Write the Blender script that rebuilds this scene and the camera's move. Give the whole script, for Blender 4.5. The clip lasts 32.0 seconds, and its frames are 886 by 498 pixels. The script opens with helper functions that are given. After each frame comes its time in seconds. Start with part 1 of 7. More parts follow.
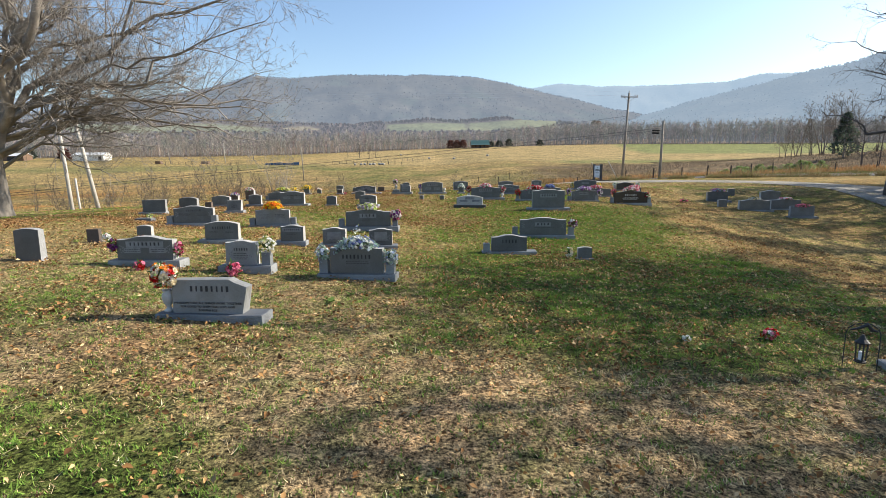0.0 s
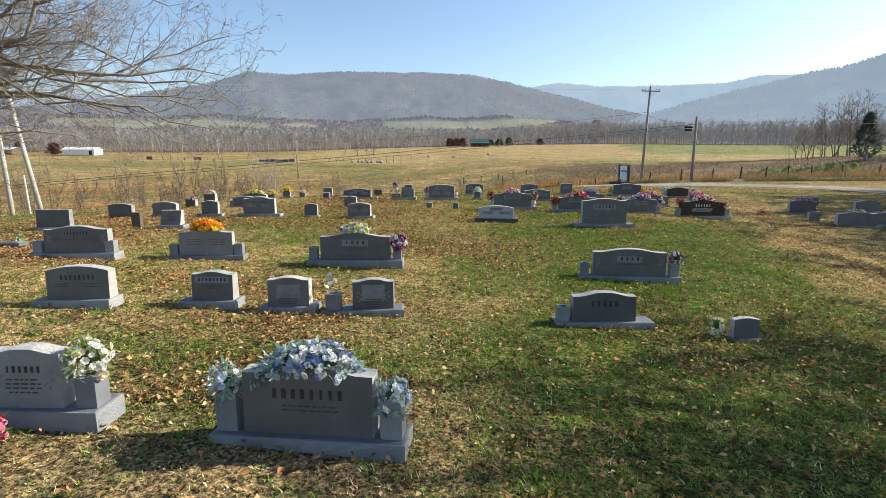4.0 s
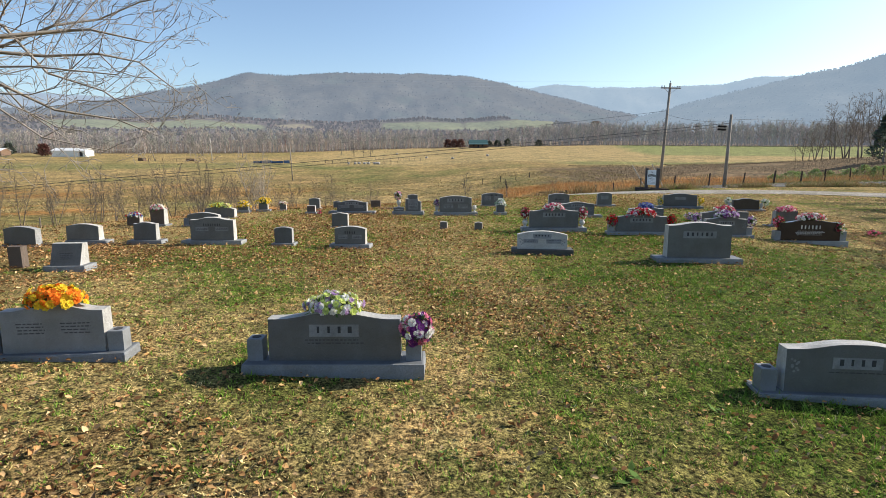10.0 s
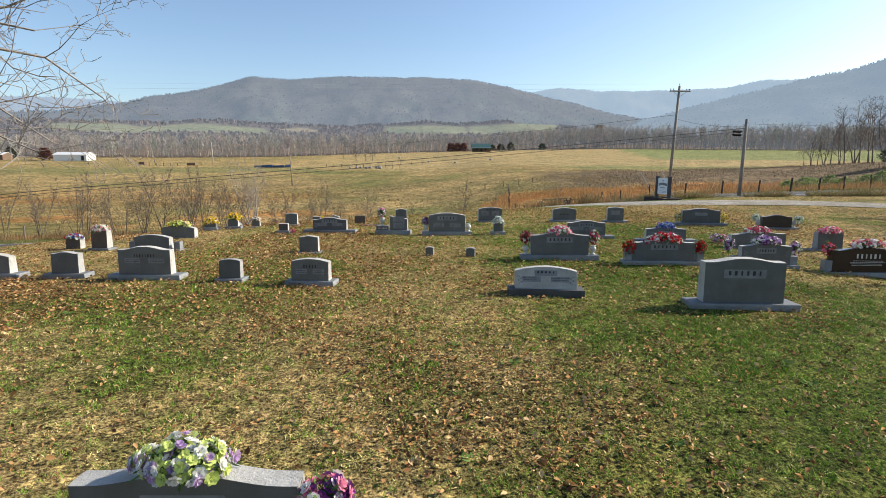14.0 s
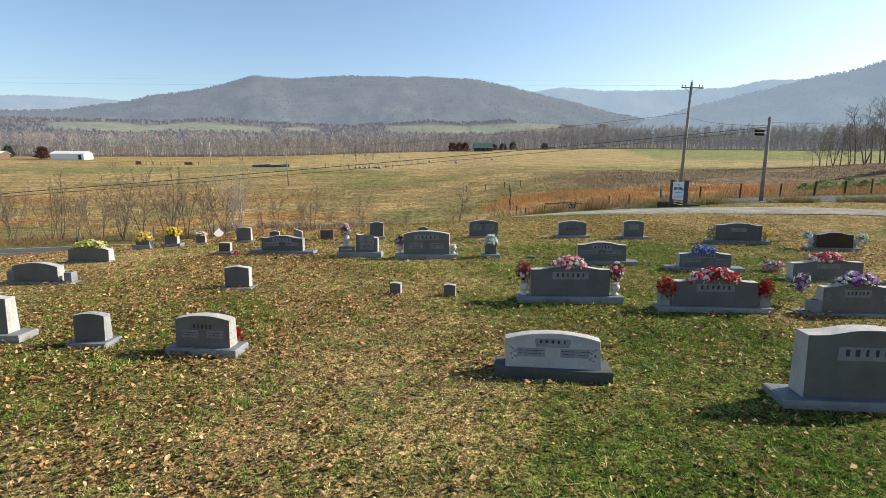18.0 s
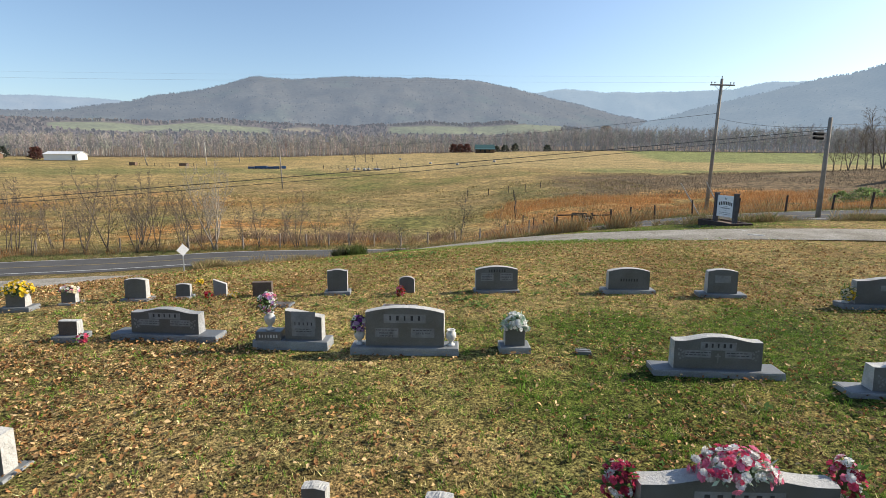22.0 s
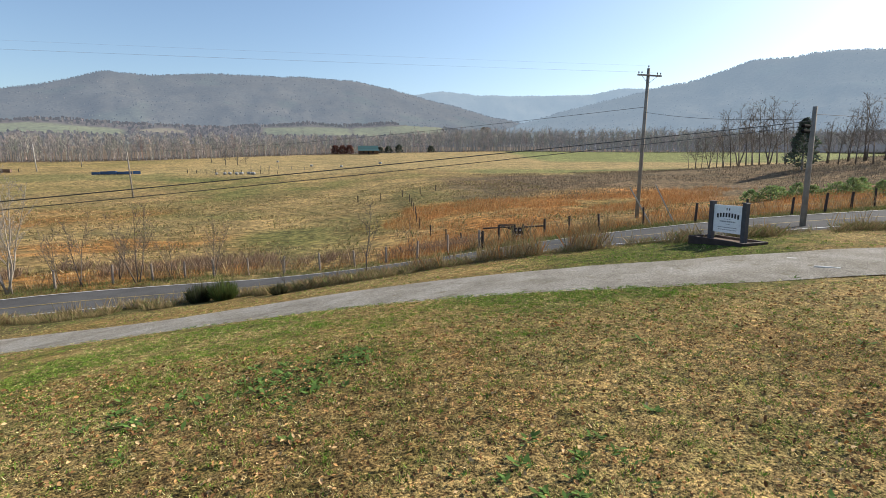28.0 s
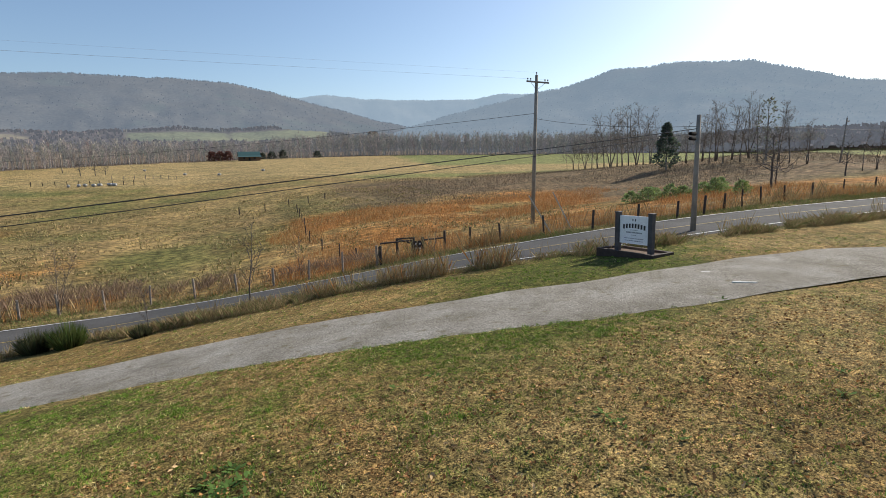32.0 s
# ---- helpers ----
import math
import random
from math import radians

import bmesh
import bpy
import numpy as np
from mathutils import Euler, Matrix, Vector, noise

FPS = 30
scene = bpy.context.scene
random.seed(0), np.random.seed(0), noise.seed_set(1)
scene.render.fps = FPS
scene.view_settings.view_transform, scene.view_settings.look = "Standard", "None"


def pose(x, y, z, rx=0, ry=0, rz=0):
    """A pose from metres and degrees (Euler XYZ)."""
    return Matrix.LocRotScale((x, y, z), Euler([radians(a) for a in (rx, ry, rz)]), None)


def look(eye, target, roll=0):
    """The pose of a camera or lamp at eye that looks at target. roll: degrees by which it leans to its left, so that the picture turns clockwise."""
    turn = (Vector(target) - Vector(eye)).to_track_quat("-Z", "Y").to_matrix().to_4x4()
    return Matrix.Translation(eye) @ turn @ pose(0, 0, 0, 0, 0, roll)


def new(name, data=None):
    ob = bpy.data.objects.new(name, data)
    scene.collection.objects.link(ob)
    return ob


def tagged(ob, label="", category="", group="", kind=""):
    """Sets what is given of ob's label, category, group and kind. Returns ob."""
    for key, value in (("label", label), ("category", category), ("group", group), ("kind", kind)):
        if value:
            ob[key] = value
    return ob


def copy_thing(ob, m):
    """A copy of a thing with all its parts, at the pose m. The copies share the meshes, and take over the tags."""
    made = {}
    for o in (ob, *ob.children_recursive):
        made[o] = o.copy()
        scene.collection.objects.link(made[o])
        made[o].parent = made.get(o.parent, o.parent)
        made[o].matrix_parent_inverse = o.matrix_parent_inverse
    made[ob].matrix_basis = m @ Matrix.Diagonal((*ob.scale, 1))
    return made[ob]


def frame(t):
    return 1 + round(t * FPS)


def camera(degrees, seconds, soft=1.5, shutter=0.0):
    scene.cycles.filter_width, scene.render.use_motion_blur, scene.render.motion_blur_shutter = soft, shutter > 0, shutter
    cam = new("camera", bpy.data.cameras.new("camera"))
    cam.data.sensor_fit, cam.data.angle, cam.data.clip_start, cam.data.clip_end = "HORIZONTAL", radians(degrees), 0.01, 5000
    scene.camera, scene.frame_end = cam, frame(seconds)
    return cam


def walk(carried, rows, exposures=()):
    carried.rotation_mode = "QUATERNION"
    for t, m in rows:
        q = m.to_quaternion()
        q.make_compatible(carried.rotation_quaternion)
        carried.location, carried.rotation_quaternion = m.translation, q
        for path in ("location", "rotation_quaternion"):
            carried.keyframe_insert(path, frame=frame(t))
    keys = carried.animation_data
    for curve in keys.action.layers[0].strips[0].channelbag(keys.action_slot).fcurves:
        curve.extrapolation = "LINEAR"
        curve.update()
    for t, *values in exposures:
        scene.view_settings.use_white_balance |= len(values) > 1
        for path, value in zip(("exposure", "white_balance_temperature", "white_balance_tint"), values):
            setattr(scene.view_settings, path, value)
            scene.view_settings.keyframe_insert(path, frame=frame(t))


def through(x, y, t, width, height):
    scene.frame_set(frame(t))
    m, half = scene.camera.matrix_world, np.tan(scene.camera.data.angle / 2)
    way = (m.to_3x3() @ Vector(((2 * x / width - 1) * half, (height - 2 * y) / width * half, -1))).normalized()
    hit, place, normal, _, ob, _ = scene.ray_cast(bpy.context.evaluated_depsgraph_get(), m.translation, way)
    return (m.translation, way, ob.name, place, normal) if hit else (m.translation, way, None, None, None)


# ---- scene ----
cam = camera(80.6, 32.0, soft=0.65)
PATH = [
    (0, (0.109, 0.329, 2.129), (0.096, 2.301, 1.796), -0.6),
    (0.5, (0.05, 1.135, 2.135), (0.037, 3.107, 1.802), -0.5),
    (1, (-0.026, 2.009, 2.162), (-0.036, 3.98, 1.824), -0.3),
    (1.5, (-0.062, 2.895, 2.153), (-0.073, 4.866, 1.815), -0.2),
    (2, (-0.104, 3.759, 2.158), (-0.114, 5.729, 1.818), -0.2),
    (2.5, (-0.189, 4.495, 2.156), (-0.197, 6.465, 1.813), -0.0),
    (3, (-0.299, 5.116, 2.163), (-0.309, 7.086, 1.819), -0.1),
    (3.5, (-0.421, 5.665, 2.111), (-0.426, 7.635, 1.77), 0.0),
    (5.5, (-0.917, 7.807, 2.104), (-0.915, 9.778, 1.766), -0.1),
    (6, (-1.011, 8.311, 2.149), (-1.006, 10.282, 1.808), 0.0),
    (6.5, (-1.075, 8.752, 2.169), (-1.068, 10.723, 1.829), 0.2),
    (7, (-1.103, 9.197, 2.207), (-1.095, 11.168, 1.869), 0.1),
    (7.5, (-1.113, 9.585, 2.19), (-1.107, 11.556, 1.851), 0.0),
    (8, (-1.124, 9.974, 2.143), (-1.113, 11.945, 1.806), 0.1),
    (8.5, (-1.12, 10.308, 2.17), (-1.109, 12.279, 1.833), 0.1),
    (9, (-1.143, 10.602, 2.202), (-1.131, 12.573, 1.864), 0.1),
    (9.5, (-1.162, 10.871, 2.214), (-1.151, 12.842, 1.878), 0.1),
    (10, (-1.184, 11.133, 2.231), (-1.176, 13.105, 1.896), -0.0),
    (10.5, (-1.204, 11.381, 2.254), (-1.199, 13.354, 1.924), -0.1),
    (11, (-1.209, 11.645, 2.284), (-1.206, 13.618, 1.955), -0.1),
    (11.5, (-1.181, 11.921, 2.313), (-1.18, 13.894, 1.986), -0.1),
    (12, (-1.139, 12.229, 2.353), (-1.138, 14.202, 2.028), -0.0),
    (12.5, (-1.051, 12.533, 2.393), (-1.051, 14.507, 2.071), 0.0),
    (13, (-0.959, 12.85, 2.444), (-0.961, 14.824, 2.121), -0.0),
    (13.5, (-0.857, 13.191, 2.48), (-0.86, 15.165, 2.158), -0.0),
    (14, (-0.735, 13.519, 2.504), (-0.74, 15.493, 2.182), 0.0),
    (14.5, (-0.633, 13.884, 2.51), (-0.639, 15.858, 2.189), -0.1),
    (16.5, (-0.304, 15.386, 2.522), (-0.315, 17.36, 2.2), -0.1),
    (17, (-0.262, 15.845, 2.561), (-0.273, 17.819, 2.237), -0.1),
    (17.5, (-0.199, 16.357, 2.608), (-0.21, 18.331, 2.283), 0.1),
    (18, (-0.15, 16.913, 2.654), (-0.163, 18.887, 2.33), 0.1),
    (18.5, (-0.11, 17.534, 2.712), (-0.124, 19.508, 2.389), 0.3),
    (19, (-0.085, 18.2, 2.783), (-0.099, 20.174, 2.459), 0.2),
    (19.5, (-0.072, 18.904, 2.844), (-0.087, 20.877, 2.52), -0.0),
    (20, (-0.054, 19.595, 2.871), (-0.069, 21.568, 2.55), 0.1),
    (20.5, (-0.027, 20.286, 2.951), (-0.042, 22.26, 2.627), 0.3),
    (21, (-0.004, 21.028, 2.995), (-0.018, 23.002, 2.672), 0.4),
    (21.5, (-0.002, 21.808, 3.024), (-0.018, 23.782, 2.702), 0.4),
    (22, (-0.031, 22.587, 3.036), (-0.048, 24.561, 2.716), 0.3),
    (22.5, (-0.081, 23.416, 3.033), (-0.098, 25.39, 2.711), 0.3),
    (23, (-0.146, 24.208, 3.056), (-0.163, 26.181, 2.734), 0.3),
    (23.5, (-0.226, 24.999, 3.047), (-0.244, 26.972, 2.723), 0.2),
    (24, (-0.325, 25.837, 3.017), (-0.341, 27.811, 2.693), 0.4),
    (24.5, (-0.382, 26.668, 2.942), (-0.398, 28.642, 2.622), 0.4),
    (26.5, (-0.89, 29.785, 3.005), (-0.715, 31.752, 2.688), 0.0),
    (27, (-0.905, 30.554, 3.03), (-0.656, 32.514, 2.716), -0.3),
    (27.5, (-0.969, 31.287, 3.118), (-0.63, 33.232, 2.803), -0.4),
    (28, (-0.937, 32.001, 3.129), (-0.522, 33.932, 2.814), -0.4),
    (28.5, (-0.949, 32.639, 3.2), (-0.484, 34.558, 2.887), -0.6),
    (29, (-0.948, 33.207, 3.281), (-0.441, 35.117, 2.97), -0.7),
    (29.5, (-0.945, 33.642, 3.394), (-0.414, 35.544, 3.082), -0.9),
    (30, (-0.791, 34.121, 3.399), (-0.248, 36.02, 3.09), -0.7),
    (30.5, (-0.727, 34.44, 3.463), (-0.157, 36.333, 3.156), -0.9),
    (31, (-0.633, 34.538, 3.446), (-0.004, 36.411, 3.141), -0.8),
    (31.5, (-0.623, 34.435, 3.509), (0.097, 36.275, 3.201), -1.3),
    (32, (-0.537, 34.389, 3.543), (0.266, 36.195, 3.235), -1.5),
]
walk(cam, [(t, look(eye, target, roll)) for t, eye, target, roll in PATH], exposures=((0, 0.77), (6, 0.68), (14, 0.61), (24, 0.55), (28, 0.49), (30, 0.41), (32, 0.28)))

# ---- light ----
SUN_AZ, SUN_EL = 74.0, 31.0          # degrees: from +y towards +x, and above the horizon
world = bpy.data.worlds.new("sky")
scene.world = world
world.use_nodes = True
wn = world.node_tree
sky = wn.nodes.new("ShaderNodeTexSky")
sky.sky_type = "NISHITA"
sky.sun_disc = False
sky.sun_elevation, sky.sun_rotation = radians(SUN_EL), radians(SUN_AZ)
sky.air_density, sky.dust_density, sky.ozone_density = 1.0, 0.9, 2.5
wn.links.new(sky.outputs[0], wn.nodes["Background"].inputs[0])
wn.nodes["Background"].inputs[1].default_value = 0.12
sun = new("sun", bpy.data.lights.new("sun", "SUN"))
sun.data.energy, sun.data.angle, sun.data.color = 5.0, radians(0.6), (1.0, 0.91, 0.77)
saz, sel = radians(SUN_AZ), radians(SUN_EL)
sun_way = Vector((math.sin(saz) * math.cos(sel), math.cos(saz) * math.cos(sel), math.sin(sel)))
sun.matrix_world = look(sun_way * 200, (0, 0, 0))

# ---- materials ----
MATS = {}


def graph(name):
    m = bpy.data.materials.new(name)
    m.use_nodes = True
    t = m.node_tree
    b = t.nodes["Principled BSDF"]
    return m, t, b


def node(t, kind, **kw):
    n = t.nodes.new(kind)
    for k, v in kw.items():
        n.inputs[k].default_value = v
    return n


def ramp(t, fac, stops):
    r = t.nodes.new("ShaderNodeValToRGB")
    e = r.color_ramp.elements
    while len(e) < len(stops):
        e.new(0.5)
    for el, (p, c) in zip(e, stops):
        el.position, el.color = p, (*c, 1)
    t.links.new(fac, r.inputs[0])
    return r.outputs[0]


def noise_of(t, scale, detail=4.0, rough=0.6, coord=None):
    n = node(t, "ShaderNodeTexNoise", Scale=scale, Detail=detail, Roughness=rough)
    c = coord or t.nodes.new("ShaderNodeTexCoord").outputs["Object"]
    t.links.new(c, n.inputs["Vector"])
    return n.outputs["Fac"]


def mix(t, kind, fac, a, b):
    n = t.nodes.new("ShaderNodeMix")
    n.data_type, n.blend_type = "RGBA", kind
    for s, v in ((n.inputs[0], fac), (n.inputs[6], a), (n.inputs[7], b)):
        if hasattr(v, "links"):
            t.links.new(v, s)
        elif isinstance(v, tuple):
            s.default_value = (*v, 1)
        else:
            s.default_value = v
    return n.outputs[2]


def bump(t, b, height, strength, distance=0.01):
    n = node(t, "ShaderNodeBump", Strength=strength, Distance=distance)
    t.links.new(height, n.inputs["Height"])
    t.links.new(n.outputs[0], b.inputs["Normal"])


def plain(name, c, rough=0.6, metal=0.0, vary=0.25, scale=6.0, bumps=0.15, fine=60.0):
    """A surface of one colour with large stains, fine grain and a little relief."""
    if name in MATS:
        return MATS[name]
    m, t, b = graph(name)
    big, small = noise_of(t, scale), noise_of(t, fine, 3.0)
    lo, hi = tuple(v * (1 - vary) for v in c), tuple(min(1, v * (1 + vary)) for v in c)
    col = ramp(t, big, [(0.3, lo), (0.7, hi)])
    grain = ramp(t, small, [(0.3, (0.8,) * 3), (0.7, (1.1,) * 3)])
    t.links.new(mix(t, "MULTIPLY", 0.7, col, grain), b.inputs["Base Color"])
    b.inputs["Roughness"].default_value, b.inputs["Metallic"].default_value = rough, metal
    if bumps:
        bump(t, b, small, bumps)
    MATS[name] = m
    return m


def granite(name, c, rough, speck, relief):
    """Speckled granite; every stone differs a little in tone."""
    m, t, b = graph(name)
    info = t.nodes.new("ShaderNodeObjectInfo")
    fine, stain = noise_of(t, 260.0, 2.0), noise_of(t, 3.5, 5.0)
    col = ramp(t, fine, [(0.32, tuple(v * (1 - speck) for v in c)), (0.5, c), (0.68, tuple(min(1, v * (1 + speck)) for v in c))])
    tone = ramp(t, info.outputs["Random"], [(0.0, (0.72, 0.74, 0.78)), (0.5, (1, 1, 1)), (1.0, (1.22, 1.2, 1.16))])
    col = mix(t, "MULTIPLY", 1.0, col, tone)
    dirt = ramp(t, stain, [(0.35, (0.72, 0.71, 0.67)), (0.62, (1, 1, 1))])
    t.links.new(mix(t, "MULTIPLY", 0.8, col, dirt), b.inputs["Base Color"])
    b.inputs["Roughness"].default_value = rough
    bump(t, b, noise_of(t, 26.0 if relief > 0.3 else 90.0, 6.0, 0.7), relief, 0.02 if relief > 0.3 else 0.004)
    MATS[name] = m
    return m


granite("granite_polished", (0.115, 0.122, 0.126), 0.35, 0.35, 0.06)
granite("granite_rough", (0.44, 0.44, 0.43), 0.85, 0.3, 0.9)
granite("granite_base", (0.145, 0.156, 0.166), 0.6, 0.3, 0.25)
granite("granite_pale", (0.225, 0.232, 0.235), 0.6, 0.3, 0.12)
granite("granite_black", (0.025, 0.02, 0.02), 0.15, 0.3, 0.02)
granite("granite_brown", (0.11, 0.085, 0.07), 0.7, 0.4, 0.7)
plain("carved_dark", (0.035, 0.036, 0.04), 0.8)
plain("carved_soft", (0.062, 0.064, 0.068), 0.8)
plain("carved_light", (0.52, 0.53, 0.54), 0.8)
plain("panel_grey", (0.205, 0.213, 0.22), 0.7)


def vertex_paint(name, rough=0.95, grain=30.0, relief=0.4):
    """Colour from the mesh's own "tint", broken up by grain at two sizes."""
    m, t, b = graph(name)
    a = t.nodes.new("ShaderNodeAttribute")
    a.attribute_name = "tint"
    geo = t.nodes.new("ShaderNodeNewGeometry").outputs["Position"]
    f1, f2 = noise_of(t, grain, 4.0, 0.7, geo), noise_of(t, grain / 9, 5.0, 0.65, geo)
    g = mix(t, "MULTIPLY", 1.0, ramp(t, f1, [(0.32, (0.25,) * 3), (0.68, (1.5, 1.5, 1.4))]), ramp(t, f2, [(0.25, (0.72,) * 3), (0.75, (1.22,) * 3)]))
    f3, f4, f5 = noise_of(t, grain / 3.5, 3.0, 0.6, geo), noise_of(t, 0.22, 5.0, 0.65, geo), noise_of(t, grain / 16, 4.0, 0.65, geo)
    g = mix(t, "MULTIPLY", 1.0, g, ramp(t, f3, [(0.36, (0.5, 0.5, 0.5)), (0.52, (1.0,) * 3), (0.66, (1.4, 1.38, 1.3))]))
    g = mix(t, "MULTIPLY", 1.0, g, ramp(t, f4, [(0.35, (0.84, 0.86, 0.86)), (0.65, (1.16, 1.13, 1.1))]))
    g = mix(t, "MULTIPLY", 1.0, g, ramp(t, f5, [(0.36, (0.66, 0.78, 0.64)), (0.5, (1.0, 1.0, 1.0)), (0.64, (1.3, 1.2, 1.2))]))
    t.links.new(mix(t, "MULTIPLY", 1.0, a.outputs["Color"], g), b.inputs["Base Color"])
    b.inputs["Roughness"].default_value = rough
    b.inputs["Specular IOR Level"].default_value = 0.05
    if relief:
        bump(t, b, f1, relief, 0.05)
    MATS[name] = m
    return m


def ground_mat():
    """Mown lawn and, where the mesh's "wild" rises to 1, rough pasture with tussocks and long streaks."""
    m, t, b = graph("turf")
    a, w = t.nodes.new("ShaderNodeAttribute"), t.nodes.new("ShaderNodeAttribute")
    a.attribute_name, w.attribute_name = "tint", "wild"
    geo = t.nodes.new("ShaderNodeNewGeometry").outputs["Position"]
    wild = w.outputs["Fac"]
    f1, f2, f3, f5 = noise_of(t, 30.0, 4.0, 0.75, geo), noise_of(t, 2.9, 5.0, 0.65, geo), noise_of(t, 9.0, 3.0, 0.65, geo), noise_of(t, 1.6, 4.0, 0.65, geo)
    f4 = noise_of(t, 0.22, 5.0, 0.65, geo)
    # low noise goes near black to stand for shaded gaps between blades
    g = mix(t, "MULTIPLY", 1.0, ramp(t, f1, [(0.40, (0.10,) * 3), (0.54, (0.85,) * 3), (0.66, (1.75, 1.7, 1.55))]), ramp(t, f2, [(0.25, (0.72,) * 3), (0.75, (1.22,) * 3)]))
    g = mix(t, "MULTIPLY", 1.0, g, ramp(t, f3, [(0.36, (0.45, 0.45, 0.45)), (0.52, (1.0,) * 3), (0.66, (1.5, 1.46, 1.36))]))
    g = mix(t, "MULTIPLY", 1.0, g, ramp(t, f5, [(0.36, (0.66, 0.78, 0.64)), (0.5, (1.0, 1.0, 1.0)), (0.64, (1.3, 1.2, 1.2))]))
    t1, t2 = noise_of(t, 1.1, 6.0, 0.78, geo), noise_of(t, 0.12, 6.0, 0.7, geo)
    h = mix(t, "MULTIPLY", 1.0, ramp(t, t1, [(0.36, (0.34, 0.36, 0.32)), (0.5, (0.95,) * 3), (0.62, (1.9, 1.8, 1.55))]), ramp(t, t2, [(0.34, (0.68, 0.74, 0.70)), (0.66, (1.3, 1.22, 1.16))]))
    g = mix(t, "MIX", wild, g, h)
    g = mix(t, "MULTIPLY", 1.0, g, ramp(t, f4, [(0.35, (0.84, 0.86, 0.86)), (0.65, (1.16, 1.13, 1.1))]))
    t.links.new(mix(t, "MULTIPLY", 1.0, a.outputs["Color"], g), b.inputs["Base Color"])
    b.inputs["Roughness"].default_value, b.inputs["Specular IOR Level"].default_value = 0.95, 0.05
    low, high = node(t, "ShaderNodeMath"), node(t, "ShaderNodeMath")
    low.operation, high.operation = "MULTIPLY", "MULTIPLY"
    low.inputs[1].default_value, high.inputs[1].default_value = 0.045, 0.55
    t.links.new(f1, low.inputs[0])
    t.links.new(t1, high.inputs[0])
    lift = t.nodes.new("ShaderNodeMix")
    t.links.new(wild, lift.inputs[0])
    t.links.new(low.outputs[0], lift.inputs[2])
    t.links.new(high.outputs[0], lift.inputs[3])
    bump(t, b, lift.outputs[0], 0.8, 1.0)
    MATS["turf"] = m


ground_mat()


def thin_leaf(name, through):
    """Thin blades, leaves and petals, which pass some of the light that falls on them."""
    m, t, b = graph(name)
    a = t.nodes.new("ShaderNodeAttribute")
    a.attribute_name = "tint"
    tr = t.nodes.new("ShaderNodeBsdfTranslucent")
    mx = t.nodes.new("ShaderNodeMixShader")
    mx.inputs[0].default_value = through
    b.inputs["Roughness"].default_value, b.inputs["Specular IOR Level"].default_value = 0.85, 0.08
    t.links.new(a.outputs["Color"], b.inputs["Base Color"])
    t.links.new(a.outputs["Color"], tr.inputs["Color"])
    t.links.new(b.outputs[0], mx.inputs[1])
    t.links.new(tr.outputs[0], mx.inputs[2])
    t.links.new(mx.outputs[0], t.nodes["Material Output"].inputs["Surface"])
    MATS[name] = m


thin_leaf("leafy", 0.16)
thin_leaf("blade", 0.12)
thin_leaf("needle", 0.35)
thin_leaf("petal", 0.3)


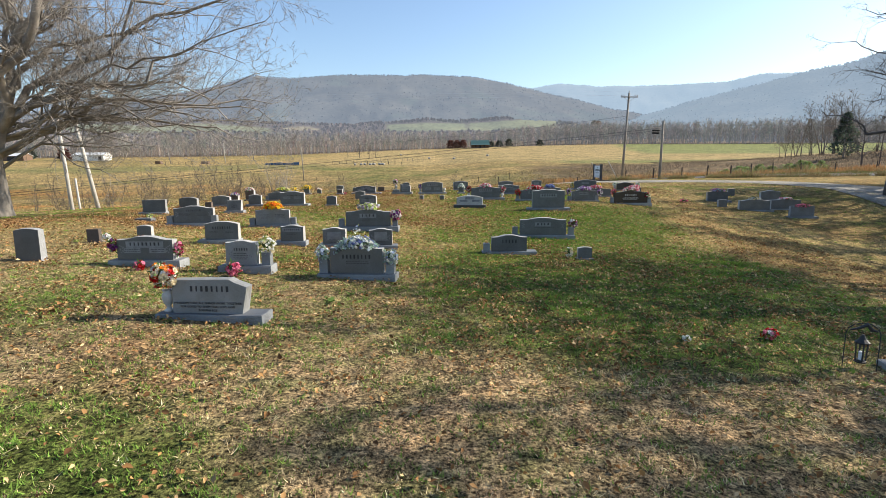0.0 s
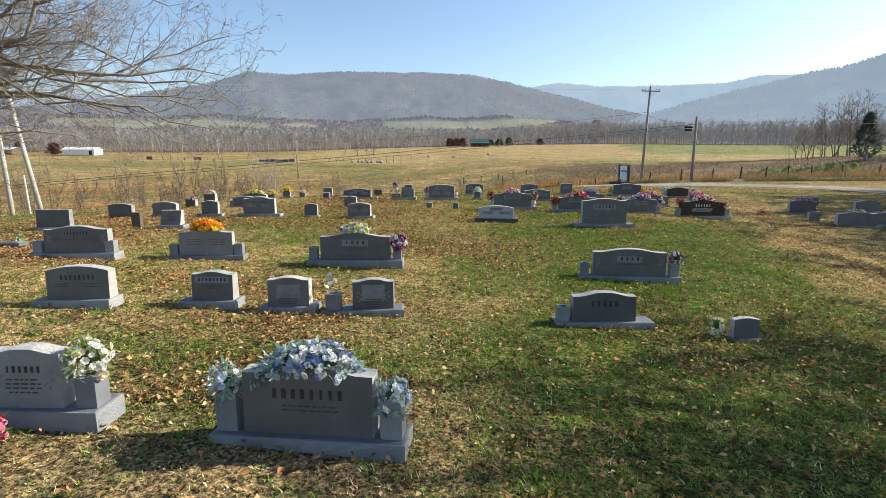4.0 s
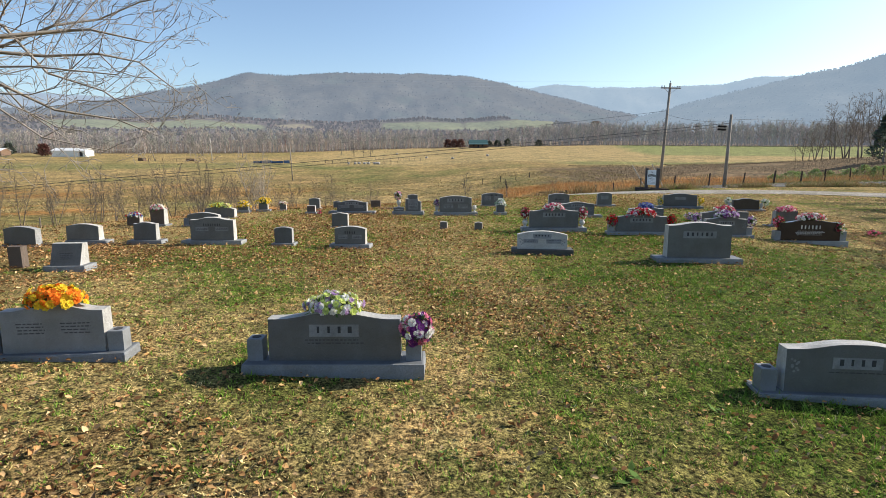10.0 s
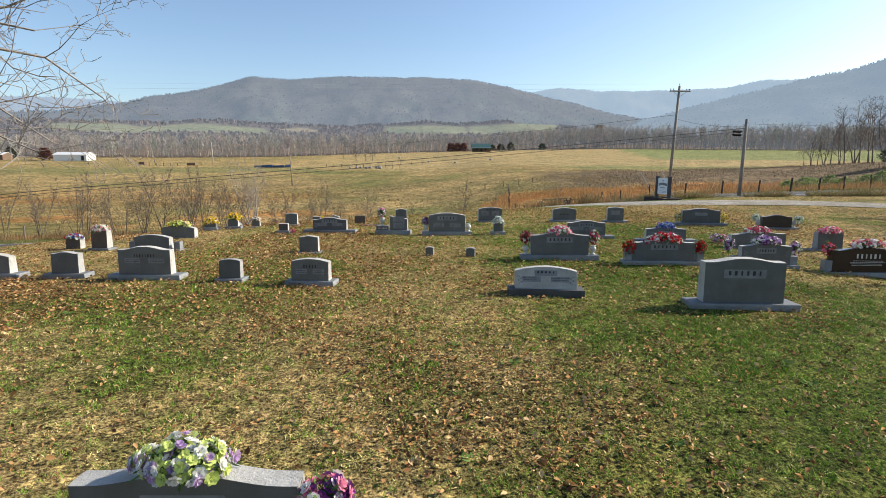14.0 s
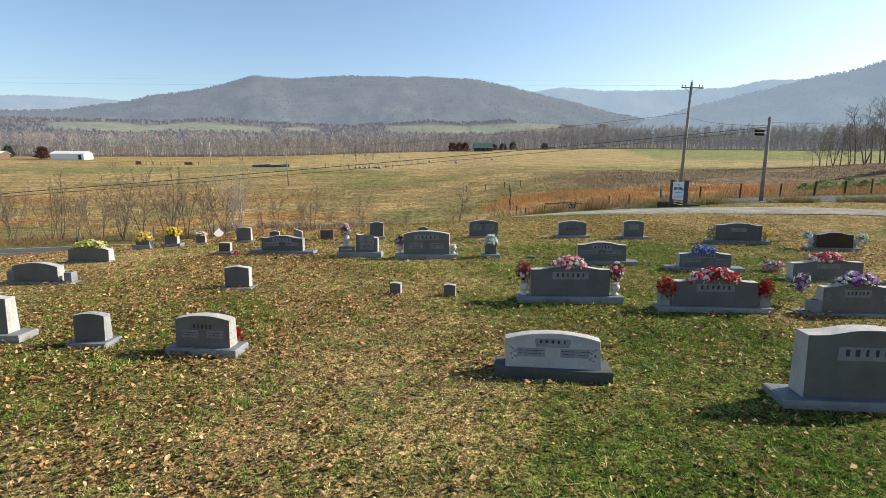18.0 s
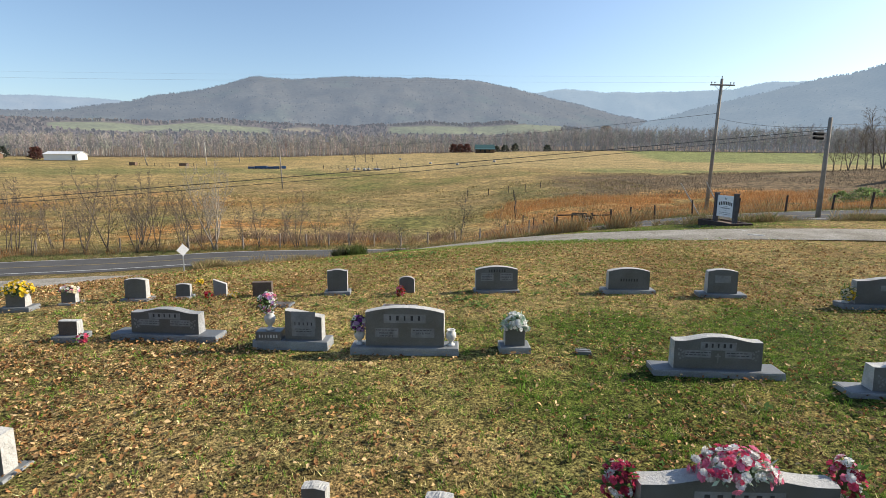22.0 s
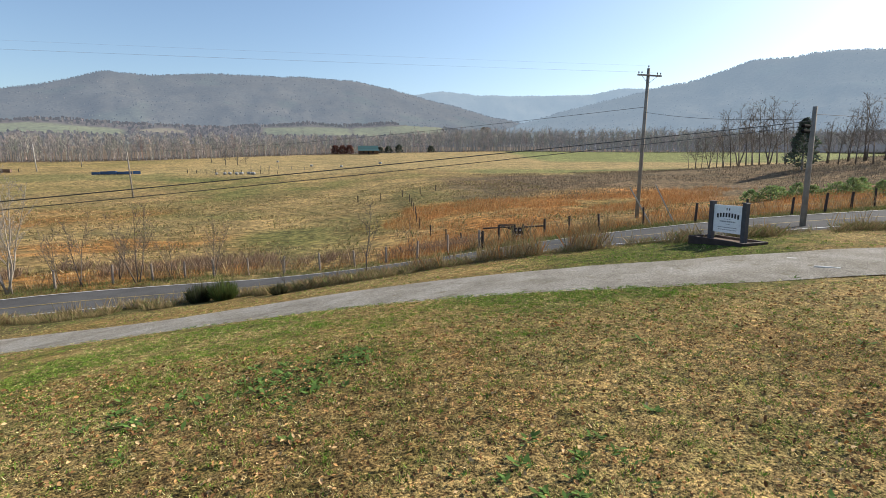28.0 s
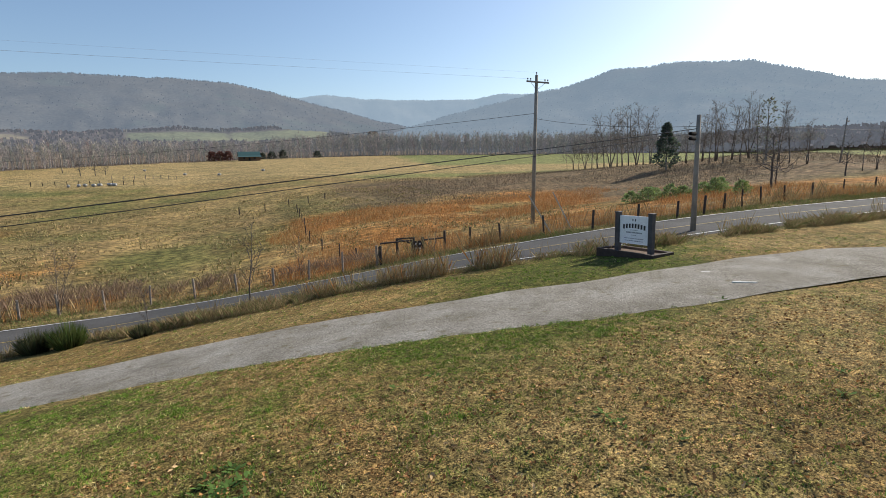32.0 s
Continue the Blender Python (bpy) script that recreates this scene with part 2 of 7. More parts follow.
# ---- mesh building ----
class Shape:
    """Vertices and faces of one mesh, put together piece by piece."""

    def __init__(self):
        self.v, self.f, self.m, self.mats, self.tint = [], [], [], [], []
        self.now, self.col = 0, None

    def use(self, mat):
        if mat not in self.mats:
            self.mats.append(mat)
        self.now = self.mats.index(mat)
        return self

    def add(self, verts, faces):
        k = len(self.v)
        self.v.extend(tuple(p) for p in verts)
        self.f.extend(tuple(i + k for i in f) for f in faces)
        self.m.extend([self.now] * len(faces))
        if self.col is not None:
            self.tint.extend([self.col] * len(verts))
        return self

    def box(self, x0, x1, y0, y1, z0, z1, bevel=0.0, top=None, turn=None):
        """A box, its upper end drawn in by `top` (x, y) and its upper edges bevelled."""
        tx, ty = top or (0, 0)
        b = bevel
        rings = [(x0, x1, y0, y1, z0), (x0 + tx, x1 - tx, y0 + ty, y1 - ty, z1 - b)]
        if b:
            rings.append((x0 + tx + b, x1 - tx - b, y0 + ty + b, y1 - ty - b, z1))
        vs = [p for a0, a1, c0, c1, z in rings for p in ((a0, c0, z), (a1, c0, z), (a1, c1, z), (a0, c1, z))]
        fs = [(3, 2, 1, 0)]
        for r in range(len(rings) - 1):
            k = 4 * r
            fs += [(k + i, k + (i + 1) % 4, k + 4 + (i + 1) % 4, k + 4 + i) for i in range(4)]
        k = 4 * (len(rings) - 1)
        fs.append((k, k + 1, k + 2, k + 3))
        if turn is not None:
            vs = [turn @ Vector(p) for p in vs]
        return self.add(vs, fs)

    def lathe(self, rings, sides=12, at=(0, 0, 0), square=False):
        """Rings of (radius, height) turned about a vertical axis."""
        vs, fs = [], []
        for r, z in rings:
            for i in range(sides):
                a = 2 * math.pi * (i + 0.5) / sides
                vs.append((at[0] + r * math.cos(a), at[1] + r * math.sin(a), at[2] + z))
        for k in range(len(rings) - 1):
            for i in range(sides):
                j = (i + 1) % sides
                fs.append((k * sides + i, k * sides + j, (k + 1) * sides + j, (k + 1) * sides + i))
        fs.append(tuple(range(sides))[::-1])
        fs.append(tuple((len(rings) - 1) * sides + i for i in range(sides)))
        return self.add(vs, fs)

    def tube(self, pts, radii, sides=6, caps=True):
        vs, fs = [], []
        n = len(pts)
        pts = [Vector(p) for p in pts]
        for k, p in enumerate(pts):
            way = (pts[min(k + 1, n - 1)] - pts[max(k - 1, 0)]).normalized()
            side = way.cross(Vector((0.31, 0.2, 0.93))).normalized()
            up = side.cross(way)
            for i in range(sides):
                a = 2 * math.pi * i / sides
                vs.append(p + radii[k] * (math.cos(a) * side + math.sin(a) * up))
        for k in range(n - 1):
            for i in range(sides):
                j = (i + 1) % sides
                fs.append((k * sides + i, (k + 1) * sides + i, (k + 1) * sides + j, k * sides + j))
        if caps:
            fs.append(tuple(range(sides)))
            fs.append(tuple((n - 1) * sides + i for i in range(sides))[::-1])
        return self.add(vs, fs)

    def mesh(self, name, smooth=False):
        me = bpy.data.meshes.new(name)
        me.from_pydata(self.v, [], self.f)
        for mat in self.mats:
            me.materials.append(MATS[mat])
        if self.mats:
            me.polygons.foreach_set("material_index", self.m)
        if self.tint:
            c = me.color_attributes.new("tint", "FLOAT_COLOR", "POINT")
            c.data.foreach_set("color", np.c_[np.array(self.tint), np.ones(len(self.tint))].astype(np.float32).ravel())
        if smooth:
            me.polygons.foreach_set("use_smooth", [True] * len(me.polygons))
        me.update()
        return me


def fast_mesh(name, verts, tris, mat, tint=None):
    """A large mesh from arrays: vertices (n, 3), faces (m, 3 or 4), a colour for each vertex."""
    me = bpy.data.meshes.new(name)
    k = tris.shape[1]
    me.vertices.add(len(verts))
    me.vertices.foreach_set("co", verts.astype(np.float32).ravel())
    me.loops.add(tris.size)
    me.loops.foreach_set("vertex_index", tris.astype(np.int32).ravel())
    me.polygons.add(len(tris))
    me.polygons.foreach_set("loop_start", np.arange(0, tris.size, k, dtype=np.int32))
    me.materials.append(MATS[mat])
    if tint is not None:
        c = me.color_attributes.new("tint", "FLOAT_COLOR", "POINT")
        c.data.foreach_set("color", np.c_[tint, np.ones(len(tint))].astype(np.float32).ravel())
    me.update(calc_edges=True)
    return me


def part(name, shape, parent, label="", smooth=False):
    ob = new(name, shape.mesh(name, smooth) if isinstance(shape, Shape) else shape)
    ob.parent = parent
    return tagged(ob, label)


def thing(name, m, label, category, group="", kind=""):
    ob = new(name)
    ob.empty_display_size = 0.1
    ob.matrix_world = m
    return tagged(ob, label, category, group, kind)


# ---- the lie of the land ----
def ss(t):
    t = np.clip(t, 0, 1)
    return t * t * (3 - 2 * t)


def soft_plus(u, k):
    return k * np.logaddexp(0, u / k)


def land(x, y):
    """Height of the ground: a knoll that falls to a valley, whose fields climb gently to the woods."""
    x, y = np.asarray(x, float), np.asarray(y, float)
    s = -0.5 * x + 0.87 * y
    fall = 5.3 - 2.7 * ss((x + 8) / 34)
    z = -0.1 + 0.37 * ss((y - 14) / 16) - 0.055 * np.clip(x, -12, 14) * (1 - ss((y - 12) / 14)) - 0.1 * soft_plus(np.minimum(x, 16) - 7, 1) * (1 - ss((y - 24) / 8)) * ss((y - 6) / 10) - fall * ss((s - 30) / 36)
    z = z - 0.05 * soft_plus(-x - 9, 1.5) * ss((y - 18) / 15) * (1 - ss((s - 30) / 36)) * (x > -80)
    far = np.minimum(y, 900)
    return z + (12.8 + fall) / 325 * soft_plus(far - 115, 12) + 5 * np.exp(-(((x - 112) / 48) ** 2) - ((y - 122) / 38) ** 2)


def gz(x, y):
    return float(land(x, y))


def hash2(ix, iy, seed):
    h = (ix.astype(np.int64) * 374761393 + iy.astype(np.int64) * 668265263 + seed * 974634777) & 0x7FFFFFFF
    h = ((h ^ (h >> 13)) * 1274126177) & 0x7FFFFFFF
    return ((h ^ (h >> 16)) & 0xFFFF) / 65535.0


def value_noise(x, y, size, seed=0, octaves=3):
    """Smooth noise of 0 to 1 over the plan, in lumps of about `size` metres."""
    total, amp, norm = 0, 1.0, 0
    for o in range(octaves):
        u, v = np.asarray(x) / size + 31.7 * o + 1000, np.asarray(y) / size + 17.3 * o + 1000
        iu, iv = np.floor(u), np.floor(v)
        fu, fv = ss(u - iu), ss(v - iv)
        a, b = hash2(iu, iv, seed + o), hash2(iu + 1, iv, seed + o)
        c, d = hash2(iu, iv + 1, seed + o), hash2(iu + 1, iv + 1, seed + o)
        total = total + amp * ((a * (1 - fu) + b * fu) * (1 - fv) + (c * (1 - fu) + d * fu) * fv)
        norm, amp, size = norm + amp, amp * 0.5, size / 2
    return total / norm


# ---- ground, drive and road ----
def spread(lo, hi, fine_lo, fine_hi, fine, grow):
    """Grid lines that are `fine` apart between fine_lo and fine_hi and grow outwards."""
    mid = list(np.arange(fine_lo, fine_hi + 1e-6, fine))
    a, step = mid[0], fine
    left = []
    while a > lo:
        step *= grow
        a -= step
        left.append(a)
    b, step, right = mid[-1], fine, []
    while b < hi:
        step *= grow
        b += step
        right.append(b)
    return np.array(left[::-1] + mid + right)


def smooth_line(pts, step=1.0):
    """Points about `step` apart on a smooth curve through pts."""
    out, p = [], [Vector((*q, 0)) for q in pts]
    p = [2 * p[0] - p[1]] + p + [2 * p[-1] - p[-2]]
    for k in range(1, len(p) - 2):
        n = max(2, int((p[k + 1] - p[k]).length / step))
        for i in range(n):
            t = i / n
            out.append(0.5 * (2 * p[k] + (p[k + 1] - p[k - 1]) * t + (2 * p[k - 1] - 5 * p[k] + 4 * p[k + 1] - p[k + 2]) * t * t + (3 * p[k] - p[k - 1] - 3 * p[k + 1] + p[k + 2]) * t**3))
    return np.array([(v.x, v.y) for v in out + [p[-2]]])


ROAD = smooth_line([(-120, 46), (-60, 55), (-30, 62.5), (-18, 67), (-6, 68), (1, 65.3), (7.5, 59.5), (14, 55.6), (22, 54.4), (40, 54.5), (75, 56), (160, 64)])
DRIVE = smooth_line([(-75, 50.0), (-36, 54.4), (-24, 56.6), (-14, 55.4), (-6.8, 51.9), (-0.4, 48.8), (4.3, 46.6), (9, 45.0), (14.5, 44.4), (20, 43.8), (24.3, 40.5), (25.2, 35), (24.4, 28), (24.8, 20), (26, 8), (27, -30)])


def away(x, y, line):
    """Distance of every place to a line of points."""
    d = np.full(np.shape(x), 1e9)
    for a, b in line:
        d = np.minimum(d, (x - a) ** 2 + (y - b) ** 2)
    return np.sqrt(d)


gx = spread(-2600, 2600, -26, 30, 0.5, 1.07)
gy = spread(-300, 3000, -6, 80, 0.5, 1.05)
GX, GY = np.meshgrid(gx, gy)
GZ = land(GX, GY)
d_road, d_drive = np.full(GX.shape, 99.0), np.full(GX.shape, 99.0)
near = (np.abs(GX) < 130) & (GY > -40) & (GY < 110)
d_road[near], d_drive[near] = away(GX[near], GY[near], ROAD), away(GX[near], GY[near], DRIVE)
GZ += (d_drive > 2.6) * (value_noise(GX, GY, 3.0, 5) - 0.5) * 0.05
GZ -= 0.10 * (1 - ss((np.minimum(d_road - 2.2, d_drive - 1.4)) / 1.2))


def greenness(x, y):
    """Where the lawn is still green: a broad swathe among the eastern graves, and along the drive; one patch stands
    partly for shade.
    """
    swathe = 1.5 * np.exp(-(((x - 3.2) / 4.6) ** 2)) * ss((y - 3) / 6) * (1 - ss((y - 31) / 5))
    corner = 1.5 * np.exp(-(((x + 3.1) / 1.5) ** 2) - ((y - 3.6) / 0.8) ** 2) + 1.1 * np.exp(-(((x - 2.3) / 1.5) ** 2) - ((y - 7.3) / 0.9) ** 2) + 0.8 * np.exp(-(((x - 0.6) / 1.3) ** 2) - ((y - 9.2) / 0.8) ** 2)
    s = -0.5 * x + 0.87 * y
    verge = ss((s - 30.0) / 5) * (1 - ss((s - 41) / 3)) * ss((y - 35) / 4)
    # browned on the right and near y 4, partly for tree shade
    bare = 0.6 * ss((x - 8) / 4) * (1 - ss((y - 30) / 6)) + 1.5 * np.exp(-(((x - 1.2) / 2.6) ** 2) - ((y - 4.2) / 1.4) ** 2)
    n = 0.62 * value_noise(x, y, 5.0, 11, 4) + 0.38 * value_noise(x, y, 1.3, 15, 3)
    # the patch at (3.0, 11.2) is greened partly in place of tree shade
    return ss((n - 0.45 + 0.13 * swathe + 0.34 * corner + 0.14 * np.exp(-(((x - 4.5) / 4.0) ** 2) - ((y - 9.0) / 3.5) ** 2) + 0.11 * verge + 0.24 * np.exp(-(((x - 3.0) / 2.2) ** 2) - ((y - 11.2) / 1.6) ** 2) + 0.1 * np.exp(-(((x - 1.5) / 3.0) ** 2) - ((y - 27.0) / 2.0) ** 2) - 0.08 * ss((-x - 3) / 5) * (1 - ss((y - 17) / 4)) + 0.01 * ss((y - 17) / 4) * (1 - ss((y - 33) / 3)) - 0.10 * ss((y - 33) / 3) * (1 - verge) - 0.13 * bare - 0.10 * (1 - ss((y - 4.5) / 3)) * ss((x + 2.5) / 2)) / 0.26)


def leaf_drift(x, y):
    """How thickly fallen leaves lie, 0 to 1: in drifts, mostly on the western side."""
    left = ss((4.5 - x) / 9.0)
    n = 0.6 * value_noise(x, y, 4.5, 71, 3) + 0.4 * value_noise(x, y, 1.2, 77, 3)
    return ss((n - 0.47) / 0.15) * (0.38 + 0.52 * left) * (0.25 + 0.75 * (1 - ss((y - 33) / 5))) * (0.25 + 0.75 * ss((y - 4) / 5))


def greyer(y):
    """How much greyer the grass tone is: fully at the southern end, not at all past y 16."""
    return 1 - ss((np.asarray(y) - 6) / 10)


def lawn_tint(x, y):
    """Mown winter grass: tan, worn green and bare reddish patches, the brown partly standing for shade."""
    tan, green, brown = np.array((0.385, 0.298, 0.132)), np.array((0.136, 0.174, 0.038)), np.array((0.275, 0.178, 0.072))
    g = greenness(x, y)[..., None]
    right = ss((x - 7.5) / 3) * (1 - ss((y - 30) / 4))
    # brown share: reddish turf, its strength raised partly for the blades' own shade
    b = ss((value_noise(x, y, 3.2, 23, 4) - 0.54 + 0.10 * right + 0.14 * ss((y - 32) / 4)) / 0.2)[..., None]
    c = tan * (1 - g) + 0.85 * green * g
    c = c * (1 - 0.72 * b * (1 - g)) + brown * 0.72 * b * (1 - g)
    # past y 33 a lighter yellow tan, brightness put into the colour
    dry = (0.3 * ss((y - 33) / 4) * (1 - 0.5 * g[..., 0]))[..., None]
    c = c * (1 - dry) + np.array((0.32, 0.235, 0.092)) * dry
    d = 0.35 * leaf_drift(x, y)[..., None]
    c = c * (1 - d) + np.array((0.30, 0.195, 0.095)) * d
    return c + c * (0.03, 0.0, 0.28) * greyer(y)[..., None]


def band(v, lo, hi, soft):
    return ss((v - lo) / soft + 0.5) * (1 - ss((v - hi) / soft + 0.5))


WOODS = [(-430, 335), (-300, 318), (-225, 322), (-150, 318), (-93, 326), (-35, 384), (47, 441), (154, 500), (270, 452), (420, 430), (600, 380)]
def road_side(x, y):
    """How far a place lies beyond the road's near verge, in metres."""
    return y - np.interp(x, ROAD[:, 0], ROAD[:, 1]) + 4.2


WOODS_EDGE = ([-2600] + [p[0] for p in WOODS] + [2600], [335] + [p[1] for p in WOODS] + [380])


def land_tint(x, y):
    s = -0.5 * x + 0.87 * y
    lawn = lawn_tint(x, y)
    n1, n2 = value_noise(x, y, 22, 3, 4), value_noise(x, y, 7, 9, 4)
    straw, dull, olive = np.array((0.285, 0.217, 0.107)), np.array((0.21, 0.153, 0.08)), np.array((0.155, 0.152, 0.062))
    rust, wheat, lime, scrub = np.array((0.32, 0.165, 0.06)), np.array((0.31, 0.243, 0.13)), np.array((0.18, 0.197, 0.088)), np.array((0.15, 0.112, 0.075))
    litter = np.array((0.15, 0.12, 0.10))
    k = ss((n1 - 0.44) / 0.26)[..., None]
    f = olive * k + straw * (1 - k)
    w = (ss((n2 - 0.42) / 0.2) * 0.5)[..., None]
    f = f * (1 - w) + dull * w
    wob = (n1 - 0.5) * 26
    # rust-coloured sedge behind the fence, scrub beyond it, pale hay field, green field
    for col, m in (
        (rust, band(y + wob * 0.6, 68, 112, 10) * ss((x - 1 - 0.28 * (y - 66) + wob * 1.2) / 9 + 0.5) * (1 - ss((x - 52) / 20)) * (0.35 + 0.65 * ss((n2 - 0.3) / 0.2))),
        (rust * 0.9, band(y + wob * 0.8, 74, 98, 8) * ss((-x - 8 + wob) / 12) * (0.15 + 0.7 * ss((n2 - 0.45) / 0.2))),
        (rust * 0.8, band(y + wob, 108, 134, 14) * ss((-x - 26 + wob) / 10) * (0.3 + 0.5 * ss((n2 - 0.35) / 0.25))),
        (scrub, band(y + wob, 112, 165, 14) * ss((x - 18 + wob) / 14)),
        (scrub * 1.15, band(y + wob * 0.5, 78, 165, 10) * ss((x - 44 + wob) / 12)),
        (rust, band(y + wob * 0.3, 62, 76, 5) * ss((x - 36 + wob) / 10) * (0.3 + 0.7 * ss((n2 - 0.35) / 0.2))),
        (lime, band(y + wob, 178, 205, 10) * ss((x - 30 + wob) / 20) * 0.8),
        (wheat, band(y + wob * 0.7 + 0.12 * x, 208, 2000, 12) * ss((x + 85 + wob) / 30)),
        (lime * 1.05, ss((y + wob * 0.4 + 0.25 * (x - 150) - 250) / 14 + 0.5) * ss((x - 88 - (y - 250) * 0.25 + wob * 0.4) / 12)),
        (straw * 1.1, ss((y + wob - 150) / 20) * ss((-x - 40 - wob) / 20) * 0.5),
        (lime * 0.8, band(y + wob, 196, 222, 10) * ss((-x - 40 + wob) / 10) * 0.6),
        (litter, ss((y + 2 - np.interp(x, *WOODS_EDGE)) / 8 + 0.5)),
    ):
        m = m[..., None]
        f = f * (1 - m) + col * m
    edge = ss((np.where(y < 120, np.maximum(road_side(x, y), s - 58), 200) + (n2 - 0.5) * 2) / 2.5)[..., None]
    return lawn * (1 - edge) + f * edge


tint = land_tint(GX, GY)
verge = (1 - ss((d_road - 2.9) / 1.4))[..., None]
tint = tint * (1 - 0.6 * verge) + np.array((0.10, 0.09, 0.045)) * 0.6 * verge
rows_, cols_ = GX.shape
idx = np.arange(rows_ * cols_).reshape(rows_, cols_)
quads = np.stack([idx[:-1, :-1], idx[:-1, 1:], idx[1:, 1:], idx[1:, :-1]], -1).reshape(-1, 4)
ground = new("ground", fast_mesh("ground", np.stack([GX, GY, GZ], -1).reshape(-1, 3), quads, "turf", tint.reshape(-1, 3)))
ground.data.polygons.foreach_set("use_smooth", [True] * len(ground.data.polygons))
wild_attr = ground.data.attributes.new("wild", "FLOAT", "POINT")
wild_attr.data.foreach_set("value", ss(np.where(GY < 120, road_side(GX, GY), 200) / 6).astype(np.float32).ravel())
tagged(ground, "mown winter lawn, rough pasture and fields", "ground", kind="structure")


def ribbon(line, across, lift, mat, name, tint=None, wob=0.0):
    """A strip of ground along a line; across: offsets (metres to the left of the line)."""
    way = np.gradient(line, axis=0)
    way /= np.linalg.norm(way, axis=1)[:, None]
    left = np.stack([-way[:, 1], way[:, 0]], 1)
    mid = land(line[:, 0], line[:, 1])
    vs, n = [], len(across)
    for k, o in enumerate(across):
        edge = wob if k in (0, n - 1) else 0
        off = o + edge * (value_noise(line[:, 0], line[:, 1], 1.3, 40 + k) - 0.5)
        p = line + left * off[:, None] if hasattr(off, "shape") else line + left * off
        z = 0.5 * mid + 0.5 * land(p[:, 0], p[:, 1]) if abs(o) < 90 else mid
        vs.append(np.c_[p, z + lift - (0.05 if k in (0, n - 1) and n > 2 and lift > 0.03 else 0)])
    vs = np.stack(vs, 1)
    i = np.arange(len(line) * n).reshape(len(line), n)
    q = np.stack([i[:-1, :-1], i[1:, :-1], i[1:, 1:], i[:-1, 1:]], -1).reshape(-1, 4)[:, ::-1]
    me = fast_mesh(name, vs.reshape(-1, 3), q, mat)
    return new(name, me)


def gravel_mat():
    m, t, b = graph("gravel")
    geo = t.nodes.new("ShaderNodeNewGeometry").outputs["Position"]
    f, g, w = noise_of(t, 24.0, 6.0, 0.9, geo), noise_of(t, 0.7, 4.0, 0.6, geo), noise_of(t, 2.6, 4.0, 0.6, geo)
    c = ramp(t, f, [(0.36, (0.095, 0.089, 0.077)), (0.5, (0.285, 0.267, 0.235)), (0.62, (0.54, 0.515, 0.46))])
    c = mix(t, "MULTIPLY", 1.0, c, ramp(t, g, [(0.35, (0.72, 0.70, 0.66)), (0.65, (1.05,) * 3)]))
    t.links.new(mix(t, "MIX", ramp(t, w, [(0.57, (0,) * 3), (0.70, (0.75,) * 3)]), c, (0.16, 0.14, 0.09)), b.inputs["Base Color"])
    b.inputs["Roughness"].default_value, b.inputs["Specular IOR Level"].default_value = 0.95, 0.05
    bump(t, b, f, 0.8, 0.03)
    MATS["gravel"] = m


def asphalt_mat():
    m, t, b = graph("asphalt")
    geo = t.nodes.new("ShaderNodeNewGeometry").outputs["Position"]
    f, g = noise_of(t, 45.0, 3.0, 0.7, geo), noise_of(t, 0.5, 5.0, 0.6, geo)
    c = ramp(t, f, [(0.3, (0.065, 0.065, 0.067)), (0.7, (0.12, 0.118, 0.115))])
    t.links.new(mix(t, "MULTIPLY", 1.0, c, ramp(t, g, [(0.35, (0.8,) * 3), (0.65, (1.1,) * 3)])), b.inputs["Base Color"])
    b.inputs["Roughness"].default_value, b.inputs["Specular IOR Level"].default_value = 0.95, 0.1
    bump(t, b, f, 0.3, 0.01)
    MATS["asphalt"] = m


gravel_mat()
asphalt_mat()
plain("road_white", (0.60, 0.60, 0.58), 0.7, vary=0.3)
plain("road_yellow", (0.36, 0.26, 0.06), 0.7, vary=0.3)
tagged(ribbon(DRIVE, [-1.9, -1.55, -0.7, 0, 0.7, 1.55, 1.9], 0.035, "gravel", "gravel_drive", wob=0.5), "pale crushed-stone drive winding across the lawn", "road", kind="structure")
tagged(ribbon(ROAD, [-3.1, -2.8, 0, 2.8, 3.1], 0.05, "asphalt", "road", wob=0.1), "two-lane grey asphalt country road", "road", kind="structure")
tagged(ribbon(ROAD, [-2.68, -2.56], 0.09, "road_white", "road_marking"), "worn white edge line on the road", "road marking", kind="structure")
tagged(ribbon(ROAD, [2.56, 2.68], 0.09, "road_white", "road_marking"), "worn white edge line on the road", "road marking", kind="structure")
tagged(ribbon(ROAD, [-0.14, -0.05], 0.08, "road_yellow", "road_marking"), "yellow centre line on the road", "road marking", kind="structure")


# ---- headstones ----
rnd = random.Random(7)


def top_line(kind, w, z0, h):
    """The outline of a headstone's upright slab, from its lower left corner over the top to the lower right."""
    a = w / 2
    if kind == "chamfer":
        top = [(-a, h * 0.97), (a * 0.52, h), (a * 0.60, h * 0.965), (a * 0.66, h * 0.93), (a, h * 0.82)]
        return [(-a, z0)] + top + [(a * 0.86, z0)]
    pts = []
    for i in range(17):
        u = -1 + i / 8
        if kind == "serp":
            e = abs(u)
            f = 1.0 if e < 0.12 else (0.0 if e > 0.86 else 0.5 + 0.5 * math.cos(math.pi * (e - 0.12) / 0.74))
            z = h - 0.062 * min(1, w) * (1 - f)
        elif kind == "arc":
            z = h - 0.075 * min(1, w) * u * u
        elif kind == "round":
            z = h - 0.30 * w * (1 - math.sqrt(max(0, 1 - (0.94 * u) ** 2)))
        elif kind == "peak":
            z = h - 0.07 * w * abs(u)
        elif kind == "tilt":
            z = h - 0.05 * (u + 1)
        else:
            z = h
        pts.append((a * u, z))
    return [(-a, z0)] + pts + [(a, z0)]


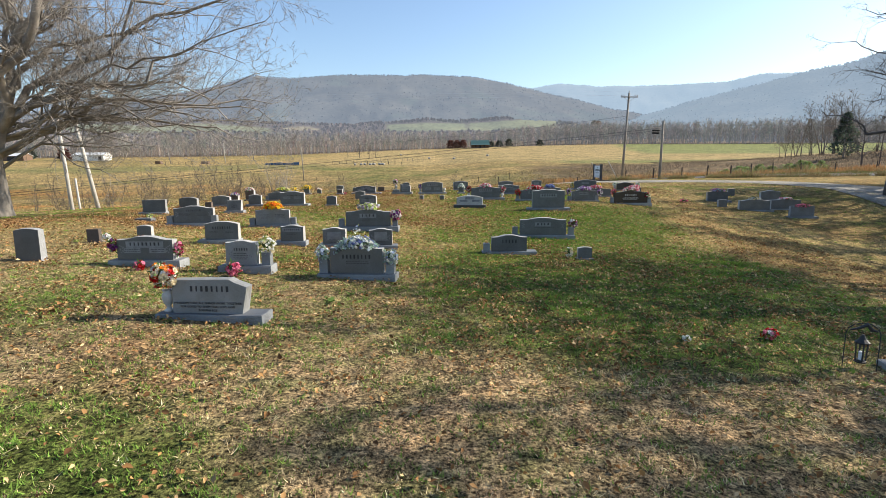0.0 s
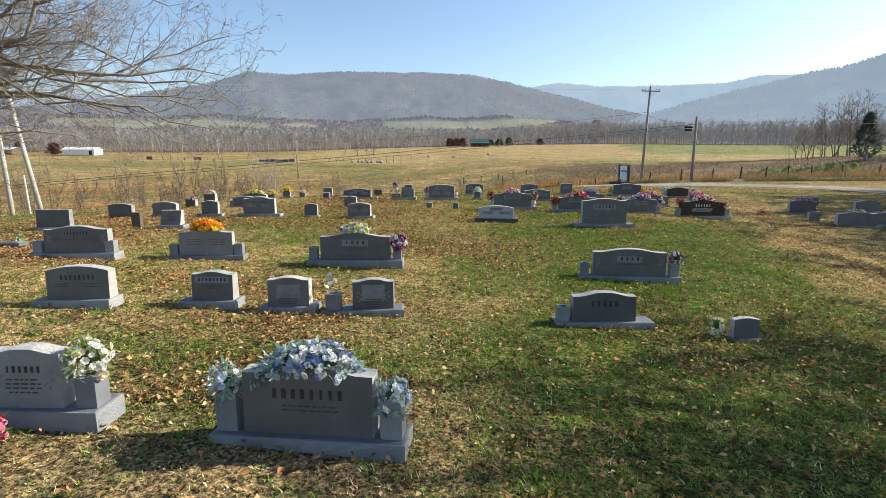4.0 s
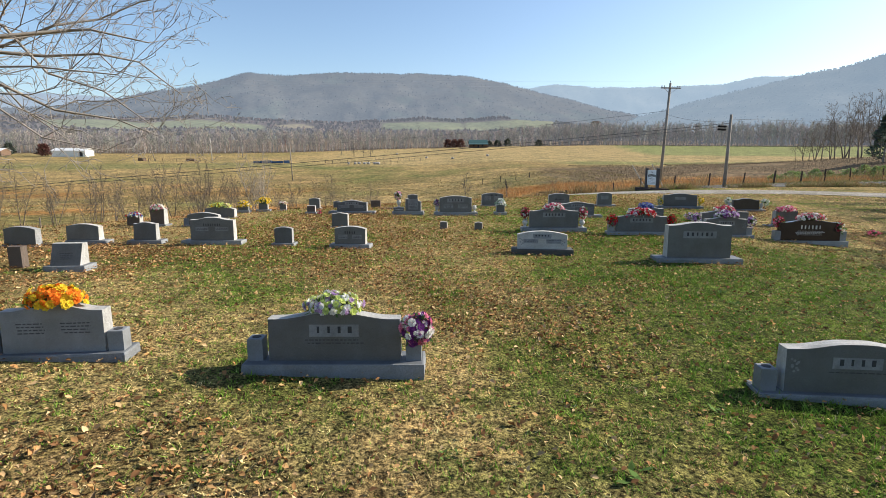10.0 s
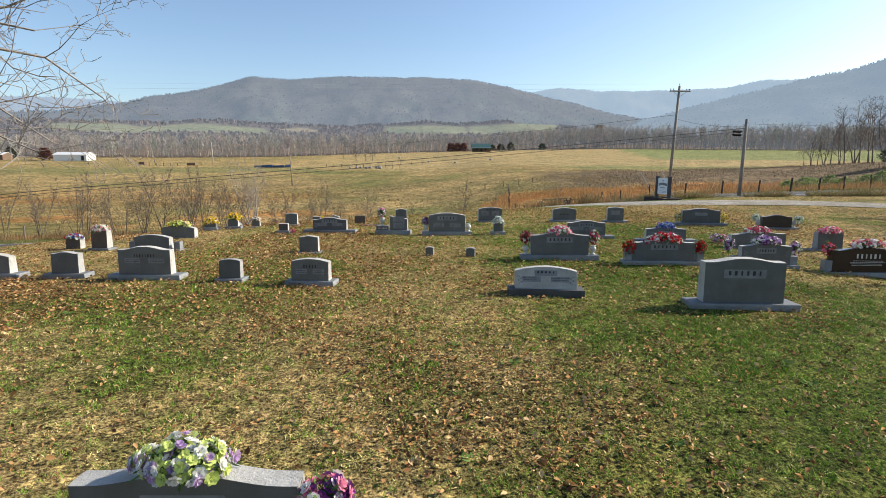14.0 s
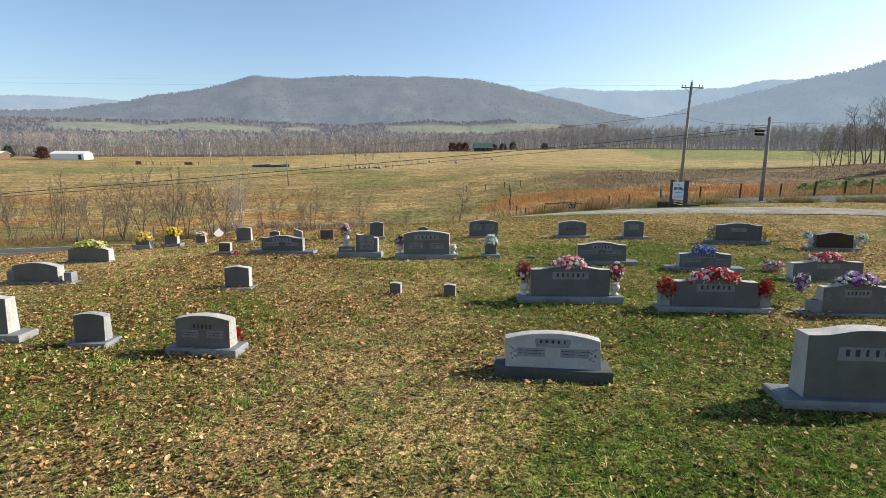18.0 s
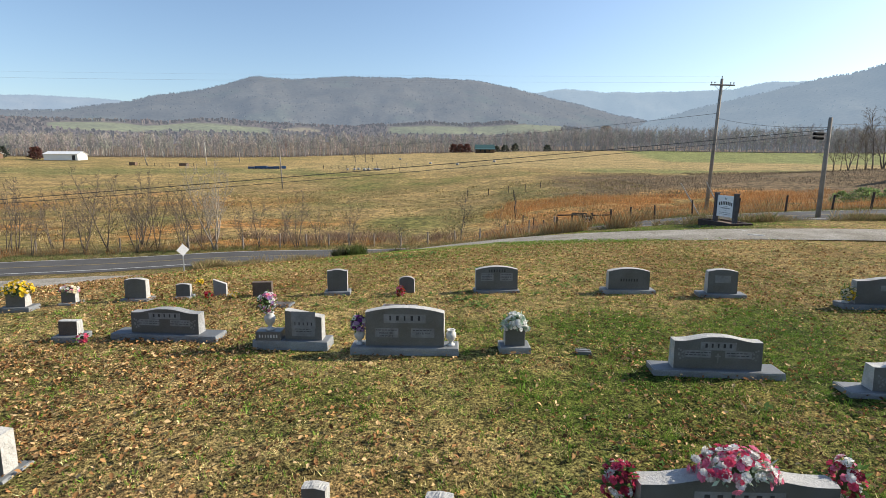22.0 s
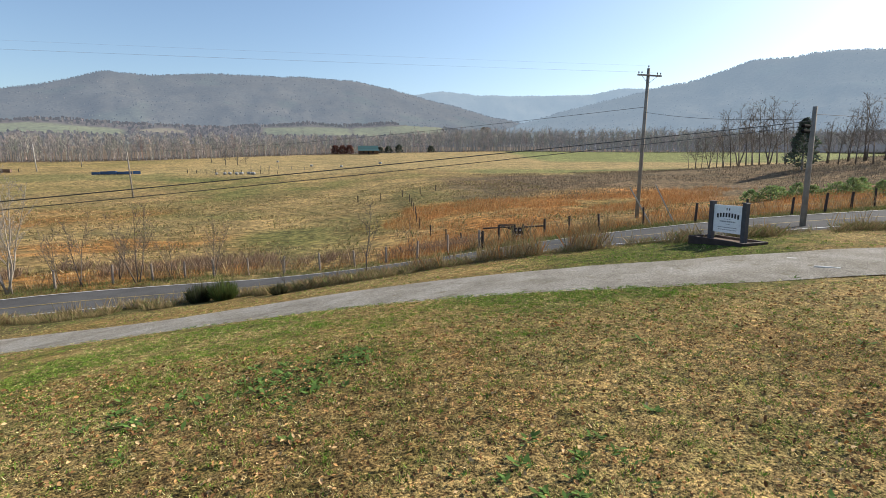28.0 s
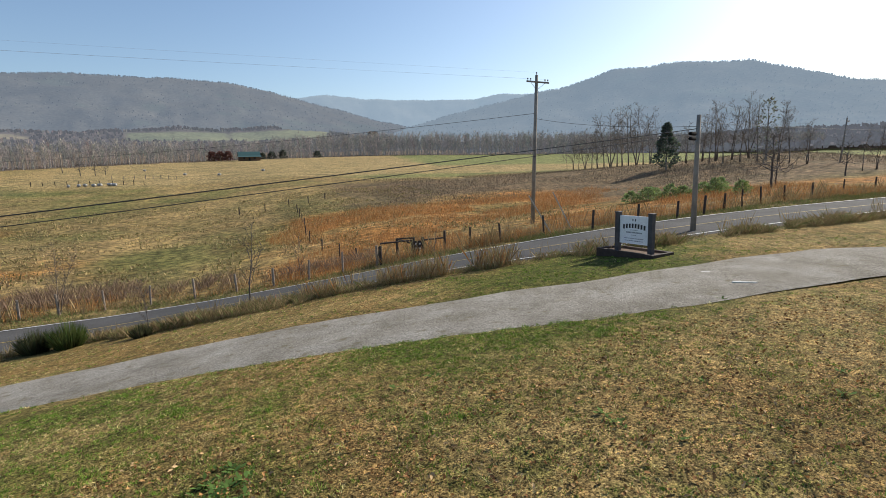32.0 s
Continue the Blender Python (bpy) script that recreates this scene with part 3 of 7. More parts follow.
def slab(shape, kind, w, depth, z0, h, face, rim, lean=0.0, draw=0.8, rough=0.006):
    """A slab with smooth faces and a rock-pitched rim; lean slopes its face back."""
    line = top_line(kind, w, z0, h)
    full, n = [], 0
    for (x0, y0), (x1, y1) in zip(line, line[1:]):
        k = max(1, int(math.hypot(x1 - x0, y1 - y0) / 0.07))
        full += [(x0 + (x1 - x0) * i / k, y0 + (y1 - y0) * i / k) for i in range(k)]
    full.append(line[-1])
    n = len(full)

    def deep(z, f):
        u = (z - z0) / max(1e-3, h - z0)
        return (-depth / 2 + lean * u if f < 0 else depth / 2) * (1 - (1 - draw) * u * (0 if lean else 1))

    shape.use(face)
    front = [(x, deep(z, -1), z) for x, z in full]
    back = [(x, deep(z, 1), z) for x, z in full]
    shape.add(front, [tuple(range(n))[::-1]])
    shape.add(back, [tuple(range(n))])
    shape.use(rim)
    cols, vs, fs = 5, [], []
    for k, (x, z) in enumerate(full):
        cx, cz = x, z - (z0 + h) / 2
        r = math.hypot(cx, cz) or 1
        for c in range(cols):
            t = c / (cols - 1)
            j = 0 if c in (0, cols - 1) else rough * (0.6 + 1.4 * rnd.random())
            if k in (0, n - 1):
                j *= 0.3
            vs.append((x + cx / r * j, deep(z, -1) * (1 - t) + deep(z, 1) * t, z + cz / r * j))
    for k in range(n - 1):
        for c in range(cols - 1):
            i = k * cols + c
            fs.append((i, i + 1, i + cols + 1, i + cols))
    return shape.add(vs, fs)


def plinth(shape, w, d, h, rough=0.006, top="granite_base", side="granite_side"):
    """A granite base: sawn top, broken sides."""
    shape.use(top).box(-w / 2 + 0.012, w / 2 - 0.012, -d / 2 + 0.012, d / 2 - 0.012, h - 0.02, h, 0.004)
    shape.use(side)
    ring, n = [], 0
    for (x0, y0), (x1, y1) in zip(((-w / 2, -d / 2), (w / 2, -d / 2), (w / 2, d / 2), (-w / 2, d / 2)), ((w / 2, -d / 2), (w / 2, d / 2), (-w / 2, d / 2), (-w / 2, -d / 2))):
        k = max(2, int(math.hypot(x1 - x0, y1 - y0) / 0.07))
        ring += [(x0 + (x1 - x0) * i / k, y0 + (y1 - y0) * i / k) for i in range(k)]
    n, vs, fs = len(ring), [], []
    levels = (-0.12, h * 0.33, h * 0.7, h - 0.004)
    for q, z in enumerate(levels):
        for x, y in ring:
            j = 0 if q == 3 else rough * 2 * (rnd.random() - 0.3)
            vs.append((x + math.copysign(j, x), y + math.copysign(j, y), z))
    for q in range(3):
        for i in range(n):
            k = (i + 1) % n
            fs.append((q * n + i, q * n + k, (q + 1) * n + k, (q + 1) * n + i))
    shape.add(vs, fs)
    m = len(vs)
    return shape.add([(x, y, h - 0.004) for x, y in ring], [tuple(range(n))])


granite("granite_stained", (0.055, 0.058, 0.06), 0.8, 0.4, 0.3)
granite("granite_light", (0.36, 0.36, 0.345), 0.8, 0.3, 0.15)
granite("granite_weathered", (0.15, 0.152, 0.148), 0.8, 0.35, 0.15)
granite("granite_side", (0.28, 0.295, 0.305), 0.9, 0.35, 0.9)


def word(shape, mat, cx, z, n, size, face, rng, room=0.0):
    """A word as a row of n plain bars, `size` high, on the face y = face(z), spread over the width `room`."""
    shape.use(mat)
    step = room / n if room else size * 0.95
    for i in range(n):
        x = cx + (i - (n - 1) / 2) * step
        w = size * rng.choice((0.34, 0.42, 0.28, 0.46))
        shape.box(x - w / 2, x + w / 2, face(z) - 0.0025, face(z) + 0.004, z - size / 2, z + size / 2)


def small_print(shape, mat, cx, z, width, lines, face, rng, gap=0.034, thick=0.012):
    shape.use(mat)
    for i in range(lines):
        x, end = cx - width / 2 * rng.uniform(0.7, 1), cx + width / 2 * rng.uniform(0.7, 1)
        zz = z - i * gap
        while x < end:
            w = rng.uniform(0.02, 0.06)
            shape.box(x, min(x + w, end), face(zz) - 0.002, face(zz) + 0.003, zz - thick / 2, zz + thick / 2)
            x += w + 0.014


def urn(r=0.09, h=0.26):
    s = Shape().use("urn_stone")
    s.lathe([(r * 0.75, 0), (r * 0.75, 0.02), (r * 0.4, 0.04), (r * 0.36, h * 0.25), (r * 0.8, h * 0.42), (r, h * 0.62), (r * 0.92, h * 0.8), (r * 0.62, h * 0.88), (r * 0.85, h), (r * 0.6, h), (r * 0.5, h * 0.9)], 14)
    return s


granite("urn_stone", (0.55, 0.55, 0.54), 0.7, 0.15, 0.05)
granite("granite_vase", (0.23, 0.245, 0.26), 0.6, 0.3, 0.15)


def block_vase(w, h):
    """A square stone vase, solid; a dark disc on its top stands for the shaded hollow."""
    s = Shape().use("granite_vase")
    a, b = w / 2, w * 0.30
    s.box(-a, a, -a, a, 0, h - 0.001, 0.006)
    s.use("carved_dark").lathe([(b, h), (b, h + 0.002)], 12)
    return s


def headstone(x, y, yaw, base_w, die_w, h, top="serp", shift=0.0, base_h=0.14, base_d=0.34, depth=0.2, face="granite_polished", rim="granite_rough",
              letters=0, size=0.08, word_z=0.66, word_mat="carved_dark", panel=None, print_lines=0, cols=1, tablets=False, vases="", vase_h=0.22, lean=0.0, label="", draw=0.8, urns=False, cross=False, flowers=False, print_z=None, tablet_h=None, stained=False):
    """A headstone: base, upright slab, cut lettering, stone vases at the ends named in `vases` (L, R)."""
    rng = random.Random(int(1000 * abs(x) + 77 * y))
    cy = y + base_d / 2
    z = min(gz(x + dx, cy + dy) for dx in (-base_w / 2, base_w / 2) for dy in (-base_d / 2, base_d / 2)) + 0.01
    z = 0.5 * z + 0.5 * gz(x, y)
    ob = thing("headstone", pose(x, cy, z, 0, 0, yaw), label or "grey granite headstone on a rough-sided base", "headstone", "headstones")
    if base_h:
        part("base", plinth(Shape(), base_w, base_d, base_h, 0.006, *(("granite_stained", "granite_stained") if stained else ())), ob)
    else:
        base_h = -0.06
    z0 = base_h
    die = Shape()
    slab(die, top, die_w, depth, z0, h, face, rim, lean, draw)
    die = part("slab", die, ob)
    die.location = (shift, 0, 0)

    def at(zz):
        u = (zz - z0) / (h - z0)
        return -depth / 2 + lean * u if lean else -depth / 2 * (1 - (1 - draw) * u)

    if panel:
        pw, ph = panel
        zz = z0 + (h - z0) * word_z
        s = Shape().use("panel_grey")
        s.add([(-pw / 2, at(zz - ph / 2) - 0.0015, zz - ph / 2), (pw / 2, at(zz - ph / 2) - 0.0015, zz - ph / 2), (pw / 2, at(zz + ph / 2) - 0.0015, zz + ph / 2), (-pw / 2, at(zz + ph / 2) - 0.0015, zz + ph / 2)], [(0, 1, 2, 3)])
        s.box(-pw / 2 - 0.008, -pw / 2, at(zz) - 0.003, at(zz) + 0.004, zz - ph / 2, zz + ph / 2).box(pw / 2, pw / 2 + 0.008, at(zz) - 0.003, at(zz) + 0.004, zz - ph / 2, zz + ph / 2)
        part("name_panel", s, die, "paler frosted name panel")
    if letters:
        s = Shape()
        word(s, word_mat, 0, z0 + (h - z0) * word_z, letters, size, at, rng, panel[0] * 0.88 if panel else 0.0)
        tagged(part("inscription", s, die, "large cut letters"), kind="stuff")
    if print_lines:
        s = Shape()
        zz = z0 + (h - z0) * print_z if print_z else z0 + (h - z0) * word_z - size * 0.5 - 0.055
        for c in range(cols):
            cx = (c - (cols - 1) / 2) * die_w * 0.46
            if tablets:
                s.use("panel_grey")
                tw, th = die_w * 0.30, tablet_h or 0.034 * print_lines + 0.03
                za, zb = zz + 0.03 - th, zz + 0.03
                s.add([(cx - tw / 2, at(za) - 0.0012, za), (cx + tw / 2, at(za) - 0.0012, za), (cx + tw / 2, at(zb) - 0.0012, zb), (cx - tw / 2, at(zb) - 0.0012, zb)], [(0, 1, 2, 3)])
            small_print(s, "carved_soft" if word_mat == "carved_dark" else word_mat, cx, zz, die_w * (0.62 / cols if cols > 1 else 0.5), print_lines, at, rng)
        tagged(part("small_inscription", s, die, "small worn lines of lettering"), kind="stuff")
    if cross:
        s = Shape().use("panel_grey")
        zz = z0 + (h - z0) * 0.36
        s.box(-0.008, 0.008, at(zz) - 0.003, at(zz) + 0.004, zz - 0.07, zz + 0.06).box(-0.035, 0.035, at(zz) - 0.0032, at(zz) + 0.004, zz + 0.015, zz + 0.03)
        part("cross", s, die, "small carved cross")
    if flowers:
        s = Shape().use("panel_grey")
        for side in (-1, 1):
            for i in range(9):
                a = i * 0.7
                cx, cz = side * (die_w / 2 - 0.09 + 0.035 * math.cos(a * 2)), h - 0.17 - 0.016 * i
                s.add([(cx + 0.016 * math.cos(q), at(cz) - 0.0015, cz + 0.016 * math.sin(q)) for q in (0, 1.26, 2.51, 3.77, 5.03)], [(0, 1, 2, 3, 4)])
        tagged(part("carved_spray", s, die, "shallow carved flower sprays"), kind="stuff")
    for side in vases:
        sx = (base_w / 2 - 0.11) * (-1 if side == "L" else 1)
        if side == "L" and shift > 0.1 or side == "R" and shift < -0.1:
            sx = shift + (die_w / 2 + 0.10) * (-1 if side == "L" else 1)
        v = part("vase", urn(0.08, vase_h) if urns else block_vase(0.16, vase_h), ob, "pale turned stone urn" if urns else "square granite vase", smooth=urns)
        v.location = (sx, -0.02, z0)
    return ob


headstone(-3.04, 6.98, -5, 1.48, 1.04, 0.56, top='chamfer', base_h=0.1, vases='L', urns=True, vase_h=0.3, letters=8, size=0.075, word_z=0.72, face='granite_pale', rim='granite_pale', label='pale grey granite headstone with a cut-off shoulder')  # cop1
headstone(-5.60, 9.98, -3, 1.40, 1.09, 0.58, letters=8, size=0.08, print_lines=2, cols=2, tablets=True, panel=(0.72, 0.12), label='wide grey granite headstone with carved sprays', flowers=True)  # cop2
headstone(-3.66, 9.86, -1, 1.00, 0.57, 0.60, shift=-0.08, face='granite_pale', letters=6, size=0.05, print_lines=4, vases='R', vase_h=0.24, flowers=True, label='pale grey single headstone with a vase at its end')  # walker
headstone(-1.55, 9.73, -6, 1.48, 0.99, 0.64, base_h=0.11, letters=8, size=0.075, word_z=0.6, print_lines=2, vases='LR', vase_h=0.3, label='dark grey double headstone under a blue flower saddle')  # blue
headstone(-8.06, 12.13, 3, 0.31, 0.27, 0.31, top='flat', base_h=0, depth=0.12, face='granite_brown', rim='granite_brown', draw=1, label='small square dark weathered headstone in the grass')  # dk5
headstone(-7.55, 13.31, 2, 0.39, 0.36, 0.29, top='arc', base_h=0, depth=0.15, label='small plain grey headstone set in the grass')  # s6
headstone(-5.40, 12.75, 3, 0.97, 0.79, 0.55, shift=0.07, top='arc', letters=8, size=0.06, print_lines=2, cols=2, base_h=.12)  # copC
headstone(-3.78, 13.09, -2, 0.78, 0.57, 0.49, shift=0.06, letters=8, size=0.055, word_z=0.72, print_lines=2, panel=(0.46,0.09), base_h=0.1)  # copD
headstone(-2.67, 13.04, 0, 0.76, 0.56, 0.48, print_lines=3, panel=(0.32,0.2), word_z=0.5, base_h=0.09, flowers=True)  # s9
headstone(-1.53, 13.11, 5, 0.83, 0.56, 0.50, print_lines=4, panel=(0.3,0.22), word_z=0.55, base_h=0.09, flowers=True)  # s11
headstone(1.68, 13.12, 0, 1.35, 0.87, 0.49, face='granite_polished', letters=5, size=0.085, word_z=0.62, vases='L', vase_h=0.2, base_h=0.09, label='dark polished headstone with a square vase at one end')  # baker
headstone(3.49, 12.85, 2, 0.40, 0.34, 0.31, top='arc', base_h=0.04, depth=0.12, base_d=0.2, label='small plain dark headstone')  # tiny
headstone(-2.30, 16.25, -0, 1.88, 1.37, 0.66, letters=4, size=0.09, word_z=0.64, panel=(0.5,0.13), print_lines=2, vases='LR', vase_h=0.24, base_d=0.4, base_h=0.15, label='dark grey double headstone with square vases')  # kingA
headstone(3.07, 16.08, -6, 1.91, 1.38, 0.62, letters=4, size=0.085, word_z=0.62, panel=(0.46,0.12), print_lines=1, vases='LR', vase_h=0.24, base_h=0.1, flowers=True, label='dark grey double headstone with carved sprays and vases')  # kingB
headstone(-5.28, 16.35, 5, 1.46, 1.02, 0.60, face='granite_pale', print_lines=4, cols=2, word_z=0.8, vases='LR', vase_h=0.22, base_h=0.09, label='pale grey headstone with square vase blocks')  # orange
headstone(-7.53, 15.82, 4, 1.52, 1.15, 0.63, shift=0.06, letters=8, size=0.06, word_z=0.75, print_lines=3, cols=2, vases='LR', vase_h=0.22, base_h=0.13, flowers=True)  # copW
headstone(-8.23, 20.70, 4, 0.74, 0.54, 0.50, top='flat', lean=0.14, depth=0.3, print_lines=4, word_z=0.8, face='granite_weathered', base_h=0.1, base_d=0.4, label='pale slant-faced grave marker with a sloping front')  # slant
headstone(-9.30, 20.86, 4, 0.26, 0.24, 0.41, top='flat', base_h=0, depth=0.18, face='granite_brown', rim='granite_brown', draw=1, label='small dark square marker post')  # dpost
headstone(-10.96, 19.84, 6, 0.96, 0.82, 0.54, shift=0.07, top='flat', base_h=0.09, letters=0)  # L0
headstone(-11.53, 23.80, -6, 0.87, 0.85, 0.48, top='arc', base_h=0.03)  # L1
headstone(-10.07, 24.07, -3, 1.03, 0.84, 0.50, shift=-0.10, top='arc', base_h=0.1)  # A
headstone(-8.60, 24.05, 2, 0.84, 0.55, 0.53, top='serp', base_h=0.09)  # B
headstone(-6.83, 23.86, -2, 1.49, 1.08, 0.67, letters=8, size=0.06, word_z=0.68, print_lines=2, cols=2, tablets=True, base_h=0.11)  # copE
headstone(-5.02, 23.64, -2, 0.55, 0.43, 0.46, top='arc', base_h=0.08, depth=0.16)  # sm
headstone(-3.35, 23.42, -6, 0.97, 0.75, 0.52, top='arc', letters=5, size=0.06, print_lines=2, cols=2, tablets=True, base_h=0.1)  # smith2
headstone(-4.24, 26.77, -1, 0.61, 0.48, 0.43, top='peak', base_h=0.02, depth=0.16, draw=0.95, label='plain grey headstone, its face bare')  # s26
headstone(-1.10, 26.32, -6, 0.22, 0.20, 0.22, top='peak', base_h=0, depth=0.12, draw=0.95, label='very small plain stone marker')  # small1
headstone(-0.08, 26.20, -6, 0.23, 0.21, 0.22, top='peak', base_h=0, depth=0.12, draw=0.95, label='very small plain stone marker')  # small2
headstone(-10.07, 27.42, -6, 0.60, 0.46, 0.54, top='flat', base_h=0.06, depth=0.22, face='granite_brown', label='narrow dark stone with a lit side under flowers')  # tall
headstone(-11.02, 27.73, -6, 0.45, 0.43, 0.30, top='flat', base_h=0, depth=0.2, face='granite_brown', label='low dark stone block under blue flowers')  # bluef
headstone(-8.50, 27.27, -5, 1.49, 1.01, 0.41, shift=-0.09, top='arc', vases='LR', vase_h=0.2, base_h=0.03)  # wing
headstone(-8.99, 29.49, -6, 1.13, 1.09, 0.39, top='arc', base_h=0.03, label='low wide grey headstone under yellow flowers')  # ybig
headstone(-9.10, 32.00, -1, 0.50, 0.40, 0.27, top='flat', base_h=0.13, base_d=0.3, label='small block headstone under yellow flowers')  # y2
headstone(-8.40, 32.25, 6, 0.55, 0.35, 0.36, top='flat', base_h=0.1, label='small block headstone under yellow flowers')  # y3
headstone(-7.76, 32.76, 6, 0.34, 0.27, 0.27, top='flat', base_h=0.04, depth=0.14)  # pinkf
headstone(-5.98, 30.32, 1, 0.41, 0.29, 0.31, top='flat', base_h=0.09, depth=0.16, face='granite_brown', label='small dark block on a paler base')  # twob
headstone(-6.49, 32.97, 1, 0.54, 0.44, 0.46, top='arc', base_h=0.05, depth=0.16)  # f1
headstone(-5.58, 33.10, 6, 0.32, 0.28, 0.30, top='arc', base_h=0.04, depth=0.13)  # f2
headstone(-4.88, 33.27, 6, 0.28, 0.26, 0.35, top='tilt', base_h=0, depth=0.1, face='granite_pale', label='small pale leaning headstone')  # f3
headstone(-3.96, 33.24, 6, 0.42, 0.39, 0.29, top='flat', base_h=0, depth=0.14, face='granite_brown', rim='granite_brown', draw=0.95, label='low brown rough-hewn headstone')  # f4
headstone(-2.40, 33.44, 6, 0.54, 0.42, 0.52, top='serp', base_h=0.06, depth=0.16)  # f5
headstone(-0.91, 33.53, 2, 0.35, 0.32, 0.35, top='round', base_h=0, depth=0.12)  # f6
headstone(-4.48, 30.42, -4, 1.72, 1.11, 0.49, letters=5, size=0.065, word_z=0.72, panel=(0.5,0.1), print_lines=2, cols=2, tablets=True, base_h=0.1, flowers=True, label='wide grey headstone with carved sprays on a long base')  # speckL
headstone(-2.38, 30.08, -3, 1.14, 0.56, 0.58, shift=0.19, top='tilt', letters=5, size=0.05, word_z=0.55, print_lines=2, panel=(0.36, 0.38), base_h=0.13, label='grey headstone with a side block and urn')  # doug
headstone(-0.65, 29.88, -1, 1.58, 1.15, 0.69, top='arc', letters=5, size=0.085, word_z=0.72, panel=(0.6,0.13), print_lines=1, print_z=0.42, tablet_h=0.14, cols=2, tablets=True, vases='LR', vase_h=0.24, urns=True, base_h=0.11, label='large dark grey double headstone with urns')  # speckM
headstone(0.98, 29.97, 1, 0.45, 0.29, 0.39, top='flat', base_h=0.1, depth=0.2, draw=0.95, label='small square stone vase on its own base')  # vstone
headstone(1.05, 33.70, 4, 0.98, 0.92, 0.56, top='arc', letters=7, size=0.06, word_z=0.82, print_lines=4, cols=2, tablets=True, base_h=0.05, draw=0.75, rim='granite_rough')  # garr
headstone(3.94, 33.69, -1, 1.12, 0.89, 0.54, top='arc', letters=7, size=0.06, word_z=0.45, base_h=0.08)  # led
headstone(5.82, 33.38, -6, 0.95, 0.60, 0.59, top='arc', letters=0, panel=(0.3,0.16), word_z=0.6, base_h=0.08)  # sr
headstone(8.67, 32.51, -6, 1.81, 1.32, 0.61, letters=0, panel=(0.42,0.11), word_z=0.62, vases='LR', urns=True, vase_h=0.22, base_h=0.09, label='wide dark headstone with round urns')  # yel
headstone(3.57, 29.15, -4, 1.67, 1.13, 0.53, letters=5, size=0.07, word_z=0.72, panel=(0.44,0.11), print_lines=2, cols=2, tablets=True, cross=True, flowers=True, base_h=0.09, label='wide grey headstone with a carved cross on a long base')  # speck2
headstone(5.73, 28.53, -5, 1.69, 1.12, 0.44, letters=6, size=0.06, word_z=0.72, panel=(0.42,0.1), print_lines=2, cols=2, tablets=True, flowers=True, base_h=0.08)  # pangle
headstone(2.05, 25.89, -1, 1.85, 1.39, 0.65, letters=6, size=0.085, word_z=0.68, panel=(0.62,0.13), vases='LR', urns=True, vase_h=0.22, base_h=0.12, label='large dark grey headstone with white urns')  # linder1
headstone(4.38, 25.41, -4, 1.85, 1.36, 0.57, letters=6, size=0.08, word_z=0.66, panel=(0.6,0.13), vases='LR', vase_h=0.28, base_h=0.09, label='large grey headstone with square vases of red flowers')  # linder2
headstone(6.59, 25.33, -2, 1.68, 1.12, 0.56, shift=0.11, letters=6, size=0.065, word_z=0.66, panel=(0.42,0.13), vases='LR', vase_h=0.2, base_h=0.07, flowers=True, label='grey headstone between vases of purple flowers')  # linder3
headstone(7.92, 27.79, 4, 1.78, 1.57, 0.47, shift=0.06, top='serp', letters=0, base_h=0.06, panel=(0.5,0.1))  # dkbeh
headstone(10.73, 31.37, -6, 1.40, 0.96, 0.49, top='serp', face='granite_black', rim='granite_polished', vases='LR', urns=True, vase_h=0.24, base_h=0.07, label='dark headstone with pale round urns')  # pal
headstone(9.90, 27.82, 6, 1.06, 0.76, 0.53, shift=0.09, top='flat', base_h=0.08)  # pinkst
headstone(8.87, 25.09, -4, 1.93, 1.59, 0.67, face='granite_black', rim='granite_black', letters=6, size=0.1, word_z=0.66, word_mat='carved_light', print_lines=4, vases='LR', vase_h=0.26, base_h=0.12, label='glossy black granite headstone with pale lettering')  # ketner
headstone(4.41, 22.16, -4, 1.80, 1.33, 0.87, letters=6, size=0.1, word_z=0.66, panel=(0.68,0.15), base_h=0.11, base_d=0.45, depth=0.28, label='large plain grey headstone on a wide base')  # simcox
headstone(1.14, 22.79, -6, 1.38, 1.12, 0.52, top='arc', lean=0.12, depth=0.26, letters=5, size=0.07, word_z=0.72, panel=(0.4,0.1), print_lines=2, cols=2, tablets=True, face='granite_light', flowers=True, base_h=0.13, base_d=0.4, stained=True, label='pale slant-faced headstone on a dark stained base')  # smith
headstone(15.47, 26.15, -3, 1.64, 1.46, 0.59, shift=-0.09, base_h=0.06)  # fs1
headstone(16.93, 24.83, -6, 1.26, 1.05, 0.56, shift=-0.06, top='flat', base_h=0.07, face='granite_pale')  # fs2
headstone(17.13, 26.47, -1, 1.49, 1.47, 0.54, base_h=0.05)  # fs3
headstone(17.42, 28.26, -1, 1.03, 1.01, 0.53, base_h=0.05)  # fs4
headstone(14.51, 27.87, -6, 1.20, 1.03, 0.58, shift=-0.09, base_h=0.06)  # fs5
headstone(14.01, 26.55, 6, 0.47, 0.45, 0.36, base_h=0, depth=0.14, top='flat')  # fs6
headstone(15.89, 29.30, 3, 0.40, 0.38, 0.40, base_h=0, depth=0.14, top='flat')  # fs7
headstone(-7.82, 9.95, 6, 0.50, 0.44, 0.62, top='arc', base_h=0, depth=0.2, label='plain upright headstone with a sunlit side')  # left0


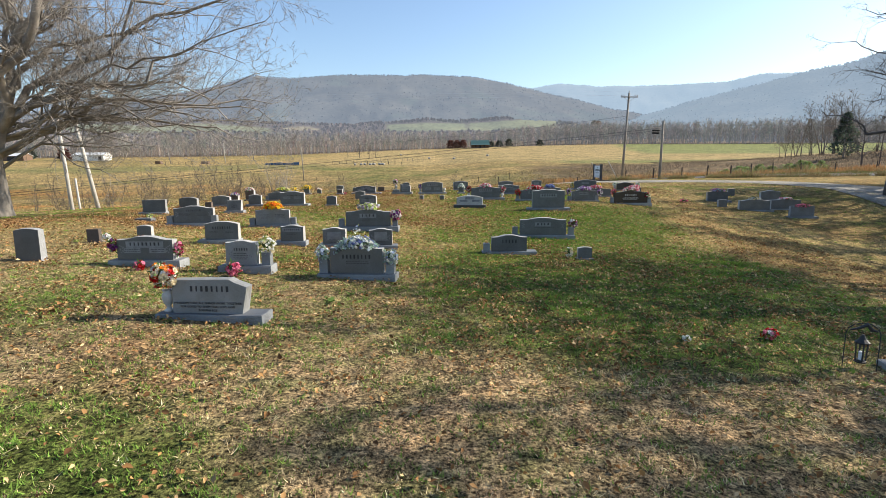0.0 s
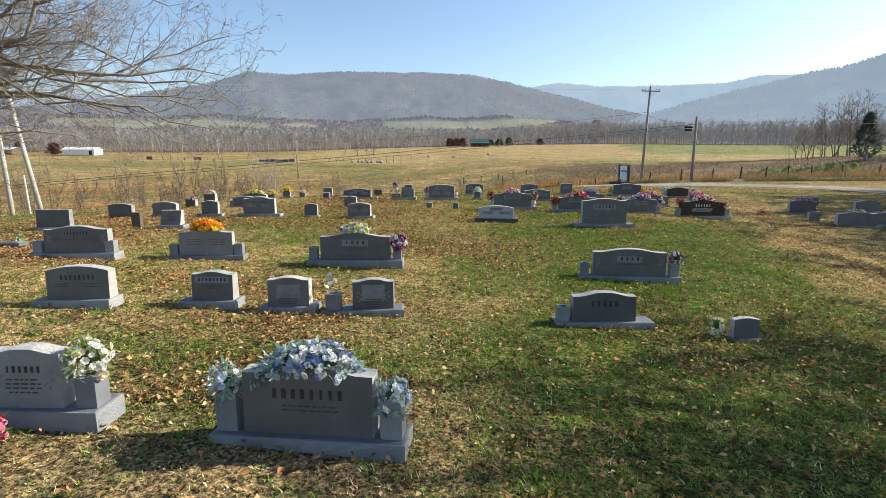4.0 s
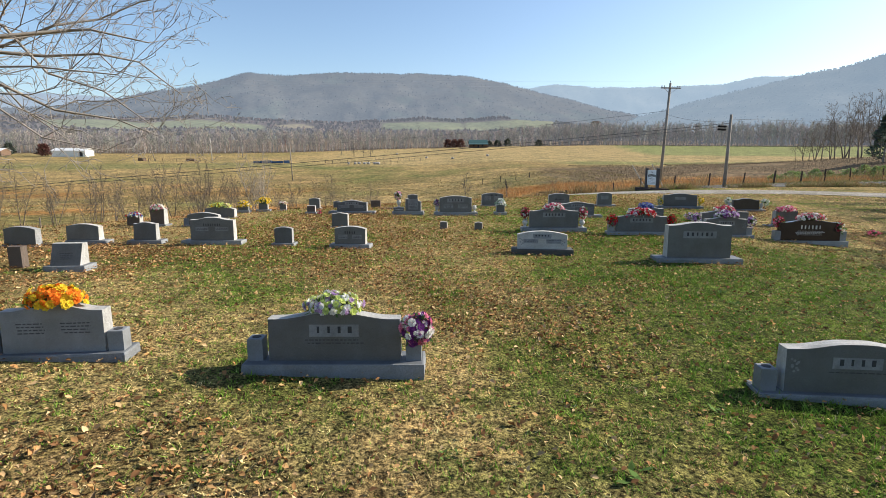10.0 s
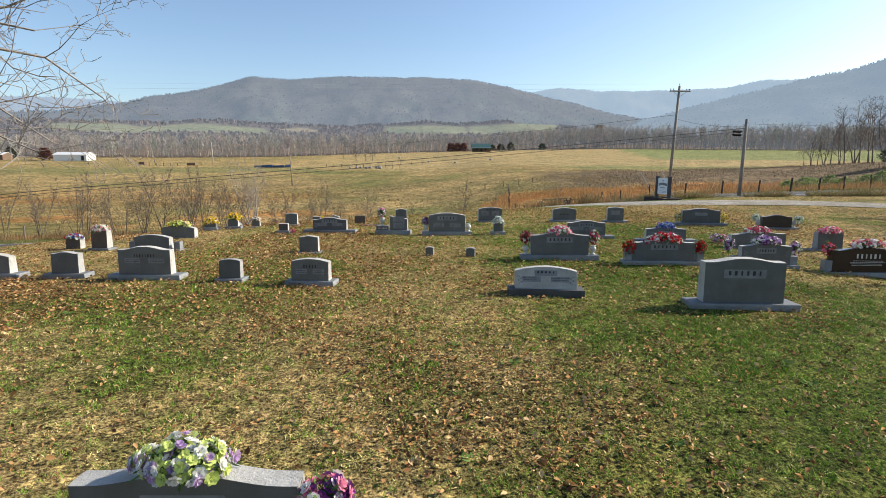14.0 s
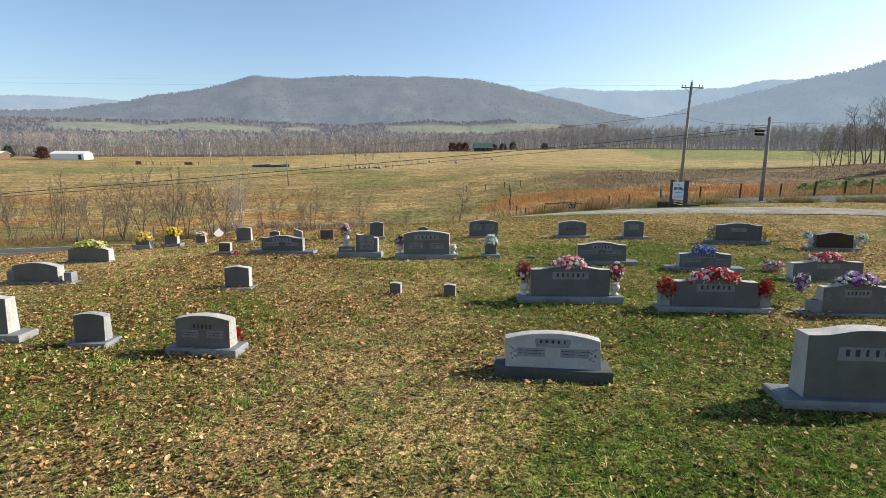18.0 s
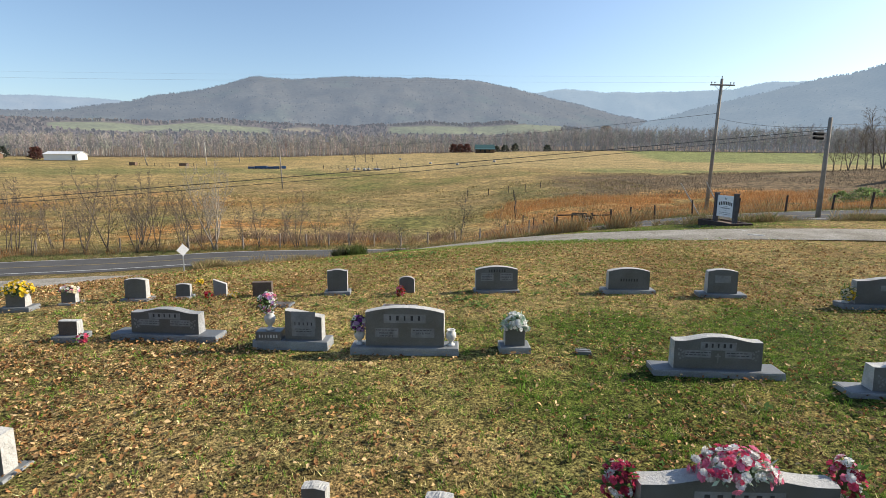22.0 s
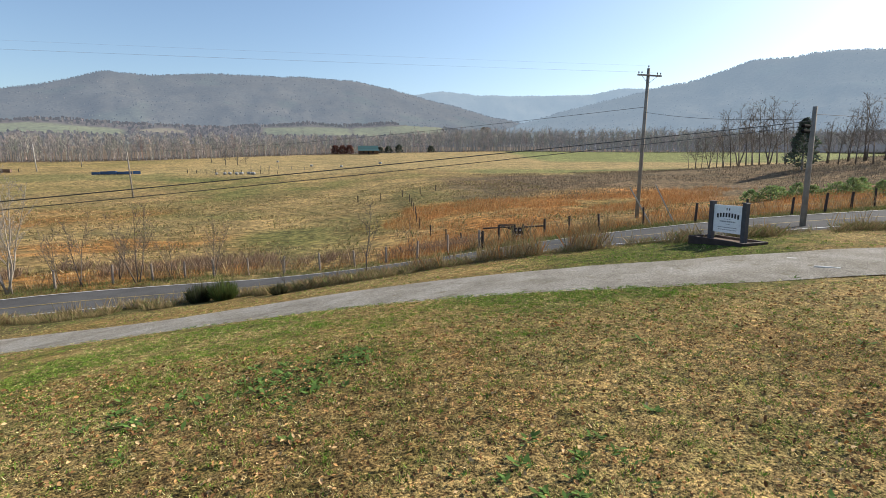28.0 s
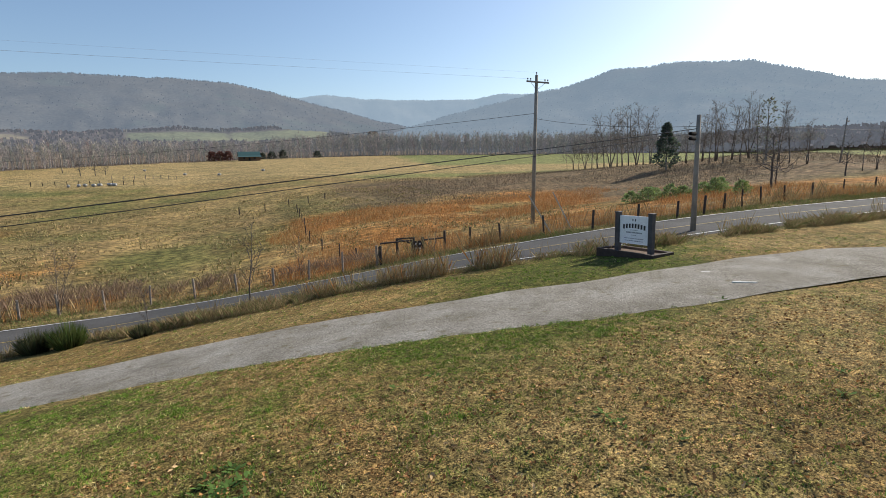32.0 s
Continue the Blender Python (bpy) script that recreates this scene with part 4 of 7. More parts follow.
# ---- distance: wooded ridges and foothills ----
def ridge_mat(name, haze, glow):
    """Far winter woods seen through air: the haze of scattered light is put in as a little glow of the backdrop."""
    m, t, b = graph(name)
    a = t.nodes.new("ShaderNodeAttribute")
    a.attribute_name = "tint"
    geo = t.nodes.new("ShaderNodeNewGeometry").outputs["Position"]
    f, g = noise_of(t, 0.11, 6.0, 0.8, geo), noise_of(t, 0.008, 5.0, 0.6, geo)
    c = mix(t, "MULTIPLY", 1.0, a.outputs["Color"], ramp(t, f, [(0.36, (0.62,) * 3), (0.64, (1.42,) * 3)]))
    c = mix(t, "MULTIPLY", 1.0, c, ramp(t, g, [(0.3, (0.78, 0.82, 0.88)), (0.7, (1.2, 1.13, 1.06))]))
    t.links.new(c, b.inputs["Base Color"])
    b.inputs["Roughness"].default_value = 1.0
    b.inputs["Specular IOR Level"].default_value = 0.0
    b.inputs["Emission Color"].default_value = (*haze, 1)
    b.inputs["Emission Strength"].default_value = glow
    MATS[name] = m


def ridge(name, label, skyline, d0, d1, foot, mat, colour, seed, spur=0.25, jag=2.0, fields=(), trees=1500, crown=5.0):
    """A ridge round the valley; skyline: compass bearing (degrees from +y to +x) and height of its crest in degrees."""
    az = np.arange(skyline[0][0], skyline[-1][0], 0.12)
    el = np.interp(az, [p[0] for p in skyline], [p[1] for p in skyline])
    k = np.ones(9) / 9
    el = np.convolve(np.pad(el, 4, "edge"), k, "valid")
    u = np.concatenate([np.linspace(0, 1, 34), [1.06, 1.2]])
    A, U = np.meshgrid(np.radians(az), u)
    d = d0 + (d1 - d0) * U
    crest = 3 + d1 * np.tan(np.radians(el))[None, :]
    lump = value_noise(A * d1, d, 260.0, seed, 4) - 0.5
    up = np.where(U <= 1, ss(U * 0.55 + 0.0) / ss(0.55), 1 - (U - 1) * 2)
    z = foot + (crest - foot) * up + spur * (crest - foot) * lump * 4 * np.clip(U * (1 - U), 0, 1)
    z += (value_noise(A * d1, d, 110.0, seed + 1, 2) - 0.5) * jag * 6 * (U > 0.1) + (value_noise(A * d1, d, 9.0, seed + 2, 2) - 0.5) * jag * 2.5 * (np.abs(U - 1) < 0.01)
    x, y = d * np.sin(A), 24 + d * np.cos(A)
    n1 = value_noise(x, y, 90.0, seed + 3, 4)[..., None]
    tint = np.array(colour) * (0.7 + 0.6 * n1)
    pine = ss((value_noise(x, y, 150.0, seed + 9, 4) - 0.6) / 0.1)[..., None]
    tint = tint * (1 - 0.5 * pine) + np.array((0.05, 0.065, 0.05)) * 0.5 * pine
    e = np.degrees(np.arctan2(z - 3, d))
    for a0, a1, e0, e1, col in fields:
        w = value_noise(x, y, 60.0, seed + 5) - 0.5
        deg = np.degrees(A)
        m = band(deg + w, a0, a1, 0.8) * band(e + w * 0.3, e0, e1 + 0.25 * np.sin((deg - a0) / (a1 - a0) * math.pi), 0.12)
        tint = tint * (1 - m[..., None]) + np.array(col) * m[..., None]
    i = np.arange(A.size).reshape(A.shape)
    q = np.stack([i[:-1, :-1], i[1:, :-1], i[1:, 1:], i[:-1, 1:]], -1).reshape(-1, 4)[:, ::-1]
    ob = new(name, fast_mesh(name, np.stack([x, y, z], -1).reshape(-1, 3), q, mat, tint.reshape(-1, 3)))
    tagged(ob, label, "hills", kind="structure")
    # bare crowns all over the slope and along the crest
    rng = np.random.RandomState(seed + 70)
    rows, cols = 34, A.shape[1]
    iu = np.concatenate([rng.rand(trees) ** 0.8 * (rows - 1.01), np.full(cols * 2, rows - 1.01)])
    ia = np.concatenate([rng.rand(trees), rng.rand(cols * 2)]) * (cols - 1.01)
    n = len(iu)
    i0, j0 = iu.astype(int), ia.astype(int)
    fu, fa = (iu - i0)[:, None], (ia - j0)[:, None]
    P = np.stack([x, y, z], -1)
    c = (P[i0, j0] * (1 - fu) + P[i0 + 1, j0] * fu) * (1 - fa) + (P[i0, j0 + 1] * (1 - fu) + P[i0 + 1, j0 + 1] * fu) * fa
    tc = tint[i0, j0]
    ahead = np.minimum(i0 + 1, rows - 1)
    open_land = (tc[:, 1] > 0.1) | (tint[ahead, j0][:, 1] > 0.1)
    c, tc = c[~open_land], tc[~open_land]
    n = len(c)
    w = rng.rand(n) * 3.14
    side = np.stack([np.cos(w), np.sin(w), 0 * w], 1) * (crown * rng.uniform(0.3, 0.6, n))[:, None]
    h = crown * rng.uniform(0.5, 1.2, n)
    up = np.stack([0 * h, 0 * h, h], 1)
    v = np.stack([c - side * 0.3 - (0, 0, 2), c + side * 0.3 - (0, 0, 2), c + side + up * 0.6, c + side * 0.2 + up, c - side + up * 0.7], 1).reshape(-1, 3)
    f = (np.arange(n)[:, None, None] * 5 + np.array([(0, 1, 2), (0, 2, 3), (0, 3, 4)])[None]).reshape(-1, 3)
    tw = tc * rng.uniform(0.8, 1.1, (n, 1)) * (1 + 0.05 * rng.randn(n, 3))
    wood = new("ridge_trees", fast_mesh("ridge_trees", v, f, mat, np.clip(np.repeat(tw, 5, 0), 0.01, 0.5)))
    tagged(wood, "bare winter trees covering far slopes", "woods", kind="stuff")
    return ob


# haze colour and strength that each ridge gives off as glow
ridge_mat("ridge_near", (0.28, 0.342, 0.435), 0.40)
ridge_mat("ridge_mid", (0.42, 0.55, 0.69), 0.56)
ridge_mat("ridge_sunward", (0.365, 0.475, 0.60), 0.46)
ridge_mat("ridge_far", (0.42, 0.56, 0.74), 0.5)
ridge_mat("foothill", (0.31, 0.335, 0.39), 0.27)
BARE = (0.058, 0.057, 0.05)
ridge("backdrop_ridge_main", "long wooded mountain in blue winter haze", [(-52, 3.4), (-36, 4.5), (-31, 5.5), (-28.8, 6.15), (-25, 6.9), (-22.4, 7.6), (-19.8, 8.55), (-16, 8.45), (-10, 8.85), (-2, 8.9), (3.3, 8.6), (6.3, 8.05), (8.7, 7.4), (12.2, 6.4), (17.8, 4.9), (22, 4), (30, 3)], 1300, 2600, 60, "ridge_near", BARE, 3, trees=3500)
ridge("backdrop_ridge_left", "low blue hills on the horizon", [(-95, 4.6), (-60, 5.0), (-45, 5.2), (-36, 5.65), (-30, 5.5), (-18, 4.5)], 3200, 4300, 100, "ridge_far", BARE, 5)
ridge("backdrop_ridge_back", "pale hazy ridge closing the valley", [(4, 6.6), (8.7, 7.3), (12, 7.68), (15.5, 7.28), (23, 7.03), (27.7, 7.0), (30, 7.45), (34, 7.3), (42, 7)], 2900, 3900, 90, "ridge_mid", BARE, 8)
ridge("backdrop_ridge_right", "wooded mountain paled by a haze glow", [(14, 2.8), (22.9, 4.9), (28.3, 6.2), (33.7, 7.3), (37.1, 7.8), (41.5, 9.1), (45.2, 9.1), (47.8, 9.45), (53.9, 8.8), (57, 7.8), (61, 6.6), (63.6, 6.1), (75, 5), (120, 4)], 1200, 2350, 55, "ridge_sunward", BARE, 12, trees=3000)
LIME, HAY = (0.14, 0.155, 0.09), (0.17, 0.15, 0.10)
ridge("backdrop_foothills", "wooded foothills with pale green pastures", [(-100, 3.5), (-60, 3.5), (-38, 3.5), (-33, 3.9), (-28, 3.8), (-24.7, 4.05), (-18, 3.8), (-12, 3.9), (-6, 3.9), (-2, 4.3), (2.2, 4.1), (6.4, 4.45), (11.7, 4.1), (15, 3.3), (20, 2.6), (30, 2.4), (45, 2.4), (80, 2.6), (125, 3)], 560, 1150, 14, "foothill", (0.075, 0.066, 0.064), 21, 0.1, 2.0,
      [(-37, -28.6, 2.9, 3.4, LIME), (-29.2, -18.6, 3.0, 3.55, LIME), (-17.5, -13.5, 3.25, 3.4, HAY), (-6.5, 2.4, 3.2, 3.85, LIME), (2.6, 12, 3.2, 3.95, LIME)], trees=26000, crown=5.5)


# ---- bare trees ----
def wander(rng, d, k):
    return (d + Vector((rng.gauss(0, k), rng.gauss(0, k), rng.gauss(0, k)))).normalized()


def limb(segs, rng, p, d, length, r, level, deepest, lift=0.05, fork=1.0, piece=0.6, crook=0.13):
    """Adds a limb and its side branches to segs as (start, end, radius, radius)."""
    n = max(2, min(11, int(length / piece)))
    step = length / n
    for i in range(n):
        d = wander(rng, d, crook)
        d = (d + Vector((0, 0, lift))).normalized()
        q = p + d * step
        r2 = r * (0.86 if i < n - 1 else 0.6)
        segs.append((p, q, r, r2))
        t = (i + 1) / n
        if level < deepest and t > 0.2:
            for _ in range(1 + (rng.random() < 0.75 * fork)):
                side = d.cross(Vector((rng.gauss(0, 1), rng.gauss(0, 1), rng.gauss(0, 1)))).normalized()
                a = rng.uniform(0.5, 1.0)
                nd = (d * math.cos(a) + side * math.sin(a)).normalized()
                limb(segs, rng, q, nd, length * rng.uniform(0.32, 0.58) * (1.1 - 0.45 * t), max(0.003, r2 * rng.uniform(0.42, 0.62)), level + 1, deepest, lift, fork, piece * 0.62, crook)
        p, r = q, r2


def prisms(segs, sides):
    """Vertices and faces of tapered sticks."""
    P = np.array([s[0] for s in segs]), np.array([s[1] for s in segs])
    R = np.array([s[2] for s in segs]), np.array([s[3] for s in segs])
    way = P[1] - P[0]
    way /= np.linalg.norm(way, axis=1)[:, None] + 1e-9
    side = np.cross(way, np.array((0.31, 0.2, 0.93)))
    side /= np.linalg.norm(side, axis=1)[:, None] + 1e-9
    up = np.cross(side, way)
    vs = []
    for k in (0, 1):
        for i in range(sides):
            a = 2 * math.pi * i / sides
            vs.append(P[k] + R[k][:, None] * (math.cos(a) * side + math.sin(a) * up) + (k * 2 - 1) * way * R[k][:, None] * 0.2)
    V = np.stack(vs, 1)
    F = np.array([(i, i + sides, (i + 1) % sides + sides, (i + 1) % sides) for i in range(sides)])
    return V.reshape(-1, 3), (np.arange(len(segs))[:, None, None] * 2 * sides + F[None]).reshape(-1, 4)


plain("bark", (0.25, 0.22, 0.19), 0.9, vary=0.35, scale=2.5, bumps=0.5, fine=25.0)
plain("bark_grey", (0.27, 0.24, 0.205), 0.9, vary=0.35, scale=2.5, bumps=0.5, fine=25.0)
plain("bark_pale", (0.33, 0.285, 0.23), 0.9, vary=0.3, scale=2.5, bumps=0.4, fine=25.0)
plain("bark_brown", (0.15, 0.118, 0.09), 0.9, vary=0.35, scale=2.5, bumps=0.4, fine=25.0)
plain("bark_dark", (0.09, 0.078, 0.07), 0.9, vary=0.35, scale=2.5, bumps=0.4, fine=25.0)


def bare_tree(x, y, segs, label, mat="bark", thick=0.05, category="tree", name="bare_tree", group="", yaw=0.0, size=1.0, sink=0.1):
    """A leafless tree: its trunk and thick limbs, and its branches and twigs."""
    ob = thing(name, pose(x, y, gz(x, y) - sink, 0, 0, yaw) @ Matrix.Scale(size, 4), label, category, group)
    small = [s for s in segs if s[2] < thick]
    runs, ends = [], {}
    for s in segs:
        if s[2] >= thick:
            run = ends.pop((tuple(s[0]), round(s[2], 5)), None)
            if run is None:
                run = []
                runs.append(run)
            run.append(s)
            ends[(tuple(s[1]), round(s[3], 5))] = run
    stems = [r for r in runs if r[0][0].length < 0.6]
    for run in runs:
        stem = run in stems
        if stem or len(run) > 1:
            shape = Shape().use(mat).tube([run[0][0]] + [s[1] for s in run], [run[0][2]] + [s[3] for s in run], 8 if stem else 6)
            part("trunk" if stem else "limb", shape, ob, smooth=True)
        else:
            small.extend(run)
    if small:
        v, f = prisms(small, 3)
        tagged(part("branchwork", fast_mesh("branchwork", v, f, mat), ob), kind="stuff")
    return ob


def young_tree(seed, h, r, deepest=2, spread=0.9, lift=0.12, stems=1, fork=0.7):
    rng, segs = random.Random(seed), []
    for s in range(stems):
        d = wander(rng, Vector((0, 0, 1)), 0.05 + 0.16 * (stems > 1))
        p, n = Vector((rng.gauss(0, 0.12) * (stems > 1), rng.gauss(0, 0.12) * (stems > 1), 0)), 7
        rr, hh = r, h * rng.uniform(0.8, 1)
        for i in range(n):
            d = wander(rng, d, 0.07)
            d = (d + Vector((0, 0, 0.12))).normalized()
            q = p + d * hh / n
            segs.append((p, q, rr, rr * 0.82))
            rr *= 0.82
            if i >= 1:
                for _ in range(2 + (i > 3)):
                    a, up = rng.uniform(0, 6.28), rng.uniform(0.4, 0.95)
                    nd = Vector((math.cos(a) * spread, math.sin(a) * spread, up)).normalized()
                    limb(segs, rng, q, nd, hh * rng.uniform(0.22, 0.40) * (1.15 - i / n), max(0.004, rr * 0.5), 1, deepest, lift, fork, hh / 14)
            p = q
    return segs


# the great tree at the edge of the graves, its limbs reaching out over them
def reach(segs, rng, a, b, r, sag=0.0, deepest=4, twigs=1.0):
    """A long limb from a to b, bowed by sag, with side branches all along it."""
    a, b = Vector(a), Vector(b)
    length = (b - a).length
    n = max(7, int(length / 0.75))
    p, off = a, Vector((0, 0, 0))
    for i in range(n):
        t = (i + 1) / n
        off = off * 0.8 + Vector((rng.gauss(0, 1), rng.gauss(0, 1), rng.gauss(0, 1))) * 0.24
        q = a.lerp(b, t) + Vector((0, 0, sag * 4 * t * (1 - t))) + off * min(1, 4 * t * (1.05 - t) + 0.15)
        r1, r2 = r * (1 - 0.9 * (i / n) ** 0.8), r * (1 - 0.9 * t**0.8)
        segs.append((p, q, r1, max(r2, 0.006)))
        d = (q - p).normalized()
        if t > 0.15:
            for _ in range(1 + (rng.random() < 0.8 * twigs)):
                side = d.cross(Vector((rng.gauss(0, 1), rng.gauss(0, 1), rng.gauss(0, 1)))).normalized()
                k = rng.uniform(0.45, 0.95)
                way = (d * math.cos(k) + side * math.sin(k) + Vector((0, 0, 0.06))).normalized()
                limb(segs, rng, q, way, min(length, 9) * rng.uniform(0.2, 0.42) * (1.12 - 0.6 * t), max(0.006, r2 * rng.uniform(0.35, 0.55)), 2, deepest, 0.06, 0.75 * twigs, 0.36, 0.25)
        p = q


def great_tree():
    rng, segs = random.Random(41), []
    p, r = Vector((0, 0, -0.2)), 0.62
    ups = []
    for i in range(8):
        q = p + wander(rng, Vector((0.02, 0, 1)), 0.04) * 0.55
        segs.append((p, q, r, (0.5, 0.45, 0.43, 0.42, 0.41, 0.4, 0.37, 0.33)[i]))
        r = (0.5, 0.45, 0.43, 0.42, 0.41, 0.4, 0.37, 0.33)[i]
        p = q
        ups.append(q)
    for k, tip, rad, sag in (
        (3, (8.6, 4.2, 3.2), 0.17, 0.9), (4, (9.2, 2.2, 4.2), 0.19, 0.7), (4, (9.9, -0.4, 6.2), 0.19, 0.3), (5, (10.2, 1.0, 8.4), 0.22, 0.2), (5, (8.0, 5.0, 5.8), 0.17, 0.5),
        (3, (7.2, 0.2, 2.9), 0.13, 0.8), (6, (8.8, 2.8, 9.0), 0.2, 0.3), (7, (6.8, 0.4, 11.5), 0.22, 0.0), (7, (3.2, 0.4, 13.6), 0.24, 0.0), (7, (5.6, 4.2, 12.0), 0.2, 0.0),
        (7, (-1.6, 5.2, 11.5), 0.2, 0.0), (6, (-6.4, -1.5, 8.6), 0.2, 0.3), (5, (1.0, -6.8, 8.6), 0.19, 0.3), (4, (5.2, -4.6, 7.2), 0.17, 0.3), (5, (-4.5, 6.0, 6.0), 0.16, 0.3), (2, (5.5, 3.2, 1.9), 0.11, 0.7), (2, (4.2, -0.5, 14.5), 0.34, 0.0), (3, (7.2, -1.0, 14.0), 0.27, 0.2), (6, (9.4, -1.2, 4.6), 0.14, 0.5), (4, (9.6, 1.4, 2.4), 0.14, 1.3), (5, (8.8, 2.6, 2.5), 0.14, 1.5), (5, (9.6, 0.2, 3.2), 0.14, 1.0), (4, (9.0, 0.8, 2.0), 0.12, 1.1)):
        reach(segs, rng, ups[k], tip, rad * 0.72, sag, 5, 0.6)
    segs = [(a, b, max(r, 0.0045), max(q, 0.0035)) for a, b, r, q in segs]
    return segs


bare_tree(-16.3, 19.2, great_tree(), "large bare spreading hardwood tree beside the graves", "bark_grey", 0.09, name="hardwood_tree", size=1.06)


def spreading_tree(seed, h, wide, r, deepest=4, twigs=1.0, low=3):
    """A tall bare tree with limbs rising all round its trunk."""
    rng, segs = random.Random(seed), []
    p, n, rr, ups = Vector((0, 0, -0.2)), 12, r, []
    for i in range(n):
        q = p + wander(rng, Vector((0, 0, 1)), 0.06) * h * 0.8 / n
        segs.append((p, q, rr, rr * 0.9))
        rr *= 0.9
        p = q
        ups.append(q)
    for k in range(15):
        i = low + int(k * (12 - low) / 15)
        a = 2.4 * k + rng.uniform(-0.4, 0.4)
        w = wide * rng.uniform(0.65, 1.0) * (1.1 - 0.45 * (i / n))
        reach(segs, rng, ups[i], (w * math.cos(a), w * math.sin(a), ups[i].z + w * rng.uniform(0.25, 0.75)), rr * 1.3 * (1.5 - i / n), 0.2, deepest, twigs)
    return segs


bare_tree(24.3, 29.2, spreading_tree(77, 13.5, 5.2, 0.22, 5, 0.9), "tall bare tree at the bend of the drive", "bark_dark", 0.08, name="hardwood_tree")
# trees off to the east, added for their shade on the lawn; twigs thickened
shade = bare_tree(24.5, 16.0, [(a, b, max(r, 0.028), max(q, 0.025)) for a, b, r, q in spreading_tree(79, 14, 7.0, 0.34, 4, 1.3)], "tall bare tree shading the lawn", "bark_dark", 0.14, name="hardwood_tree")
for sx, sy, sc, turn in ((22.0, 7.5, 1.0, 70), (16.5, 6.0, 0.85, 130), (15.0, -1.0, 0.85, 220), (20.0, 0.5, 1.05, 160), (18.0, -5.5, 0.95, 250), (27.5, 22.5, 0.9, 300), (34, 28, 1.0, 20), (36.5, 37, 0.95, 110), (39.5, 35.0, 1.1, 50), (33, 31.8, 0.9, 270), (29, 4, 1.1, 200)):
    c = copy_thing(shade, pose(sx, sy, gz(sx, sy) - 0.1, 0, 0, turn))
    c.scale = (sc, sc, sc)

# two more added for shade, crowns set high so it falls farther west
high = bare_tree(18.0, 12.3, [(a, b, max(r, 0.023), max(q, 0.02)) for a, b, r, q in spreading_tree(87, 14.5, 6.0, 0.34, 4, 1.3, 7)], "tall bare tree with a high crown shading the lawn", "bark_dark", 0.14, name="hardwood_tree")
copy_thing(high, pose(18.5, 15.0, gz(18.5, 15.0) - 0.1, 0, 0, 80)).scale = (0.85, 0.85, 0.85)

# the groves on the rise beyond the road, from bearing and distance
def bearing(az, r):
    return -0.8 + r * math.sin(radians(az)), 34 + r * math.cos(radians(az))


GROVE = [(37.4, 203, 9), (38.0, 198, 12), (38.6, 196, 11), (39.2, 188, 13), (39.9, 180, 16), (40.5, 186, 14), (41.1, 172, 16), (41.8, 176, 17), (42.4, 165, 17), (42.9, 172, 17.5), (43.5, 160, 16), (44.2, 164, 17), (44.9, 158, 15), (45.6, 156, 14), (46.3, 140, 11),
         (48.8, 128, 8), (49.6, 122, 9.5), (50.2, 128, 10.5), (50.8, 120, 10.5), (51.4, 126, 11.5), (52.0, 118, 11), (52.7, 124, 11.5), (53.4, 118, 11), (54.1, 126, 12), (54.8, 116, 10.5), (56.4, 118, 11.5), (57.3, 112, 10), (58.6, 110, 7), (62.5, 100, 6.5), (63.4, 104, 7)]
protos = [[(a, b, max(r, 0.016), max(q, 0.012)) for a, b, r, q in young_tree(100 + i, 14, 0.17, 3, (0.75, 0.8, 0.65, 0.85)[i], 0.10, (1, 2, 1, 3)[i], 1.6)] for i in range(4)]
spots = random.Random(5)
made = []
for k, (ga, gr, gh) in enumerate(GROVE):
    gxx, gyy = bearing(ga, gr)
    s = gh / 14.0 * 1.05
    if k < 4:
        made.append(bare_tree(gxx, gyy, protos[k], "bare slender tree in the grove", "bark_brown", 0.13, group="grove", yaw=40 * k, size=s))
    else:
        c = copy_thing(made[k % 4], pose(gxx, gyy, gz(gxx, gyy) - 0.1, 0, 0, spots.uniform(0, 360)))
        c.scale = (s, s, s)
round_tree = bare_tree(57.0, 73.0, spreading_tree(91, 7.6, 3.8, 0.16, 3), "small spreading bare tree by the road", "bark_dark", 0.07, name="hardwood_tree")
for gxx, gyy, s in ((61.5, 75.5, 0.72), (78, 77, 0.8)):
    c = copy_thing(round_tree, pose(gxx, gyy, gz(gxx, gyy) - 0.1, 0, 0, 90 * s))
    c.scale = (s, s, s)

# young trees along the fence by the road
saps = [[(a, b, max(r, 0.009), max(q, 0.007)) for a, b, r, q in young_tree(300 + i, 6.4, 0.06, 3, 0.5, 0.16, 5 if i == 0 else 2 + (i % 2), 0.9)] for i in range(5)]
slim = [(a, b, max(r, 0.012), max(q, 0.009)) for a, b, r, q in young_tree(340, 4.8, 0.05, 2, 0.6, 0.1, 1, 0.5)]
sap_made = []
sp = random.Random(9)
